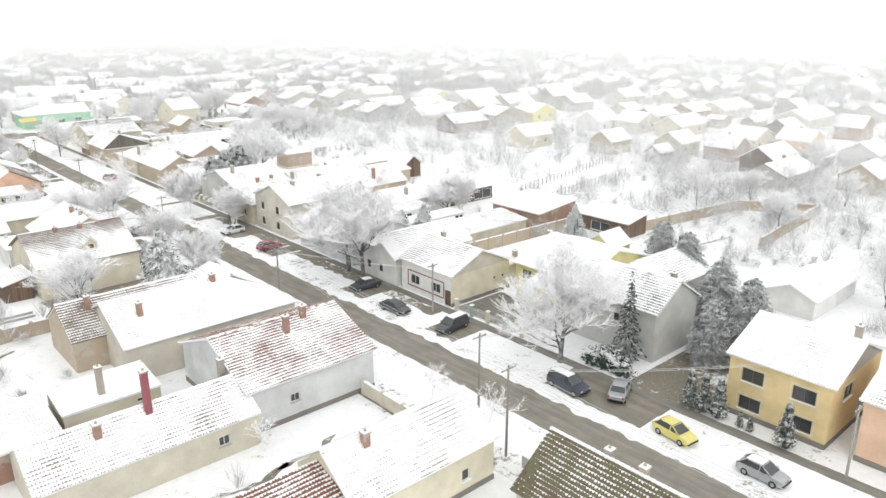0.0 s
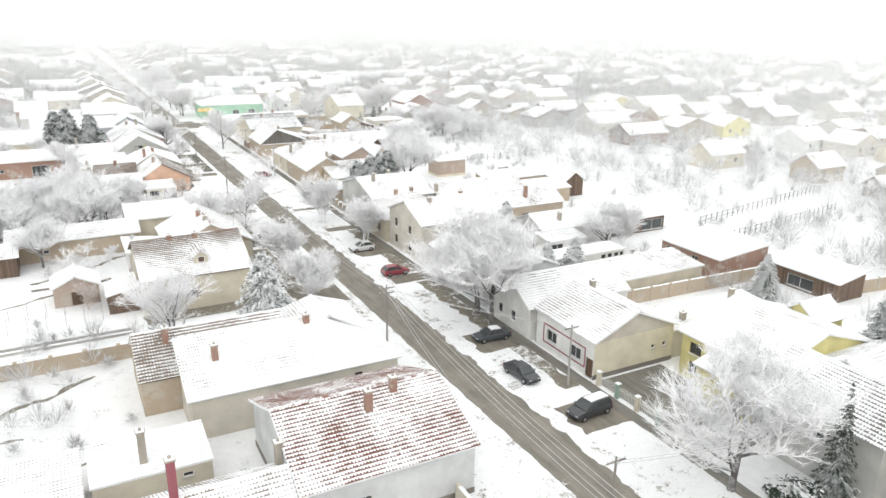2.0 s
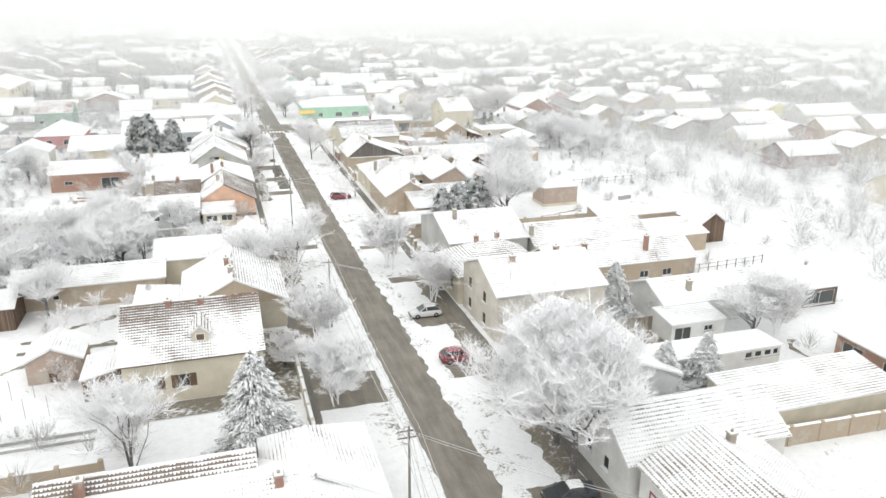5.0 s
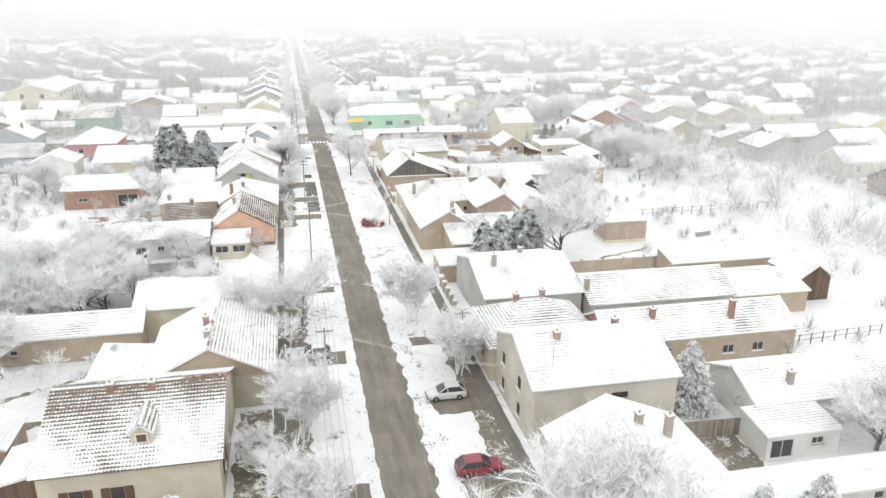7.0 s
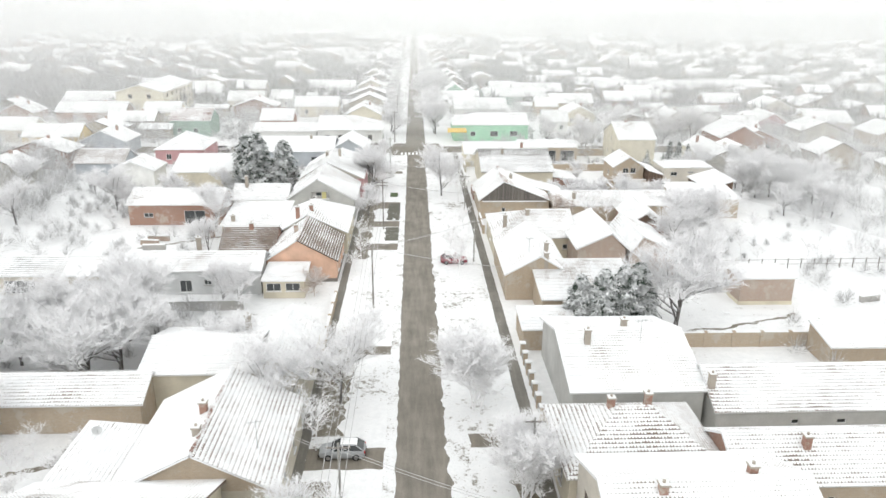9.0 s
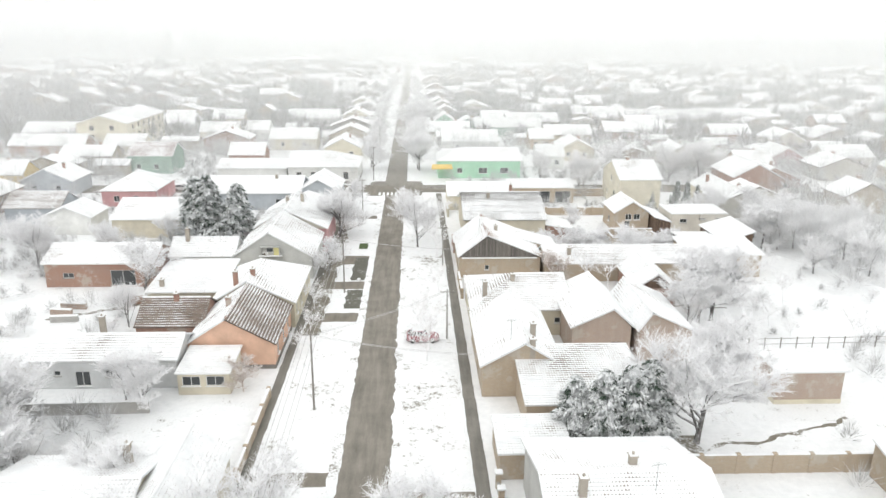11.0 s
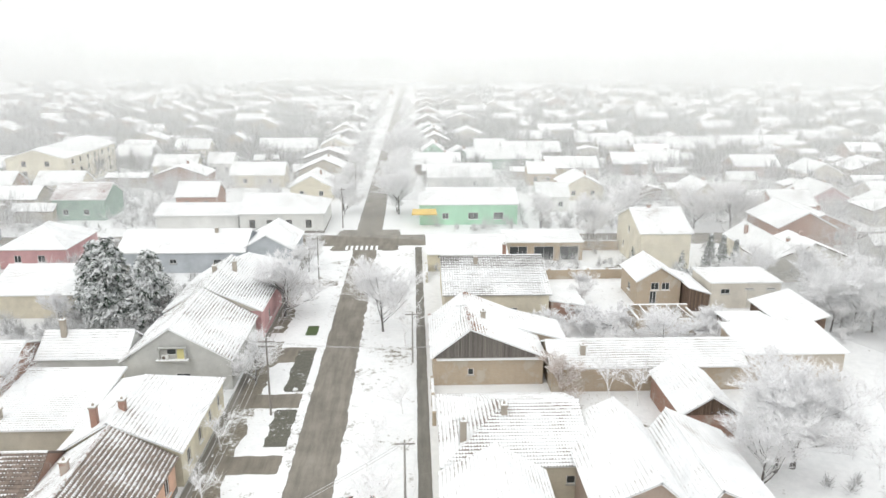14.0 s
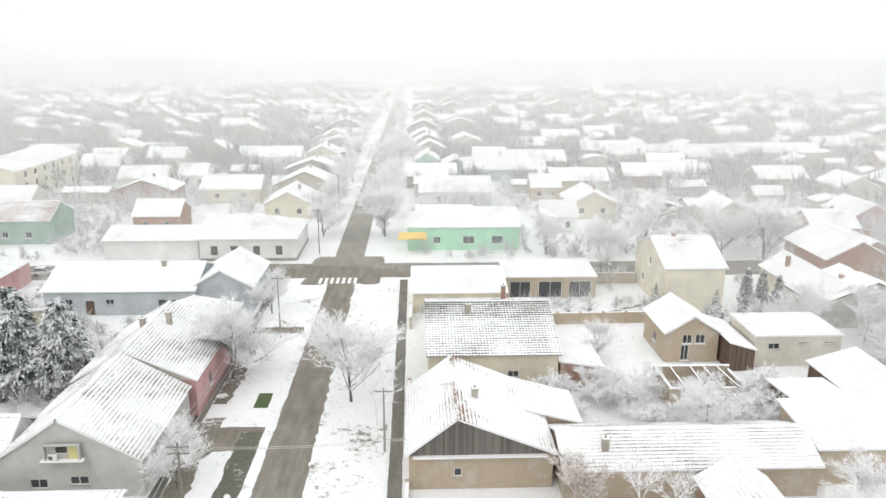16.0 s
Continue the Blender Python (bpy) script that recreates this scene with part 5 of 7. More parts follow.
def spruce(seed, h, w, layers=16, per=11, mat="needle", label="", taper=1.0):
    rn = random.Random(seed)
    t = thing("conifer", -300, -260, 0, 0, label, "tree")
    part("trunk", tube((0, 0, -0.2), (0, 0, h * 0.95), 0.16, 0.03, 7), M["bark"], t)
    vs, fs = [], []
    for i in range(layers):
        f = i / (layers - 1)
        z = h * (0.10 + 0.88 * f)
        r = w * 0.5 * (1 - f) ** taper * rn.uniform(0.85, 1.1) + 0.12
        n = max(5, int(per * (1 - 0.5 * f)))
        for k in range(n):
            a = 2 * math.pi * (k + rn.uniform(-0.35, 0.35)) / n
            rr = r * rn.uniform(0.7, 1.12)
            zz = z + rn.uniform(-0.15, 0.15) * h / layers
            ca, sa = math.cos(a), math.sin(a)
            steps = 5
            for s in range(steps):
                for side in (-1, 1):
                    q0, q1 = rr * s / steps, rr * (s + 1.25) / steps
                    drop0, drop1 = -0.30 * q0 * q0 / (rr + 0.1), -0.30 * q1 * q1 / (rr + 0.1) - rn.uniform(0.02, 0.16)
                    wd = rr * 0.19 * (1.15 - s / steps) * rn.uniform(0.6, 1.25)
                    b = len(vs)
                    vs.append((ca * q0, sa * q0, zz + drop0 + 0.04))
                    vs.append((ca * q1, sa * q1, zz + drop1 + 0.04))
                    qm = (q0 + q1 * 1.2) / 2.2
                    vs.append((ca * qm - sa * wd * side, sa * qm + ca * wd * side, zz + (drop0 + drop1) / 2 - rn.uniform(0.05, 0.22)))
                    vs.append((ca * (q0 + q1) / 2, sa * (q0 + q1) / 2, zz + (drop0 + drop1) / 2 - 0.16))
                    fs += [(b, b + 1, b + 2) if side < 0 else (b, b + 2, b + 1), (b, b + 2, b + 3), (b + 1, b + 3, b + 2)]
    mesh_np("crown", vs, fs, M[mat], t)
    return t


def leafy(seed, h, w, n=2600, mat="leaf", label="", category="tree", col=0.5, size=1.0):
    """A dense evergreen crown of many small leaf sprays on a few stems."""
    rn = random.Random(seed)
    t = thing("evergreen", -300, -260, 0, 0, label, category)
    wood = [((0, 0, -0.2), (rn.uniform(-.3, .3) * w * .3, rn.uniform(-.3, .3) * w * .3, h * 0.7), 0.12, 0.04) for _ in range(4)]
    v, f = segs_mesh(wood, 5)
    mesh_np("trunk", v, f, M["bark"], t)
    lobes = [(Vector((rn.uniform(-1, 1) * w * 0.3, rn.uniform(-1, 1) * w * 0.3, h * rn.uniform(0.35, 0.72))), rn.uniform(0.22, 0.34) * w) for _ in range(9)] if col > 0.4 else [(Vector((0, 0, h * k)), w * 0.5 * (1.15 - k)) for k in (0.18, 0.35, 0.5, 0.66, 0.82)]
    vs, fs = [], []
    for i in range(n):
        c, r = rn.choice(lobes)
        d = Vector((rn.gauss(0, 1), rn.gauss(0, 1), rn.gauss(0, 1))).normalized()
        p = c + d * r * rn.uniform(0.6, 1.05)
        if col <= 0.4:
            p.z = c.z + d.z * h * 0.14
        if p.z < 0.05:
            continue
        s = rn.uniform(0.16, 0.34) if col > 0.4 else rn.uniform(0.08, 0.16) * size
        up = (d + Vector((0, 0, rn.uniform(-0.2, 0.9)))).normalized()
        a = up.orthogonal().normalized()
        a.rotate(Matrix.Rotation(rn.uniform(0, 6.28), 3, up))
        b2 = up.cross(a)
        o = len(vs)
        vs += [tuple(p - a * s), tuple(p - b2 * s * 0.5 - up * 0.03), tuple(p + a * s - up * s * 0.4), tuple(p + b2 * s * 0.5 - up * 0.03)]
        fs.append((o, o + 1, o + 2, o + 3))
    mesh_np("crown", vs, fs, M[mat], t)
    return t


def conifer(seed, h, w, boughs=90, per=60, mat="needle", label="", round_top=0.6, leaf=0.2):
    """A snow-powdered conifer: boughs set round the trunk, each a drooping fan of many short needle sprays."""
    rn = random.Random(seed)
    t = thing("conifer", -300, -260, 0, 0, label, "tree")
    part("trunk", tube((0, 0, -0.2), (0, 0, h * 0.93), 0.2, 0.03, 7), M["bark"], t)
    vs, fs = [], []
    for i in range(boughs):
        f = (i + rn.random()) / boughs
        f = f ** 1.25
        reach = (w * 0.5 * (1 - f) ** round_top * (0.72 + 0.5 * rn.random()) + 0.15) * (0.7 + 0.3 * min(1, f / 0.15))
        a = i * 2.399 + rn.uniform(-0.4, 0.4)
        ca, sa = math.cos(a), math.sin(a)
        z = h * (0.05 + 0.93 * f)
        fan = 0.20 * reach + 0.16
        for k in range(max(14, int(per * (0.35 + reach / (w * 0.5))))):
            s = rn.random() ** 0.6
            side = rn.gauss(0, 1) * fan * (1.15 - 0.6 * s)
            q = reach * s
            p = Vector((ca * q - sa * side, sa * q + ca * side, max(0.1, z + 0.12 * reach * s - 0.32 * reach * s * s - abs(side) * 0.3 + rn.gauss(0, 0.10))))
            d = Vector((ca - sa * side * 0.8, sa + ca * side * 0.8, rn.uniform(-0.7, 0.25))).normalized()
            wd = Vector((-sa, ca, rn.uniform(-0.6, 0.6))).normalized()
            ln = leaf * rn.uniform(0.7, 1.5)
            o = len(vs)
            vs += [tuple(p - d * ln), tuple(p + wd * ln * 0.42), tuple(p + d * ln - Vector((0, 0, ln * 0.3))), tuple(p - wd * ln * 0.42)]
            fs.append((o, o + 3, o + 2, o + 1))
    mesh_np("crown", vs, fs, M[mat], t)
    return t


TREE = "bare deciduous tree with frost on every twig"
BIG = bare_tree("tree", 1, 12.5, 8.2, 12, 10, 10, 26, 0.36, 0.20, 0.015, label="tall bare street tree white with frost")
BIG2 = bare_tree("tree", 2, 11.5, 8.8, 13, 10, 10, 22, 0.30, 0.09, 0.015, label="wide bare garden tree white with frost")
MIDT = [bare_tree("tree", 10 + i, 7.5 + i * 0.6, 7.4 + i * 0.4, 11, 8, 8, 18, 0.14, 0.05, 0.016, stems=1 + i % 2, label=TREE) for i in range(4)]
SMALL = [bare_tree("tree", 20 + i, 4.2 + 0.3 * i, 3.0, 7, 6, 12, 0, 0.07, 0.26, 0.022, label="small bare fruit tree dusted with snow") for i in range(4)]
WILLOW = [bare_tree("tree", 30 + i, 7.0, 7.0, 15, 9, 8, 18, 0.2, 0.04, 0.016, up=0.7, label="round bushy bare tree thick with frost") for i in range(2)]
SHRUB = [bare_tree("shrub", 40 + i, 2.8, 3.2, 10, 7, 15, 0, 0.05, 0.06, 0.022, up=0.5, label="bare shrub covered with snow", category="shrub") for i in range(3)]
BUSH = bare_tree("shrub", 60, 5.8, 4.0, 18, 9, 8, 16, 0.08, 0.03, 0.016, up=1.2, stems=3, label="tall dense round shrub white with frost", category="shrub")
RUSSET = bare_tree("tree", 50, 5.0, 5.0, 9, 7, 7, 11, 0.1, 0.10, 0.022, mat="twig_warm", label="russet-twigged bare tree dusted with snow")
SPR = conifer(3, 9.0, 7.6, 130, 90, label="dark green spruce laden with snow", round_top=0.75, leaf=0.16)
SPR4 = conifer(9, 12.0, 8.4, 190, 90, "needle_mid", label="large dark spruce powdered with snow", round_top=0.45, leaf=0.17)
SPR2 = spruce(4, 10.5, 3.6, 22, 10, "needle_dark", label="slender dark spruce with light snow")
SPR3 = spruce(5, 11.0, 5.6, 19, 12, "needle_dark", label="tall dark pine dusted with snow")
SPRS = spruce(6, 4.4, 3.0, 12, 9, label="small spruce covered with snow")
EVER = conifer(7, 8.6, 5.6, 170, 90, "leaf", label="dark conical evergreen with clumps of snow", round_top=0.45, leaf=0.16)
THUJA = leafy(8, 4.2, 2.0, 1500, "needle_dark", "clipped columnar thuja dusted with snow", "shrub", 0.2)
PROTO_TREES = [BIG, BIG2, *MIDT, *SMALL, *WILLOW, *SHRUB, BUSH, RUSSET, SPR, SPR4, SPR2, SPR3, SPRS, EVER, THUJA]
SPOTS = []


def plant(t, x, y, s=1.0, group=""):
    c = copy_thing(t, pose(x, y, 0, 0, 0, (x * 37.7 + y * 91.3) % 360))
    c.scale = (s, s, s)
    SPOTS.append((x, y))
    if group:
        tagged(c, group=group)
    return c


plant(BIG, 61.5, 86.6, 0.98), plant(BIG, 61.0, 82.4, 0.92), plant(BIG2, 61.6, 47.0, 1.0)
plant(SPR2, 67.2, 42.4, 1.0), plant(SPR4, 73.6, 36.4, 0.62), plant(SPR4, 81.5, 40.0, 0.75), plant(SPR4, 79.6, 35.0, 0.72), plant(SPR4, 90.0, 53.0, 0.8), plant(SPR4, 87.5, 47.6, 0.8), plant(SPR, 87.0, 42.0, 0.9)
for x, y, s in ((63.4, 32.6, 1.0), (63.5, 31.2, 1.0), (63.5, 29.7, 1.05), (63.2, 23.4, 1.1)):
    plant(THUJA, x, y, s, "thujas by the yellow house")
for x, y in ((63.5, 27.6), (63.4, 26.6)):
    plant(THUJA, x, y, 0.45, "thujas by the yellow house")
plant(MIDT[3], 26.6, 91.6, 1.05), plant(SPR, 36.4, 91.6, 1.16), plant(BUSH, 44.0, 98.8, 1.1), plant(BUSH, 44.0, 111.8, 1.2), plant(SMALL[2], 42.8, 106.0, 0.9), plant(WILLOW[0], 40.0, 108.0, 0.55)
plant(MIDT[2], 44.4, 136.2, 1.05), plant(MIDT[1], 38.6, 133.0, 1.0), plant(BUSH, 57.4, 134.2, 1.3), plant(BUSH, 60.2, 120.8, 1.1), plant(MIDT[0], 60.8, 123.4, 0.7), plant(SMALL[1], 43.0, 128.4, 1.0)
plant(BIG2, 83.0, 152.4, 0.98), plant(MIDT[3], 93.8, 181.0, 1.05), plant(MIDT[2], 91.6, 178.6, 0.95), plant(EVER, 71.2, 152.2, 0.85), plant(EVER, 73.6, 151.0, 0.98), plant(EVER, 76.2, 151.6, 1.0), plant(EVER, 78.2, 152.6, 1.0), plant(MIDT[2], 57.2, 216.2, 1.2), plant(SMALL[3], 60.3, 211.0, 1.2), plant(WILLOW[1], 43.0, 222.4, 1.25), plant(MIDT[0], 43.4, 200.6, 0.75)
for i, (x, y, s) in enumerate(((57.6, 182, 0.8), (58, 170.4, 1.05), (60.2, 193.2, 0.8), (43.0, 186.6, 0.8), (43.2, 172.4, 0.7), (43.6, 178, 0.8), (57.4, 188, 0.6), (58.4, 224, 0.8), (46.0, 50.2, 0.8), (45.4, 47.0, 0.7), (46.2, 42.6, 0.8))):
    plant(SMALL[i % 4], x, y, s, "young street trees")
plant(EVER, 20.0, 220.3, 1.42), plant(EVER, 25.2, 220.3, 1.25), plant(EVER, 17.4, 222.4, 1.35)
plant(BIG2, 96.0, 181.8, 0.85), plant(MIDT[3], 98.6, 190.6, 0.8), plant(SPR, 80.6, 110.4, 0.8), plant(SPR, 74.6, 90.4, 0.74), plant(SPR, 79.2, 90.4, 0.76), plant(WILLOW[0], 93.4, 100.4, 1.1), plant(BUSH, 95.6, 99.0, 1.1), plant(SPR, 99.8, 75.4, 0.65), plant(SPRS, 96.0, 72.0, 1.1)
plant(RUSSET, 77.4, 195.6, 1.0), plant(SMALL[2], 82.6, 194.6, 1.1), plant(SMALL[0], 85.4, 194.0, 1.1), plant(MIDT[0], 86.6, 226.6, 0.6), plant(MIDT[2], 92.0, 205.6, 0.8), plant(SMALL[0], 29.4, 53.0, 0.7)
plant(MIDT[3], 13.0, 148.4, 1.0), plant(BIG2, 4.0, 145.4, 0.75), plant(MIDT[2], 19.0, 150.6, 0.95), plant(MIDT[1], 23.4, 147.6, 0.8), plant(MIDT[0], 0.0, 136.4, 1.0), plant(BIG2, 9.5, 139.5, 0.7), plant(MIDT[1], 29.4, 160.0, 0.7), plant(RUSSET, 38.4, 163.6, 0.7), plant(MIDT[0], 27.0, 161.4, 0.7)
plant(SPRS, 99.0, 243.0, 1.0), plant(THUJA, 113.4, 245.0, 1.5), plant(THUJA, 115.2, 244.0, 1.5), plant(THUJA, 116.8, 242.4, 1.4), plant(SPRS, 105.4, 237.0, 1.2), plant(SPRS, 108.4, 235.0, 1.2), plant(SPRS, 111.4, 236.0, 1.1), plant(MIDT[1], 117.0, 234.0, 0.8), plant(MIDT[2], 113.0, 234.4, 0.6), plant(MIDT[1], 88.6, 273.6, 0.9), plant(MIDT[2], 98.0, 266.0, 1.0), plant(MIDT[0], 96.0, 262.4, 0.9), plant(MIDT[3], 108.0, 276.0, 1.1), plant(MIDT[2], 121.0, 272.0, 1.1), plant(BIG2, 128.0, 270.0, 0.9)
for i, (x, y) in enumerate(((43.5, 243.6), (57.6, 290.0), (58.4, 305.0), (44.6, 292.0), (57.8, 330.0), (44.0, 318.0), (58.4, 352.0), (57.6, 372.0), (44.4, 352.0), (58.0, 398.0), (57.2, 426.0), (44.4, 396.0), (58.4, 455.0), (44.0, 440.0), (57.8, 490.0), (44.6, 480.0), (58, 520), (44, 520), (58, 550), (44.4, 560), (57.6, 590), (44.2, 410), (58.2, 412), (57.8, 340), (44.6, 335), (44.2, 375))):
    plant(MIDT[i % 4], x, y, 0.8 + 0.04 * (i % 5), "roadside trees")
rt = random.Random(5)
for k in range(60):  # thicket between the barns
    x, y = rt.uniform(77, 104), rt.uniform(206.5, 217.0)
    plant(SHRUB[k % 3], x, y, rt.uniform(0.8, 1.4), "thicket of frosted shrubs")
for k in range(40):  # scrub behind the far barns
    x, y = rt.uniform(117, 140), rt.uniform(186, 232)
    plant(MIDT[k % 4] if k % 2 else SHRUB[k % 3], x, y, rt.uniform(0.6, 1.0), "thicket of frosted shrubs")
for k in range(95):  # orchard and open gardens
    x, y = rt.uniform(100, 175), rt.uniform(96, 190)
    if all((x - a) ** 2 + (y - b) ** 2 > 9 for a, b in SPOTS) and not (95 < x < 117 and y < 148 or x < 110 and 156 < y < 168):
        plant(SMALL[k % 4], x, y, rt.uniform(0.5, 1.15), "orchard of small bare trees")
for k in range(60):  # gardens south-east
    x, y = rt.uniform(92, 200), rt.uniform(8, 74)
    if not (90 < x < 110 and 30 < y < 44) and not (103 < x < 118 and y > 68):
        plant((MIDT if k % 3 == 0 else SMALL)[k % 4], x, y, rt.uniform(0.6, 1.0), "garden trees")
for k in range(46):  # gardens west
    x, y = rt.uniform(-34, 22), rt.uniform(172, 262)
    if not any(a < x < b and c < y < d for a, b, c, d in ((0, 33, 194, 208), (-24, 20, 222, 242), (-12, 34, 241, 262), (-14, 32, 162, 174))):
        plant((MIDT if k % 2 else SHRUB + SMALL)[k % 4], x, y, rt.uniform(0.6, 1.0), "garden trees")
for k in range(20):  # orchard west of the road
    plant((MIDT + [BIG2])[k % 5], -18 + 9.3 * (k % 5) + rt.uniform(-2, 2), 139.5 + 4.4 * (k // 5) + rt.uniform(-1, 1), rt.uniform(0.55, 0.85), "frosted orchard west of the road")
for k in range(24):
    x, y = rt.uniform(-30, 22), rt.uniform(70, 128)
    if not any(a < x < b and c < y < d for a, b, c, d in ((0, 26, 60, 72), (-30, 26, 88, 102), (13, 26, 103, 118), (-8, 12, 124, 134))):
        plant((SMALL + SHRUB)[k % 7], x, y, rt.uniform(0.5, 1.0), "garden trees")
# woods, hedges and garden scrub that nobody could count, joined
near_blades, far_blades, rf = [], [], np.random.RandomState(8)
KEEP_OUT = [(o.location.x, o.location.y) for o in bpy.data.objects if o.parent is None and o.name.split(".")[0] in ("house", "outbuilding", "barn", "garage", "annex", "shop", "workshop", "porch", "carport", "apartment_building")]
for k in range(30000):
    x, y = rt.uniform(-380, 600), rt.uniform(4, 860)
    if k > 26500:
        x, y = rt.uniform(-40, 190), rt.uniform(4, 300)
    elif k > 16000:
        x, y = rt.uniform(-200, 300), rt.uniform(200, 560)
    near = -16 < x < 120 and y < 300
    if 40.5 < x < 64.5 or y < 0.35 * (x - 120) - 20 or 259 < y < 270 or 29 < x < 90 and y < 240:
        continue
    if 84 < x < 160 and 95 < y < 236 and rt.random() < 0.62:
        continue
    if any((x - a) ** 2 + (y - b) ** 2 < (90 if near else 60) for a, b in KEEP_OUT) or not near and any((x - a) ** 2 + (y - b) ** 2 < 16 for a, b in PLACED):
        continue
    dist = math.hypot(x - 50, y - 110)
    h = rt.uniform(1.4, 4.5) if near else rt.choice((rt.uniform(1.8, 6.0), rt.uniform(5.0, 9.5)))
    w = h * rt.uniform(0.55, 0.95)
    n = 150 if dist < 130 else 90 if dist < 230 else 55 if dist < 420 else 26
    a, e = rf.uniform(0, 6.283, n), rf.uniform(0.05, 1.5, n)
    d = np.stack([np.cos(a) * np.cos(e) * w, np.sin(a) * np.cos(e) * w, np.sin(e) * h], 1)
    p = np.array((x, y, h * 0.1)) + d * np.array((0.45, 0.45, 0.5)) * rf.uniform(0.2, 1.0, (n, 1))
    q = p + d * rf.uniform(0.2, 0.5, (n, 1)) + rf.uniform(-0.3, 0.3, (n, 3))
    sd = np.cross(q - p, rf.normal(size=(n, 3)))
    sd *= (0.022 if dist < 130 else 0.04 if dist < 230 else h * 0.02 if dist < 420 else h * 0.04) / (np.linalg.norm(sd, axis=1)[:, None] + 1e-9)
    (near_blades if dist < 230 else far_blades).append(np.stack([p - sd, p + sd, q], 1).reshape(-1, 3))


def blades(name, rows, mat):
    v = np.concatenate(rows)
    return mesh_np(name, v.tolist(), np.arange(len(v)).reshape(-1, 3).tolist(), mat)


tagged(blades("far_trees", far_blades, M["twig_dark"]), "bare frosted trees and hedges between the far houses", "trees", kind="stuff")
tagged(blades("garden_scrub", near_blades, M["twig_far"]), "frosted scrub and hedges in the gardens", "scrub", kind="stuff")
# low shrubs stand in for dry vines over a pergola
for x, y, s in ((20.5, 71.2, 0.7), (22.6, 71.4, 0.7), (24.4, 71.2, 0.7), (18.6, 71.4, 0.7)):
    plant(SHRUB[0], x, y, s).scale.z = 0.9
plant(BIG2, 13.6, 129.2, 0.6), plant(SHRUB[0], 20.0, 123.0, 0.9), plant(SHRUB[1], 22.4, 125.6, 0.8), plant(SHRUB[2], 18.0, 126.4, 0.9), plant(SHRUB[1], 23.2, 129.2, 0.8), plant(SMALL[2], 16.4, 121.4, 0.9)
# the small russet tree stands in for a stack of corn stalks
plant(RUSSET, 18.6, 109.2, 0.62), plant(MIDT[1], 33.6, 143.4, 0.8)
plant(BIG2, 58.0, 288.0, 0.85), plant(BIG2, 58.6, 356.0, 1.1), plant(MIDT[3], 57.6, 312.0, 1.1), plant(MIDT[0], 45.6, 288.0, 0.9), plant(WILLOW[0], 45.0, 316.0, 0.95)
plant(SMALL[1], 58.2, 173.3, 1.25)
SHRUB_KEEP = plant(SHRUB[0], 79.6, 111.0, 0.5)
for t in PROTO_TREES:
    for o in list(t.children_recursive) + [t]:
        bpy.data.objects.remove(o)

# ---- upright see-through sheets that imitate haze and close the distance ----
MIST_SHEET = mat_mist_sheet("mist", 0.18)
for rx, ry, m in ((112, 198, MIST_SHEET), (145, 236, MIST_SHEET), (185, 280, MIST_SHEET), (232, 332, MIST_SHEET), (290, 396, MIST_SHEET), (360, 475, MIST_SHEET), (445, 570, MIST_SHEET), (560, 690, MIST_SHEET), (720, 850, mat_mist_sheet("deep_mist_sheet", 0.8))):
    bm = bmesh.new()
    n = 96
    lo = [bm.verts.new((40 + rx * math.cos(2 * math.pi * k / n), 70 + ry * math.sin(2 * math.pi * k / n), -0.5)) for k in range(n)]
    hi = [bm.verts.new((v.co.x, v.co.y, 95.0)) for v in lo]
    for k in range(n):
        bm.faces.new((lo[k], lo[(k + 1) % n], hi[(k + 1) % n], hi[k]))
    tagged(part("backdrop_mist", bm, m), "pale translucent sheet imitating mist over the distant village", "mist", kind="structure")

# ---- muddy tracks trodden through the snowy yards ----
def track(x0, y0, x1, y1, w, seed):
    rn = random.Random(seed)
    n = int(math.hypot(x1 - x0, y1 - y0) / 0.6)
    bm = bmesh.new()
    rows = []
    d = Vector((x1 - x0, y1 - y0, 0)).normalized()
    s = Vector((-d.y, d.x, 0))
    for i in range(n + 1):
        p = Vector((x0, y0, 0)).lerp(Vector((x1, y1, 0)), i / n) + s * 1.3 * noise.noise((i * 0.16, seed, 1.0)) + s * 0.35 * noise.noise((i * 0.6, seed, 5.0))
        hw = w * rn.uniform(0.15, 0.6)
        rows.append([bm.verts.new(p + s * k * hw + Vector((0, 0, z))) for k, z in ((-1.3, -0.03), (-1, 0.012), (1, 0.012), (1.3, -0.03))])
    for a, b in zip(rows, rows[1:]):
        for k in range(3):
            bm.faces.new((a[k], b[k], b[k + 1], a[k + 1]))
    bmesh.ops.recalc_face_normals(bm, faces=bm.faces[:])
    tagged(part("path", bm, M["mud"]), "trodden muddy track through thin snow", "path", kind="structure")


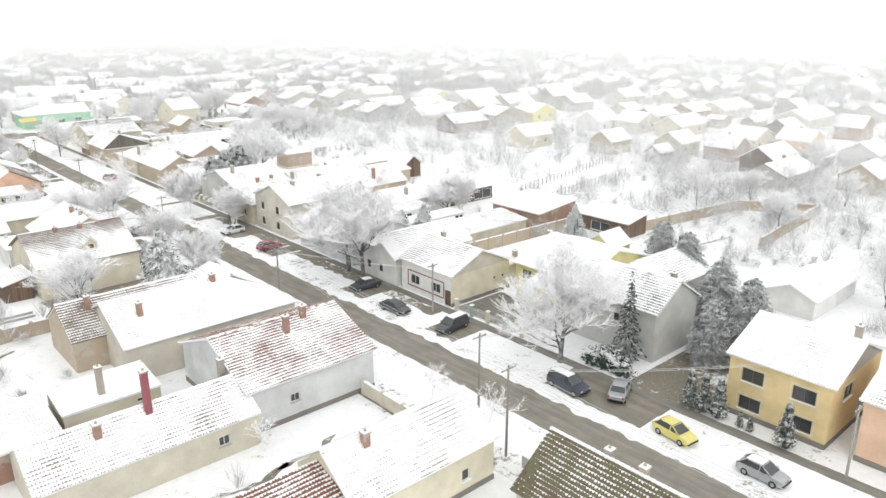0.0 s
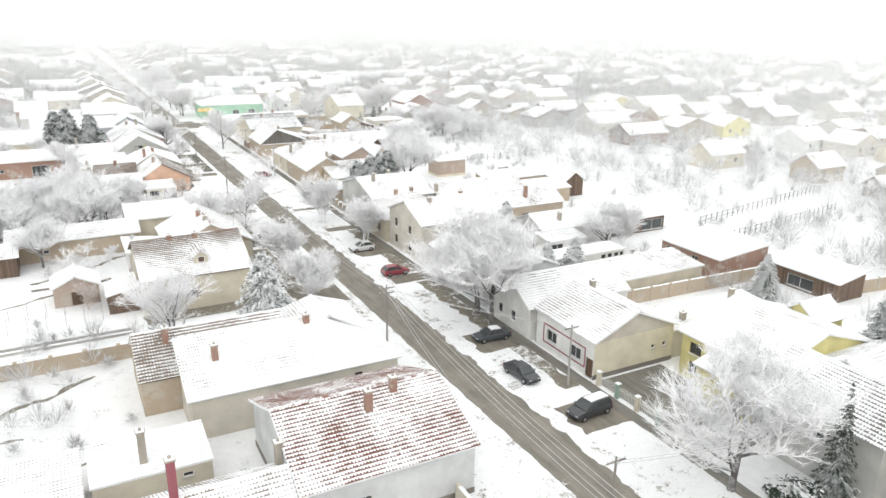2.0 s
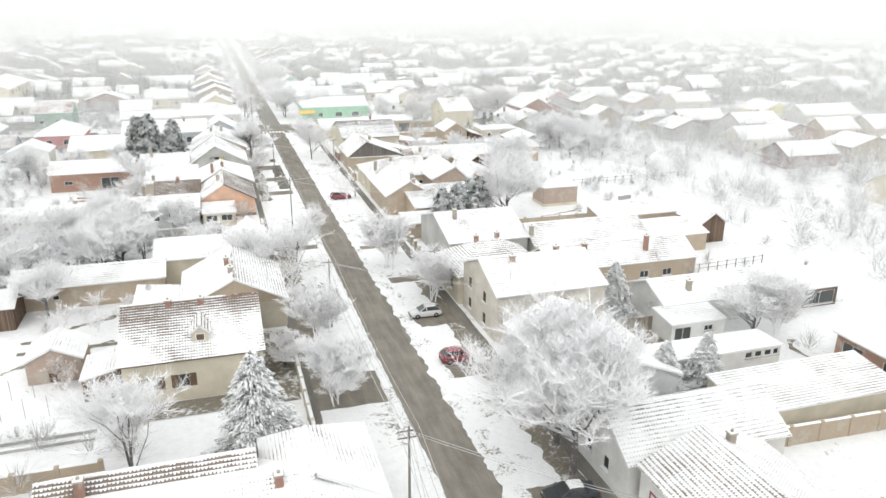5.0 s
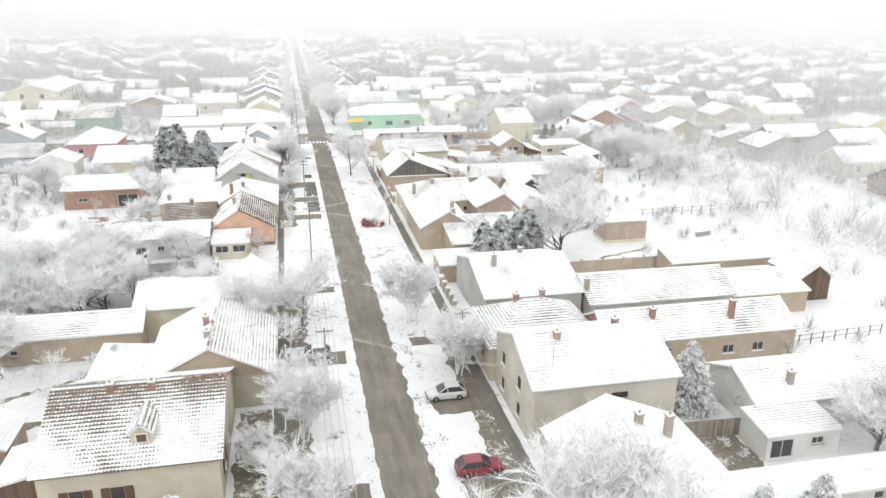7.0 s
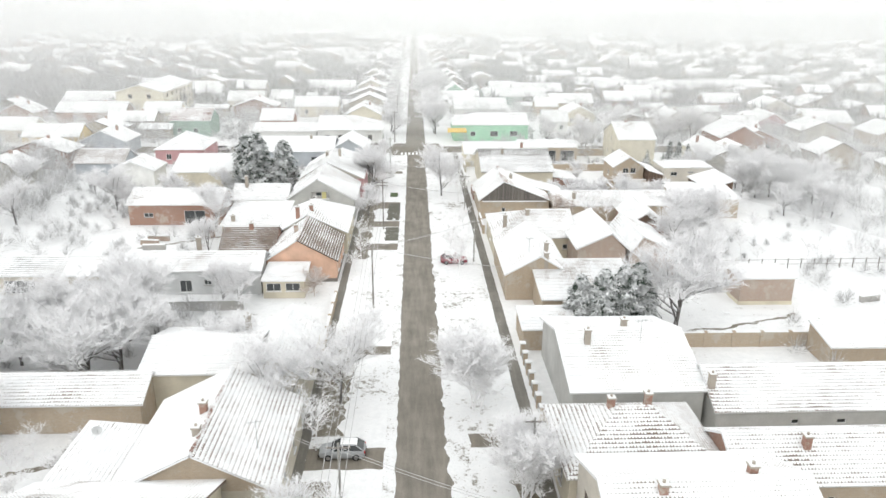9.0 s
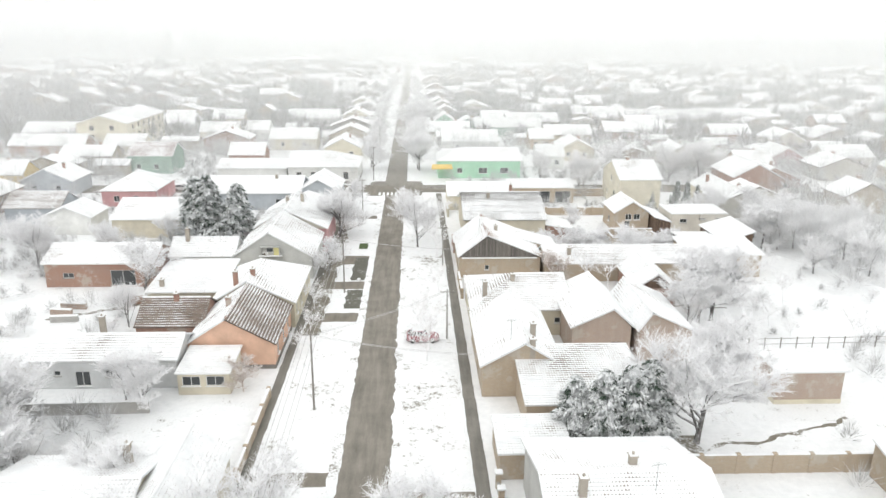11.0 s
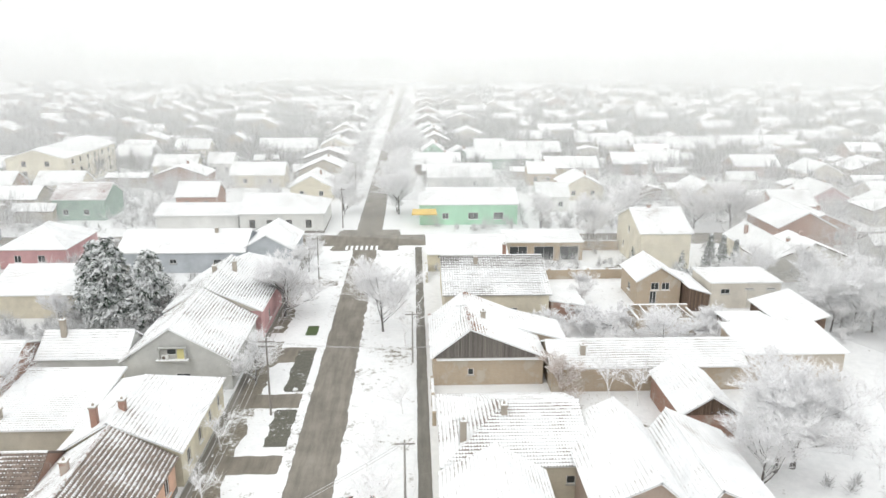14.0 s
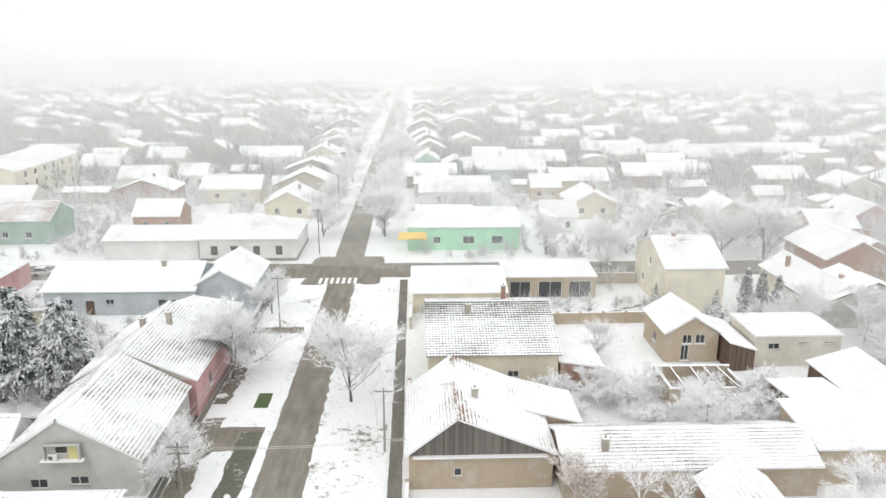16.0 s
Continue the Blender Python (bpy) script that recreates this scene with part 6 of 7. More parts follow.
for i, (x0, y0, x1, y1, w) in enumerate(((-6, 74, 18, 90, 0.7), (4, 72, 22, 74, 0.6), (-10, 84, 12, 80, 0.5), (24, 48, 41, 53, 0.8), (6, 48, 30, 50, 0.6), (2, 110, 22, 120, 0.6), (12, 122, 30, 133, 0.7), (78, 112, 98, 110, 0.8), (80, 150, 100, 156, 0.5),
                                     (84, 190, 100, 186, 0.6), (88, 240, 98, 246, 0.6), (72, 192, 90, 194, 0.7), (57.0, 60, 58.2, 100, 0.5), (58.6, 66, 59.6, 78, 0.5), (43.5, 140, 46, 190, 0.6), (8, 184, 24, 192, 0.7), (44, 60, 47, 98, 0.5), (90, 62, 120, 58, 0.6), (92, 88, 97, 98, 0.8), (84, 88, 97, 90, 0.9), (86, 86, 97, 85, 0.6), (78, 90.5, 92, 91.5, 0.8))):
    track(x0, y0, x1, y1, w, 70 + i)


# ---- roof details ----
def dormer(x, y, z):
    """Small gabled dormer on the patchy brown roof, with its own window."""
    d = thing("dormer", x, y, z, 0, "small gabled roof dormer with a boarded window, snowy", "dormer")
    bm = bmesh.new()
    for pts in (((-0.8, -1.0, 0), (0.8, -1.0, 0), (0.8, -1.0, 1.3), (0, -1.0, 2.0), (-0.8, -1.0, 1.3)), ((0.8, -1.0, 0), (0.8, 2.2, 0), (0.8, 2.2, 1.3), (0.8, -1.0, 1.3)), ((-0.8, 2.2, 0), (-0.8, -1.0, 0), (-0.8, -1.0, 1.3), (-0.8, 2.2, 1.3))):
        bm.faces.new([bm.verts.new(p) for p in pts])
    part("wall", bm, M["cream"], d)
    for s in (-1, 1):
        bm = bmesh.new()
        uvl = bm.loops.layers.uv.new("UVMap")
        L = math.hypot(1.0, 0.85)
        slope_into(bm, uvl, (0, -1.25, 2.1), (0, 1, 0), (s * 1.0 / L, 0, -0.85 / L), L, 0, 3.6, 0, 3.6, seed=3.3 + s)
        part("roof_slope", bm, M["r_part"], d)
    f = part("window", box((0, -1.02, 0.75), (0.9, 0.06, 0.8), 0, 0.01), M["frame_white"], d)
    part("pane", box((0, -1.06, 0.75), (0.7, 0.02, 0.6)), M["frame_brown"], f)


dormer(32.0, 106.6, 5.0)


def dish(x, y, z, r=0.4, yaw=200):
    d = thing("satellite_dish", x, y, z, yaw, "round pale satellite dish on a bracket", "satellite dish")
    bm = bmesh.new()
    rings = []
    for i in range(5):
        q = r * i / 4
        rings.append([bm.verts.new((q * math.cos(2 * math.pi * k / 14), 0.5 * q * q / r, q * math.sin(2 * math.pi * k / 14))) for k in range(14)])
    for a, b in zip(rings[1:], rings[2:]):
        for k in range(14):
            bm.faces.new((a[k], a[(k + 1) % 14], b[(k + 1) % 14], b[k]))
    bm.faces.new(rings[1])
    part("reflector", bm, M["pale"], d)
    part("arm", tube((0, 0, -r), (0, -0.45, -0.05), 0.02, 0.02, 6), M["metal"], d)
    part("mast", tube((0, 0.1, -0.8), (0, 0.1, 0), 0.025, 0.025, 6), M["metal"], d)


dish(25.6, 126.4, 3.8), dish(83.6, 107.2, 2.4), dish(30.4, 62.0, 5.6, 0.35, 120)


def aerial(x, y, z):
    d = thing("roof_aerial", x, y, z, 15, "thin metal television aerial on the roof", "aerial")
    part("mast", tube((0, 0, 0), (0, 0, 2.6), 0.03, 0.02, 6), M["metal"], d)
    part("boom", tube((-0.6, 0, 2.4), (0.6, 0, 2.4), 0.02, 0.02, 6), M["metal"], d)
    for k in range(5):
        part("rod", tube((-0.5 + k * 0.25, -0.35, 2.4), (-0.5 + k * 0.25, 0.35, 2.4), 0.012, 0.012, 5), M["metal"], d)


for x, y, z in ((39.6, 122.0, 4.6), (73.4, 136.4, 6.0), (66.8, 163.8, 5.4), (66.8, 203.0, 6.0), (65.2, 179.4, 4.4), (65.8, 108.4, 6.8), (66.6, 95.6, 5.6)):
    aerial(x, y, z)


# ---- walls and fences ----
def wall_run(x0, y0, x1, y1, h, mat, label, t=0.25, piers=3.0, name="garden_wall"):
    """A free-standing wall with piers and a cap of snow."""
    L = math.hypot(x1 - x0, y1 - y0)
    w = thing(name, (x0 + x1) / 2, (y0 + y1) / 2, 0, math.degrees(math.atan2(y1 - y0, x1 - x0)), label, "wall")
    part("masonry", box((0, 0, h / 2 - 0.05), (L, t, h + 0.1)), M[mat], w)
    n = max(1, int(L / piers)) if piers else 0
    for k in range(n + 1 if n else 0):
        part("pier", box((-L / 2 + L * k / n, 0, h / 2 + 0.04), (t + 0.14, t + 0.14, h + 0.18), 0, 0.02), M[mat], w)
    bm = bmesh.new()
    m = max(2, int(L / 0.5))
    rows = []
    for k in range(m + 1):
        x = -L / 2 + L * k / m
        z = h + 0.07 + 0.05 * noise.noise((x * 0.9, x0, y0))
        rows.append([bm.verts.new(p) for p in ((x, -t / 2 - 0.05, h - 0.01), (x, -t / 2 - 0.03, z - 0.02), (x, 0, z + 0.03), (x, t / 2 + 0.03, z - 0.02), (x, t / 2 + 0.05, h - 0.01))])
    for a, b in zip(rows, rows[1:]):
        for k in range(4):
            bm.faces.new((a[k], b[k], b[k + 1], a[k + 1]))
    part("snow_cap", bm, M["snow"], w)


BW = "long ochre brick garden wall capped with snow"
wall_run(77.8, 80.7, 103.6, 79.7, 1.9, "brick_old", BW)
wall_run(111.8, 69.8, 138, 66, 1.9, "brick_old", BW)
wall_run(117, 51.4, 146, 54, 1.9, "brick_old", BW)
wall_run(138, 66, 146, 54, 1.9, "brick_old", BW)
wall_run(78.2, 147.6, 114, 147.4, 1.8, "brick_old", BW)
wall_run(-24, 92.4, 24, 92.8, 1.7, "brick_old", "ochre brick garden wall with pale piers, snow-capped", piers=3.2)
wall_run(-24, 99.6, 22.6, 100.4, 0.35, "concrete", "low concrete garden kerb edged with snow", piers=0, name="garden_kerb")
wall_run(-24, 98.4, 22.6, 99.2, 0.3, "concrete", "low concrete garden kerb edged with snow", piers=0, name="garden_kerb")
wall_run(41.2, 89.0, 41.2, 113.0, 1.5, "sand", "plastered front wall with snow-capped piers", piers=2.6)
wall_run(41.6, 46.0, 41.6, 55.4, 1.5, "sand", "plastered front wall of the yard, snow-capped")
wall_run(-4, 158.6, 30, 159.4, 1.3, "concrete", "weathered concrete yard wall under snow", piers=0)
wall_run(41.4, 147.4, 41.4, 162.0, 1.2, "brick_old", "low brick front wall beside the footpath")
wall_run(63.4, 190.8, 63.4, 199.0, 1.3, "brick_old", "low brick front wall beside the footpath")
wall_run(63.5, 212.8, 63.5, 218.0, 1.6, "brick", "brick front wall between houses, snow-capped")
wall_run(63.5, 237.4, 63.5, 243.0, 1.5, "sand", "plastered front wall between houses, snow-capped")
wall_run(80.6, 238.4, 100.0, 238.8, 1.6, "brick_old", "old brick yard wall capped with snow")
wall_run(92.2, 256.2, 100.0, 256.2, 1.8, "brick_old", "old brick yard wall capped with snow")
wall_run(44.2, 30.4, 44.2, 36.6, 1.2, "concrete", "low concrete wall beside the verge", piers=0)


def post_fence(x0, y0, x1, y1, h, n, mat, label, rail=True, pr=0.05):
    L = math.hypot(x1 - x0, y1 - y0)
    w = thing("fence", (x0 + x1) / 2, (y0 + y1) / 2, 0, math.degrees(math.atan2(y1 - y0, x1 - x0)), label, "fence")
    for k in range(n + 1):
        part("post", box((-L / 2 + L * k / n, 0, h / 2), (pr * 2, pr * 2, h + 0.1)), M[mat], w)
    if rail:
        for z in (h * 0.45, h * 0.92):
            part("rail", box((0, 0, z), (L, 0.03, 0.05)), M[mat], w)
    return w


post_fence(95, 172.6, 135, 173.4, 1.5, 20, "pole_wood", "row of bare wooden garden posts with wire", True)
post_fence(-24, 104.0, 20, 104.6, 2.1, 22, "metal", "row of thin vine posts standing in the snow", False, 0.025)
post_fence(-24, 108.0, 16, 108.6, 2.1, 20, "metal", "row of thin vine posts standing in the snow", False, 0.025)
post_fence(115, 95, 150, 100, 1.6, 22, "pole_wood", "row of bare wooden garden posts with wire", True)
post_fence(118, 104, 160, 112, 1.6, 24, "pole_wood", "row of bare wooden garden posts with wire", True)
post_fence(97, 120, 112, 121, 1.3, 9, "pole_wood", "simple wooden yard fence in the snow", True)

# plank fence behind the two-storey house, board by board
pf = post_fence(77.3, 105.2, 83.4, 104.9, 1.8, 4, "planks", "grey wooden plank fence in a backyard", True)
plank_me = None
for k in range(39):
    if plank_me is None:
        o = part("board", box((0, -0.04, 0.95), (0.14, 0.025, 1.8), 0, 0.005), M["planks"], pf)
        plank_me = o.data
    else:
        o = new("board", plank_me)
        o.parent = pf
    o.location = (-2.95 + 0.154 * k, 0, random.uniform(-0.03, 0.03))

# metal front fence with cream pillars before the yellow house, and the wide gate yard
mf = thing("front_fence", 63.2, 59.6, 0, 90, "green metal front fence with cream pillars, snow-capped", "fence")
for k in range(5):
    x = -5.6 + 2.8 * k
    p = part("pillar", box((x, 0, 0.75), (0.38, 0.38, 1.5), 0, 0.02), M["green"] if k % 2 else M["cream"], mf)
    part("cap", box((x, 0, 1.56), (0.5, 0.5, 0.12), 0, 0.03), M["snow"], p)
bar_me = None
for k in range(56):
    if k % 14 in (0, 13):
        continue
    x = -5.6 + 0.2 * k
    z = 0.16 * math.sin(math.pi * (k % 14) / 13)
    if bar_me is None:
        o = part("bar", box((0, 0, 0.7), (0.03, 0.03, 1.1)), M["frame_white"], mf)
        bar_me = o.data
    else:
        o = new("bar", bar_me)
        o.parent = mf
    o.location = (x, 0, z)
for z in (0.25, 1.05):
    part("rail", box((0, 0, z), (11.2, 0.03, 0.04)), M["frame_white"], mf)

# front fence pillars with snow caps
pl = thing("front_fence", 63.6, 139.4, 0, 90, "brick front fence pillars with thick snow caps", "fence")
for k in range(7):
    x = -6.6 + 2.2 * k
    p = part("pillar", box((x, 0, 0.7), (0.45, 0.45, 1.5), 0, 0.02), M["brick_old"], pl)
    part("cap", box((x, 0, 1.53), (0.7, 0.7, 0.2), 0, 0.06), M["snow"], p)
part("masonry", box((0, 0, 0.3), (13.2, 0.25, 0.7)), M["concrete"], pl)

# gardens where tilled soil shows through the snow
for i, (xa, xb, ya, yb) in enumerate(((-24, 21, 72.5, 91.6), (14, 41, 46.5, 53.0), (-24, 12, 110.5, 122.0), (-24, 20, 100.8, 103.6), (78.5, 98, 98.0, 103.5), (8, 30, 172.5, 183.5), (16, 31, 146.5, 158.0), (79, 99, 156, 168), (92, 104, 60, 67), (64, 74, 191.2, 198.8))):
    jag_strip("garden", xa, xb, ya, yb, 0.006, M["garden"], "garden plot with soil showing through thin snow", 0.8, 1.0, category="garden", seed=120 + i)
# paved yard before the yellow house, dark yard and hedge beside the grey one
jag_strip("yard", 63.6, 72.2, 55.0, 65.9, 0.03, M["paving"], "wet paved yard swept of snow", 0.2, 0.6, category="yard", seed=61)
jag_strip("yard", 62.0, 76.5, 31.2, 39.4, 0.03, M["mud"], "dark wet yard with melting snow", 0.4, 0.6, category="yard", seed=62)
jag_strip("yard", 29.5, 41.4, 51.2, 55.4, 0.02, M["verge"], "trampled yard strip beside the house", 0.3, 0.6, category="yard", seed=63)
jag_strip("path", 12.0, 41.0, 118.8, 119.6, 0.02, M["earth"], "muddy path in the yard", 0.3, 0.6, category="path", seed=64)
jag_strip("yard", 77.8, 90.0, 107.2, 116.6, 0.02, M["verge"], "trampled backyard with bare patches", 0.4, 0.6, category="yard", seed=65)
jag_strip("yard", 71.0, 80.0, 153.2, 154.6, 0.02, M["earth"], "muddy path in the yard", 0.3, 0.6, category="path", seed=66)
jag_strip("yard", 66.0, 90.0, 191.4, 197.0, 0.02, M["verge"], "backyard with thawed patches", 0.4, 0.6, category="yard", seed=67)
for i, (xa, xb, ya, yb) in enumerate(((42.3, 44.8, 100.0, 124.0), (42.3, 45.0, 130.5, 146.0), (42.3, 44.4, 178.0, 213.0), (42.3, 44.0, 216.0, 232.0), (59.6, 61.6, 66.0, 100.0), (59.8, 61.6, 104.0, 128.0), (76.0, 83.0, 150.0, 153.6), (76.2, 82.4, 97.6, 105.0), (32.6, 40.6, 89.2, 96.0), (23.0, 31.0, 89.0, 91.9), (24.5, 41.0, 100.8, 103.8), (38.1, 41.0, 103.8, 117.6))):
    jag_strip("bare_ground", xa, xb, ya, yb, 0.036, M["mud"], "dark wet ground under trees where snow has melted", 0.6, 0.5, category="ground", seed=90 + i)
hedge = leafy(77, 1.4, 5.0, 1700, "leaf", "low clipped evergreen hedge under snow", "hedge")
hedge.matrix_world = pose(64.4, 42.4, 0) @ Matrix.Diagonal((0.45, 1.2, 1, 1))
for k, (x, y) in enumerate(((83, 110), (86, 112), (88, 109.6), (81.4, 113.4), (85, 115), (77.2, 99.4), (78.6, 100.8), (79.8, 99.0), (81.0, 101.6), (78.0, 102.6), (80.4, 103.4))):
    copy_thing(SHRUB_KEEP, pose(x, y, 0, 0, 0, 60 * k)).scale = (0.35, 0.35, 0.35)


# ---- poles and wires ----
def pole(x, y, h, mat, label, arms=1, rz=0):
    p = thing("utility_pole", x, y, 0, rz, label, "utility pole", "poles along the road")
    part("shaft", tube((0, 0, -0.3), (0, 0, h), 0.12, 0.08, 10), M[mat], p)
    for a in range(arms):
        z = h - 0.35 - 0.55 * a
        arm = part("crossarm", box((0, 0, z), (1.7, 0.09, 0.1), 0, 0.01), M["pole_wood"], p)
        for k in (-0.75, -0.3, 0.3, 0.75):
            part("insulator", tube((k, 0, z + 0.05), (k, 0, z + 0.22), 0.045, 0.03, 7), M["ceramic"], arm)
    if arms == 1:
        part("brace", tube((0.5, 0.06, h - 0.4), (0, 0.12, h - 1.1), 0.025, 0.025, 6), M["metal"], p)
    return p


WEST = [(44.4, 4.0), (44.3, 38.6), (46.4, 80.0), (46.4, 116.6), (46.4, 159.5), (46.4, 193.4), (46.4, 234.4), (46.4, 275.0), (46.4, 312.0), (46.4, 350.0)]
for i, (x, y) in enumerate(WEST):
    pole(x, y, 8.6, "pole_wood" if i % 3 else "pole_concrete", "weathered utility pole with a crossarm and insulators", 1 + (i in (2, 5)))
pole(47.9, 45.6, 8.0, "pole_wood", "slim wooden pole leaning beside the road", 1)
EAST = [(62.7, 18.1), (60.5, 66.7), (61.0, 122.6), (60.6, 176.6), (61.2, 206.0)]
for x, y in EAST:
    pole(x, y, 6.6, "pole_concrete", "grey concrete pole on the verge with house wires", 1)


def wires(a, b, za, zb, offs, name="power_line", sag=0.5, label="thin overhead wires strung between poles"):
    """Sagging wires between two poles, each a part."""
    A, B = Vector((*a, za)), Vector((*b, zb))
    w = thing(name, *((A + B) / 2).xy, 0, 0, label, "overhead wire")
    mid = (A + B) / 2
    mid.z = 0
    d = (B - A).normalized()
    n = d.cross(Vector((0, 0, 1)))
    for o in offs:
        v, f = [], []
        for k in range(11):
            q = k / 10
            p = A.lerp(B, q) + n * o - Vector((0, 0, sag * 4 * q * (1 - q))) - mid
            v += [tuple(p + n * 0.021), tuple(p - n * 0.021), tuple(p + Vector((0, 0, 0.028)))]
            if k:
                b0 = 3 * (k - 1)
                f += [(b0 + i, b0 + (i + 1) % 3, b0 + 3 + (i + 1) % 3, b0 + 3 + i) for i in range(3)]
        mesh_np("wire", v, f, M["wire"], w)


for a, b in zip(WEST, WEST[1:]):
    wires(a, b, 8.5, 8.5, (-0.75, -0.3, 0.3, 0.75), sag=0.7)
for a, b, za, zb in (((46.4, 80), (63.2, 72.0), 8.2, 4.0), ((46.4, 116.6), (63.4, 111.0), 8.2, 5.6), ((46.4, 159.5), (41.2, 170.0), 8.2, 4.4), ((46.4, 159.5), (63.4, 163.5), 8.2, 4.0), ((46.4, 193.4), (63.4, 201.0), 8.2, 4.2), ((46.4, 193.4), (41.4, 203.0), 8.2, 5.0),
                     ((46.4, 116.6), (41.6, 124.0), 8.2, 4.6), ((46.4, 193.4), (41.6, 186.0), 8.2, 4.4), ((44.3, 38.6), (65.2, 26.0), 8.2, 6.4), ((47.9, 45.6), (66.6, 44.0), 7.6, 6.0), ((46.4, 80), (44.4, 62.8), 8.2, 6.4), ((60.5, 66.7), (63.2, 70.0), 6.2, 4.2), ((46.4, 159.5), (60.6, 176.6), 8.2, 6.4)):
    wires(a, b, za, zb, (-0.15, 0.15), sag=0.35, label="thin service wires running to a house")


# ---- parked cars ----
def loft(bm, stations, ring, mat_faces=None):
    rows = [[bm.verts.new(p) for p in ring(s)] for s in stations]
    n = len(rows[0])
    for a, b in zip(rows, rows[1:]):
        for k in range(n):
            bm.faces.new((a[k], a[(k + 1) % n], b[(k + 1) % n], b[k]))
    bm.faces.new(rows[0][::-1])
    bm.faces.new(rows[-1])


def car(x, y, rz, paint, label, kind="hatch", snow=0.0):
    """Parked car: lofted body, glazed cabin, roof, wheels with rims, lamps, bumpers, mirrors, plates. Its nose points along +x before the turn."""
    L, W = (4.4, 1.74) if kind == "sedan" else (4.5, 1.82) if kind == "wagon" else (3.95, 1.66)
    c = thing("car", x, y, 0.03, rz, label, "car", "parked cars")
    hL, hW = L / 2, W / 2
    belt = 0.92 if kind != "wagon" else 1.0
    top = {"hatch": 1.45, "sedan": 1.42, "wagon": 1.62}[kind]
    # x, floor, belt height, half width
    st = [(-hL, 0.42, belt * 0.86, hW * 0.86), (-hL + 0.12, 0.26, belt * 0.98, hW * 0.95), (-hL + 0.7, 0.2, belt, hW), (0.0, 0.19, belt, hW), (hL - 1.35, 0.2, belt - 0.02, hW), (hL - 0.6, 0.22, belt - 0.12, hW * 0.97), (hL - 0.12, 0.28, belt - 0.22, hW * 0.9), (hL, 0.42, belt - 0.36, hW * 0.8)]
    bm = bmesh.new()
    loft(bm, st, lambda s: [(s[0], -s[3] * 0.92, s[1]), (s[0], s[3] * 0.92, s[1]), (s[0], s[3], s[1] + 0.14), (s[0], s[3], s[2] - 0.16), (s[0], s[3] * 0.93, s[2]), (s[0], -s[3] * 0.93, s[2]), (s[0], -s[3], s[2] - 0.16), (s[0], -s[3], s[1] + 0.14)])
    body = part("body", bm, paint, c)
    rear = {"hatch": -hL + 0.12, "sedan": -hL + 0.85, "wagon": -hL + 0.15}[kind]
    rtop = {"hatch": -hL + 0.72, "sedan": -hL + 1.35, "wagon": -hL + 0.42}[kind]
    cabin = [(rear, belt - 0.03, belt, hW * 0.88), (rtop, belt - 0.03, top - 0.05, hW * 0.74), (0.1, belt - 0.03, top - 0.04, hW * 0.76), (hL - 1.85, belt - 0.03, top - 0.09, hW * 0.74), (hL - 1.05, belt - 0.03, belt, hW * 0.86)]
    bm = bmesh.new()
    loft(bm, cabin, lambda s: [(s[0], -hW * 0.90, s[1]), (s[0], hW * 0.90, s[1]), (s[0], s[3], s[2]), (s[0], -s[3], s[2])])
    part("glazing", bm, M["glass"], c)
    bm = bmesh.new()
    roof = [(rtop - 0.05, top - 0.06, hW * 0.74), (rtop + 0.3, top, hW * 0.77), (0.1, top + 0.01, hW * 0.77), (hL - 1.9, top - 0.05, hW * 0.75), (hL - 1.8, top - 0.09, hW * 0.72)]
    loft(bm, roof, lambda s: [(s[0], -s[2], s[1] - 0.05), (s[0], s[2], s[1] - 0.05), (s[0], s[2] * 0.9, s[1]), (s[0], -s[2] * 0.9, s[1])])
    part("roof", bm, paint, c)
    for sy in (-1, 1):
        for px0, pz0, px1, pz1 in ((hL - 1.85, top - 0.07, hL - 1.05, belt), (0.0, top - 0.05, -0.05, belt), (rtop, top - 0.07, rear, belt)):
            part("pillar", tube((px0, sy * hW * 0.765, pz0), (px1, sy * hW * 0.90, pz1), 0.045, 0.05, 6), paint, c)
        for wx in (-hL + 0.78, hL - 0.82):
            w = part("wheel", tube((wx, sy * (hW - 0.19), 0.30), (wx, sy * (hW + 0.015), 0.30), 0.31, 0.31, 18), M["rubber"], c)
            part("rim", tube((wx, sy * (hW - 0.02), 0.30), (wx, sy * (hW + 0.03), 0.30), 0.20, 0.17, 12), M["rim"], w)
        part("headlight", box((hL - 0.14, sy * hW * 0.62, belt - 0.36), (0.22, 0.34, 0.15), 0, 0.03), M["lamp_clear"], c)
        part("tail_light", box((-hL + 0.06, sy * hW * 0.78, belt - 0.18), (0.14, 0.2, 0.26), 0, 0.03), M["lamp_red"], c)
        part("mirror", box((hL - 1.3, sy * (hW + 0.08), belt + 0.06), (0.12, 0.18, 0.13), 0, 0.03), paint, c)
    part("bumper", box((hL - 0.06, 0, 0.42), (0.2, W * 0.86, 0.2), 0, 0.05), M["rubber"], c)
    part("bumper", box((-hL + 0.06, 0, 0.42), (0.2, W * 0.86, 0.2), 0, 0.05), M["rubber"], c)
    if snow > 0:
        bm = bmesh.new()
        loft(bm, roof[:4], lambda s: [(s[0], -s[2] * 0.8, s[1] - 0.005), (s[0], s[2] * 0.8, s[1] - 0.005), (s[0], s[2] * 0.7, s[1] + snow), (s[0], -s[2] * 0.7, s[1] + snow)])
        part("roof_snow", bm, M["snow"], c, "patch of melting snow on the roof")
    return c


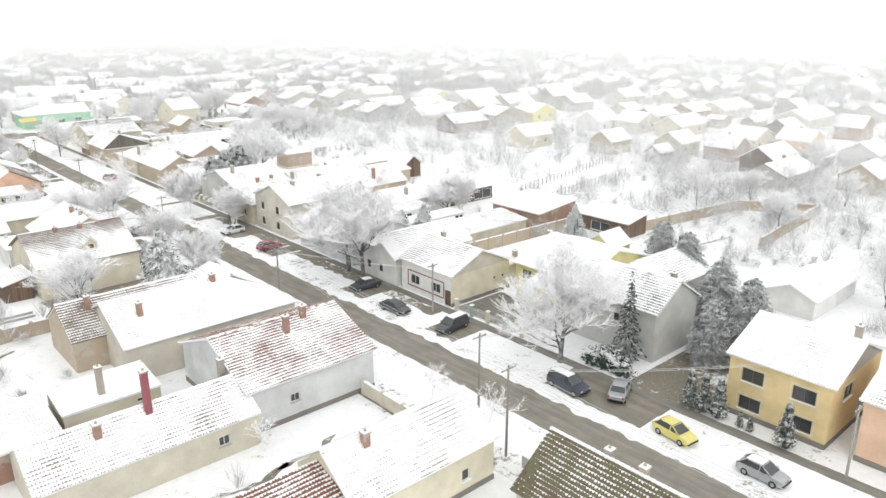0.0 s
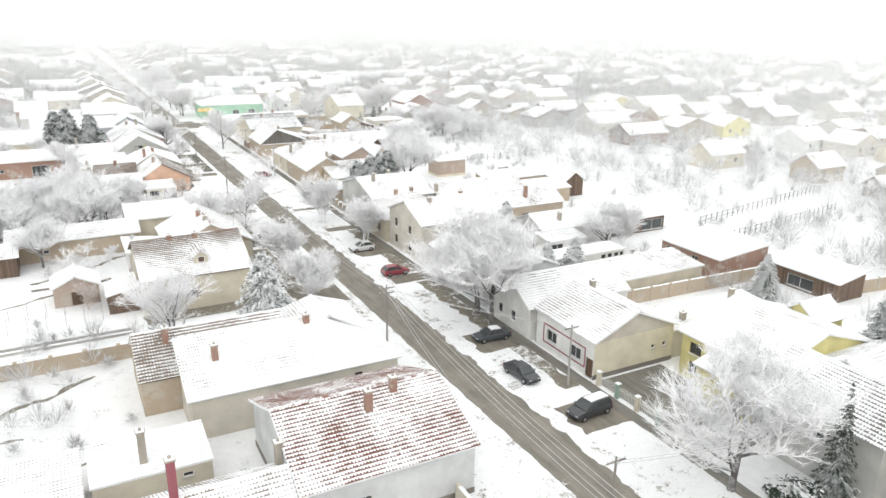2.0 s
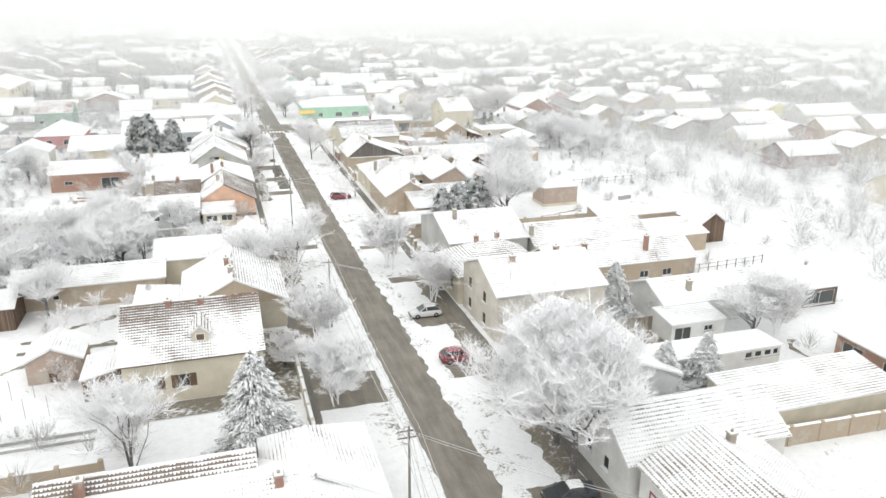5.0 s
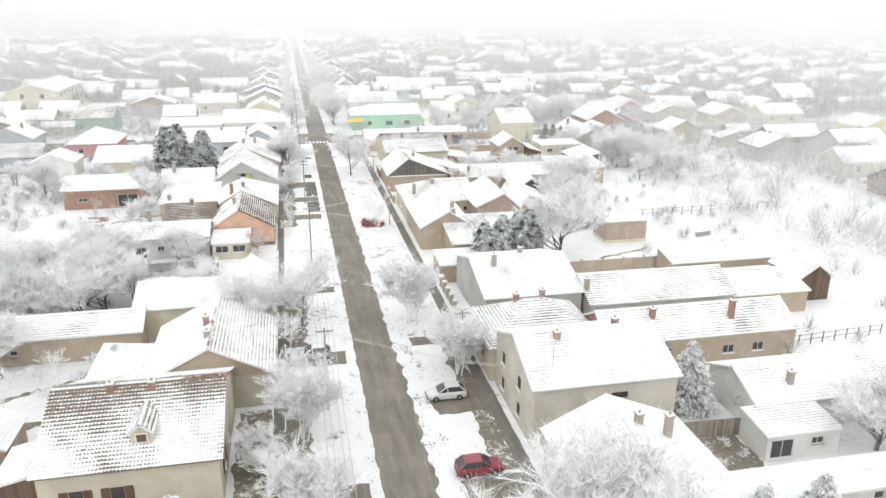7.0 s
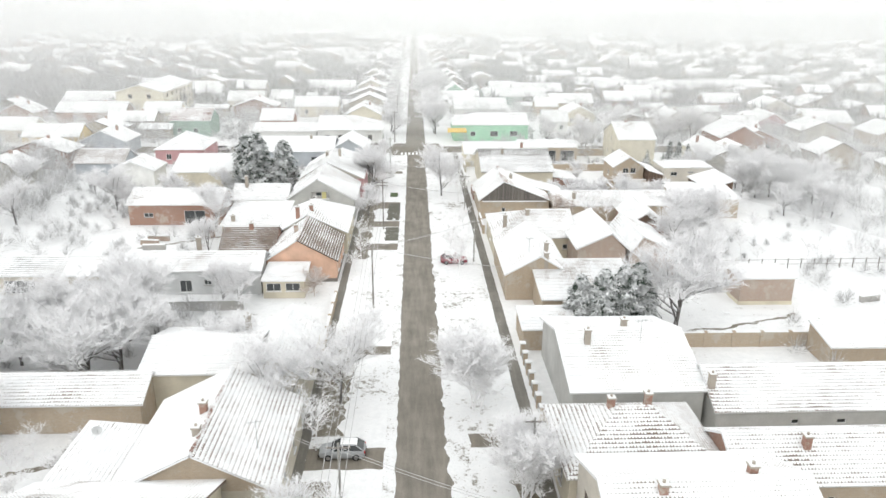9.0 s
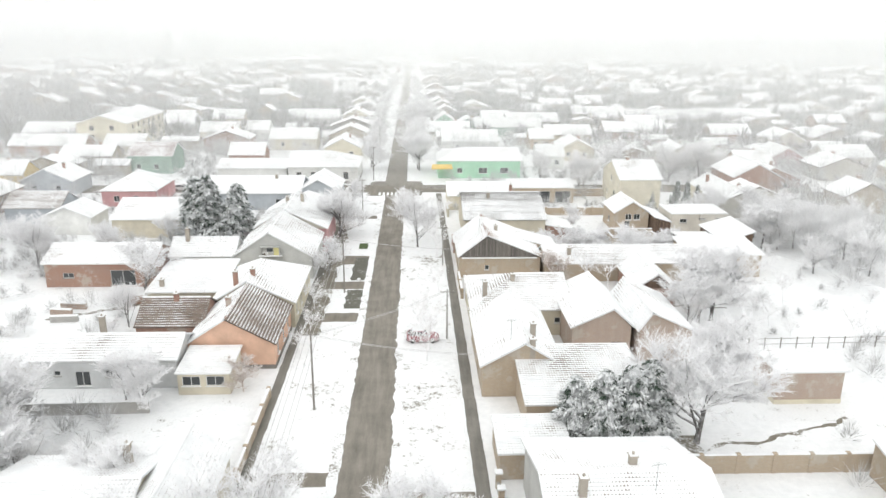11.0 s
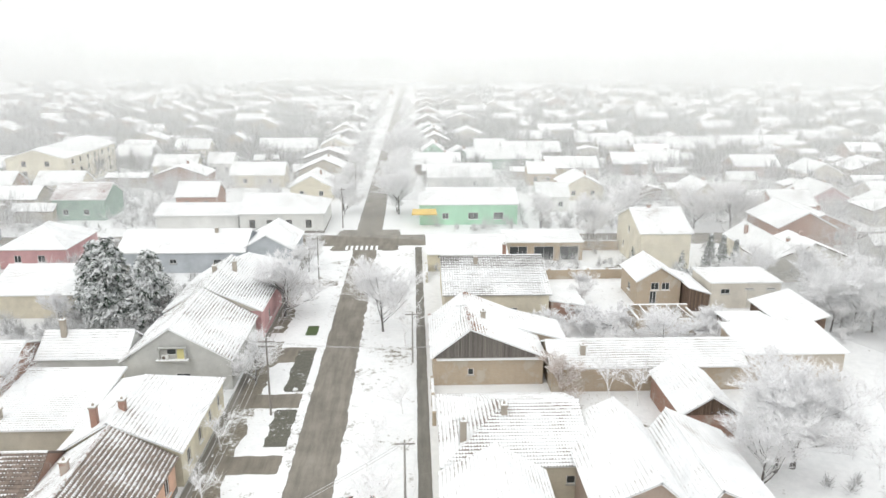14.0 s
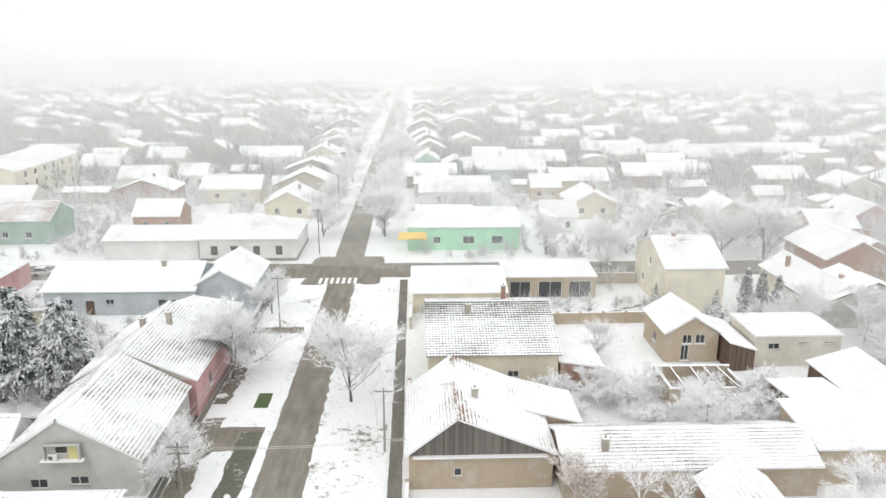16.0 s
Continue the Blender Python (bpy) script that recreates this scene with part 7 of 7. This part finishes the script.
P = {k: mat_paint("paint_" + k, v, 0.3, m) for k, (v, m) in dict(red=((0.30, 0.06, 0.08), 0), white=((0.72, 0.73, 0.73), 0), black=((0.05, 0.055, 0.06), 0), dark=((0.07, 0.08, 0.09), 0.2), silver=((0.45, 0.47, 0.49), 0.5), yellow=((0.70, 0.62, 0.20), 0), navy=((0.055, 0.065, 0.09), 0)).items()}
car(58.2, 104.2, 0, P["red"], "red hatchback parked on the muddy verge", "hatch")
car(58.0, 116.6, 180, P["white"], "white hatchback parked beside a frosted tree", "hatch")
car(45.4, 127.6, 180, P["silver"], "silver hatchback parked on a driveway", "hatch", 0.03)
car(57.2, 70.2, 275, P["black"], "black sedan parked on the snowy verge", "sedan")
car(59.2, 79.4, 176, P["dark"], "dark car with a snowy roof under trees", "sedan", 0.06)
car(58.8, 61.2, 186, P["black"], "black estate car with snow on its roof", "wagon", 0.07)
car(57.6, 42.6, 268, P["navy"], "dark blue estate car parked by the road", "wagon", 0.04)
car(60.4, 38.4, 24, P["silver"], "silver sedan parked in a wet yard entrance", "sedan")
car(57.6, 30.6, 262, P["yellow"], "bright yellow hatchback parked by the road", "hatch")
car(57.6, 22.6, 268, P["silver"], "silver hatchback parked by the road", "hatch", 0.02)
car(57.6, 176.2, 0, P["red"], "dark red car half hidden behind a small tree", "hatch", 0.08)
car(2.2, 263.0, 4, P["white"], "white car parked on the side street", "hatch", 0.03)
car(26.6, 121.4, 40, P["dark"], "old car under snow beside the annex", "sedan", 0.1)

# ---- shop front and yard clutter ----
cn = thing("shop_canopy", 63.6, 275.6, 3.0, 0, "yellow fabric canopy over the shop corner", "canopy")
bm = bmesh.new()
for a, b in (((-2.2, 0.9, 0.6), (2.6, 0.9, 0.6)),):
    vs = [bm.verts.new(p) for p in ((-2.4, 0.95, 0.7), (2.6, 0.95, 0.7), (2.8, -1.1, 0.0), (-2.6, -1.1, 0.0), (-2.4, 0.95, 0.64), (2.6, 0.95, 0.64), (2.8, -1.1, -0.25), (-2.6, -1.1, -0.25))]
    for f in ((0, 3, 2, 1), (3, 7, 6, 2), (4, 5, 6, 7), (0, 4, 7, 3), (1, 2, 6, 5)):
        bm.faces.new([vs[i] for i in f])
part("fabric", bm, mat_plain("canopy_yellow", (0.75, 0.52, 0.12), 0.7), cn)
for sx in (-2.4, 2.6):
    part("strut", tube((sx, 0.95, 0.0), (sx, -1.0, 0.0), 0.03, 0.03, 6), M["metal"], cn)


def stack(x, y, rz, rows, cols, mat, label, bs=(0.5, 0.5, 0.4)):
    """Building blocks piled in courses under snow."""
    p = thing("block_stack", x, y, 0, rz, label, "pile")
    me = None
    for i in range(cols):
        for k in range(rows):
            if me is None:
                o = part("block", box((0, 0, bs[2] / 2), (bs[0] - 0.02, bs[1] - 0.02, bs[2] - 0.01), 0, 0.01), M[mat], p)
                me = o.data
            else:
                o = new("block", me)
                o.parent = p
            o.location = (i * bs[0] + random.uniform(-0.03, 0.03), random.uniform(-0.04, 0.04), k * bs[2])
    part("snow_cap", box((bs[0] * (cols - 1) / 2, 0, rows * bs[2] + 0.06), (bs[0] * cols, bs[1] + 0.05, 0.14), 0, 0.05), M["snow"], p)


stack(17.0, 189.4, 10, 3, 4, "brick", "pile of red clay blocks under snow")
stack(8.6, 188.0, -5, 2, 7, "block", "long low pile of clay blocks under snow")
stack(8.2, 185.8, -8, 2, 6, "block", "long low pile of clay blocks under snow")
stack(9.4, 183.2, 3, 2, 7, "concrete", "long low pile of concrete blocks under snow")
stack(110.6, 160.0, 12, 2, 6, "concrete", "pile of concrete blocks beside a shed")
stack(90.4, 74.6, 20, 2, 4, "concrete", "pile of concrete slabs in a yard")


def lump(x, y, r, h, label="snow-covered heap in a garden"):
    bm = bmesh.new()
    bmesh.ops.create_icosphere(bm, subdivisions=2, radius=1.0)
    for v in bm.verts:
        k = 1 + 0.3 * noise.noise((v.co.x * 1.7 + x, v.co.y * 1.7 + y, v.co.z))
        v.co = Vector((v.co.x * r * k, v.co.y * r * k, max(-0.05, v.co.z * h * k)))
    ob = part("snow_mound", bm, M["verge"])
    ob.location = (x, y, 0)
    tagged(ob, label, "mound", "mounds in the gardens")


rl = random.Random(9)
for k in range(70):
    x, y = rl.choice(((rl.uniform(42.6, 49), rl.uniform(140, 250)), (rl.uniform(55.4, 61), rl.uniform(85, 250)), (rl.uniform(-15, 40), rl.uniform(42, 130)), (rl.uniform(78, 118), rl.uniform(60, 200))))
    lump(x, y, rl.uniform(0.25, 0.7), rl.uniform(0.12, 0.35))


# ---- roofless brick ruin in the thicket ----
ruin = thing("ruin", 95.4, 216.4, 0, 0, "roofless brick shed with bare rafters under snow", "ruin")
for c, sz in (((0, -2.6, 1.1), (8.6, 0.3, 2.2)), ((0, 2.6, 1.2), (8.6, 0.3, 2.4)), ((-4.15, 0, 1.15), (0.3, 4.9, 2.3)), ((4.15, 0, 1.0), (0.3, 4.9, 2.0))):
    w = part("wall", box((c[0], c[1], c[2] - 0.05), (sz[0], sz[1], sz[2] + 0.1)), M["brick_old"], ruin)
    part("snow_cap", box((c[0], c[1], sz[2] + 0.06), (sz[0] + 0.05, sz[1] + 0.06, 0.12), 0, 0.04), M["snow"], w)
for x in (-2.6, -0.4, 1.2, 2.9):
    r = part("rafter", box((x, 0, 2.36), (0.16, 5.6, 0.16), 0.06 * math.sin(5 * x), 0.01), M["wood_brown"], ruin)
    part("snow_cap", box((x, 0, 2.47), (0.18, 5.4, 0.07), 0.06 * math.sin(5 * x), 0.02), M["snow"], r)
jag_strip("grass_patch", 46.9, 48.4, 215.0, 218.4, 0.06, mat_plain("green_turf", (0.085, 0.12, 0.05), 0.95), "bare rectangle of green turf in the snow", 0.05, 0.4, category="grass", seed=88)


# ---- loggia in the grey gable ----
log = thing("balcony", 34.9, 199.16, 3.95, 0, "shallow gable balcony with a yellow door and cooling unit", "balcony")
part("back_panel", box((0, -0.02, 0.65), (2.7, 0.05, 1.3)), M["concrete"], log)
for name, c, s in (("lintel", (0, -0.17, 1.36), (2.96, 0.36, 0.12)), ("jamb", (-1.41, -0.17, 0.65), (0.13, 0.36, 1.30)), ("jamb", (1.41, -0.17, 0.65), (0.13, 0.36, 1.30))):
    part(name, box(c, s, 0, 0.02), M["grey"], log)
part("floor_slab", box((0, -0.28, -0.07), (3.6, 0.66, 0.12), 0, 0.02), M["concrete"], log)
part("snow_cover", box((0, -0.30, 0.01), (3.5, 0.60, 0.05), 0, 0.02), M["snow"], log, "snow lying on the balcony slab")
part("door", box((0.85, -0.06, 0.64), (0.75, 0.05, 1.24), 0, 0.01), M["lemon"], log, "pale yellow balcony door")
win = part("window", box((-0.1, -0.06, 0.86), (0.9, 0.04, 0.55), 0, 0.01), M["glass"], log)
part("frame", box((-0.1, -0.075, 0.56), (1.0, 0.06, 0.06)), M["frame_white"], win)
unit = part("cooling_unit", box((-0.75, -0.30, 0.33), (0.75, 0.28, 0.50), 0, 0.03), M["white"], log, "white outdoor cooling unit")
part("fan_grille", tube((-0.86, -0.445, 0.33), (-0.86, -0.46, 0.33), 0.19, 0.18, 16), M["fascia"], unit)
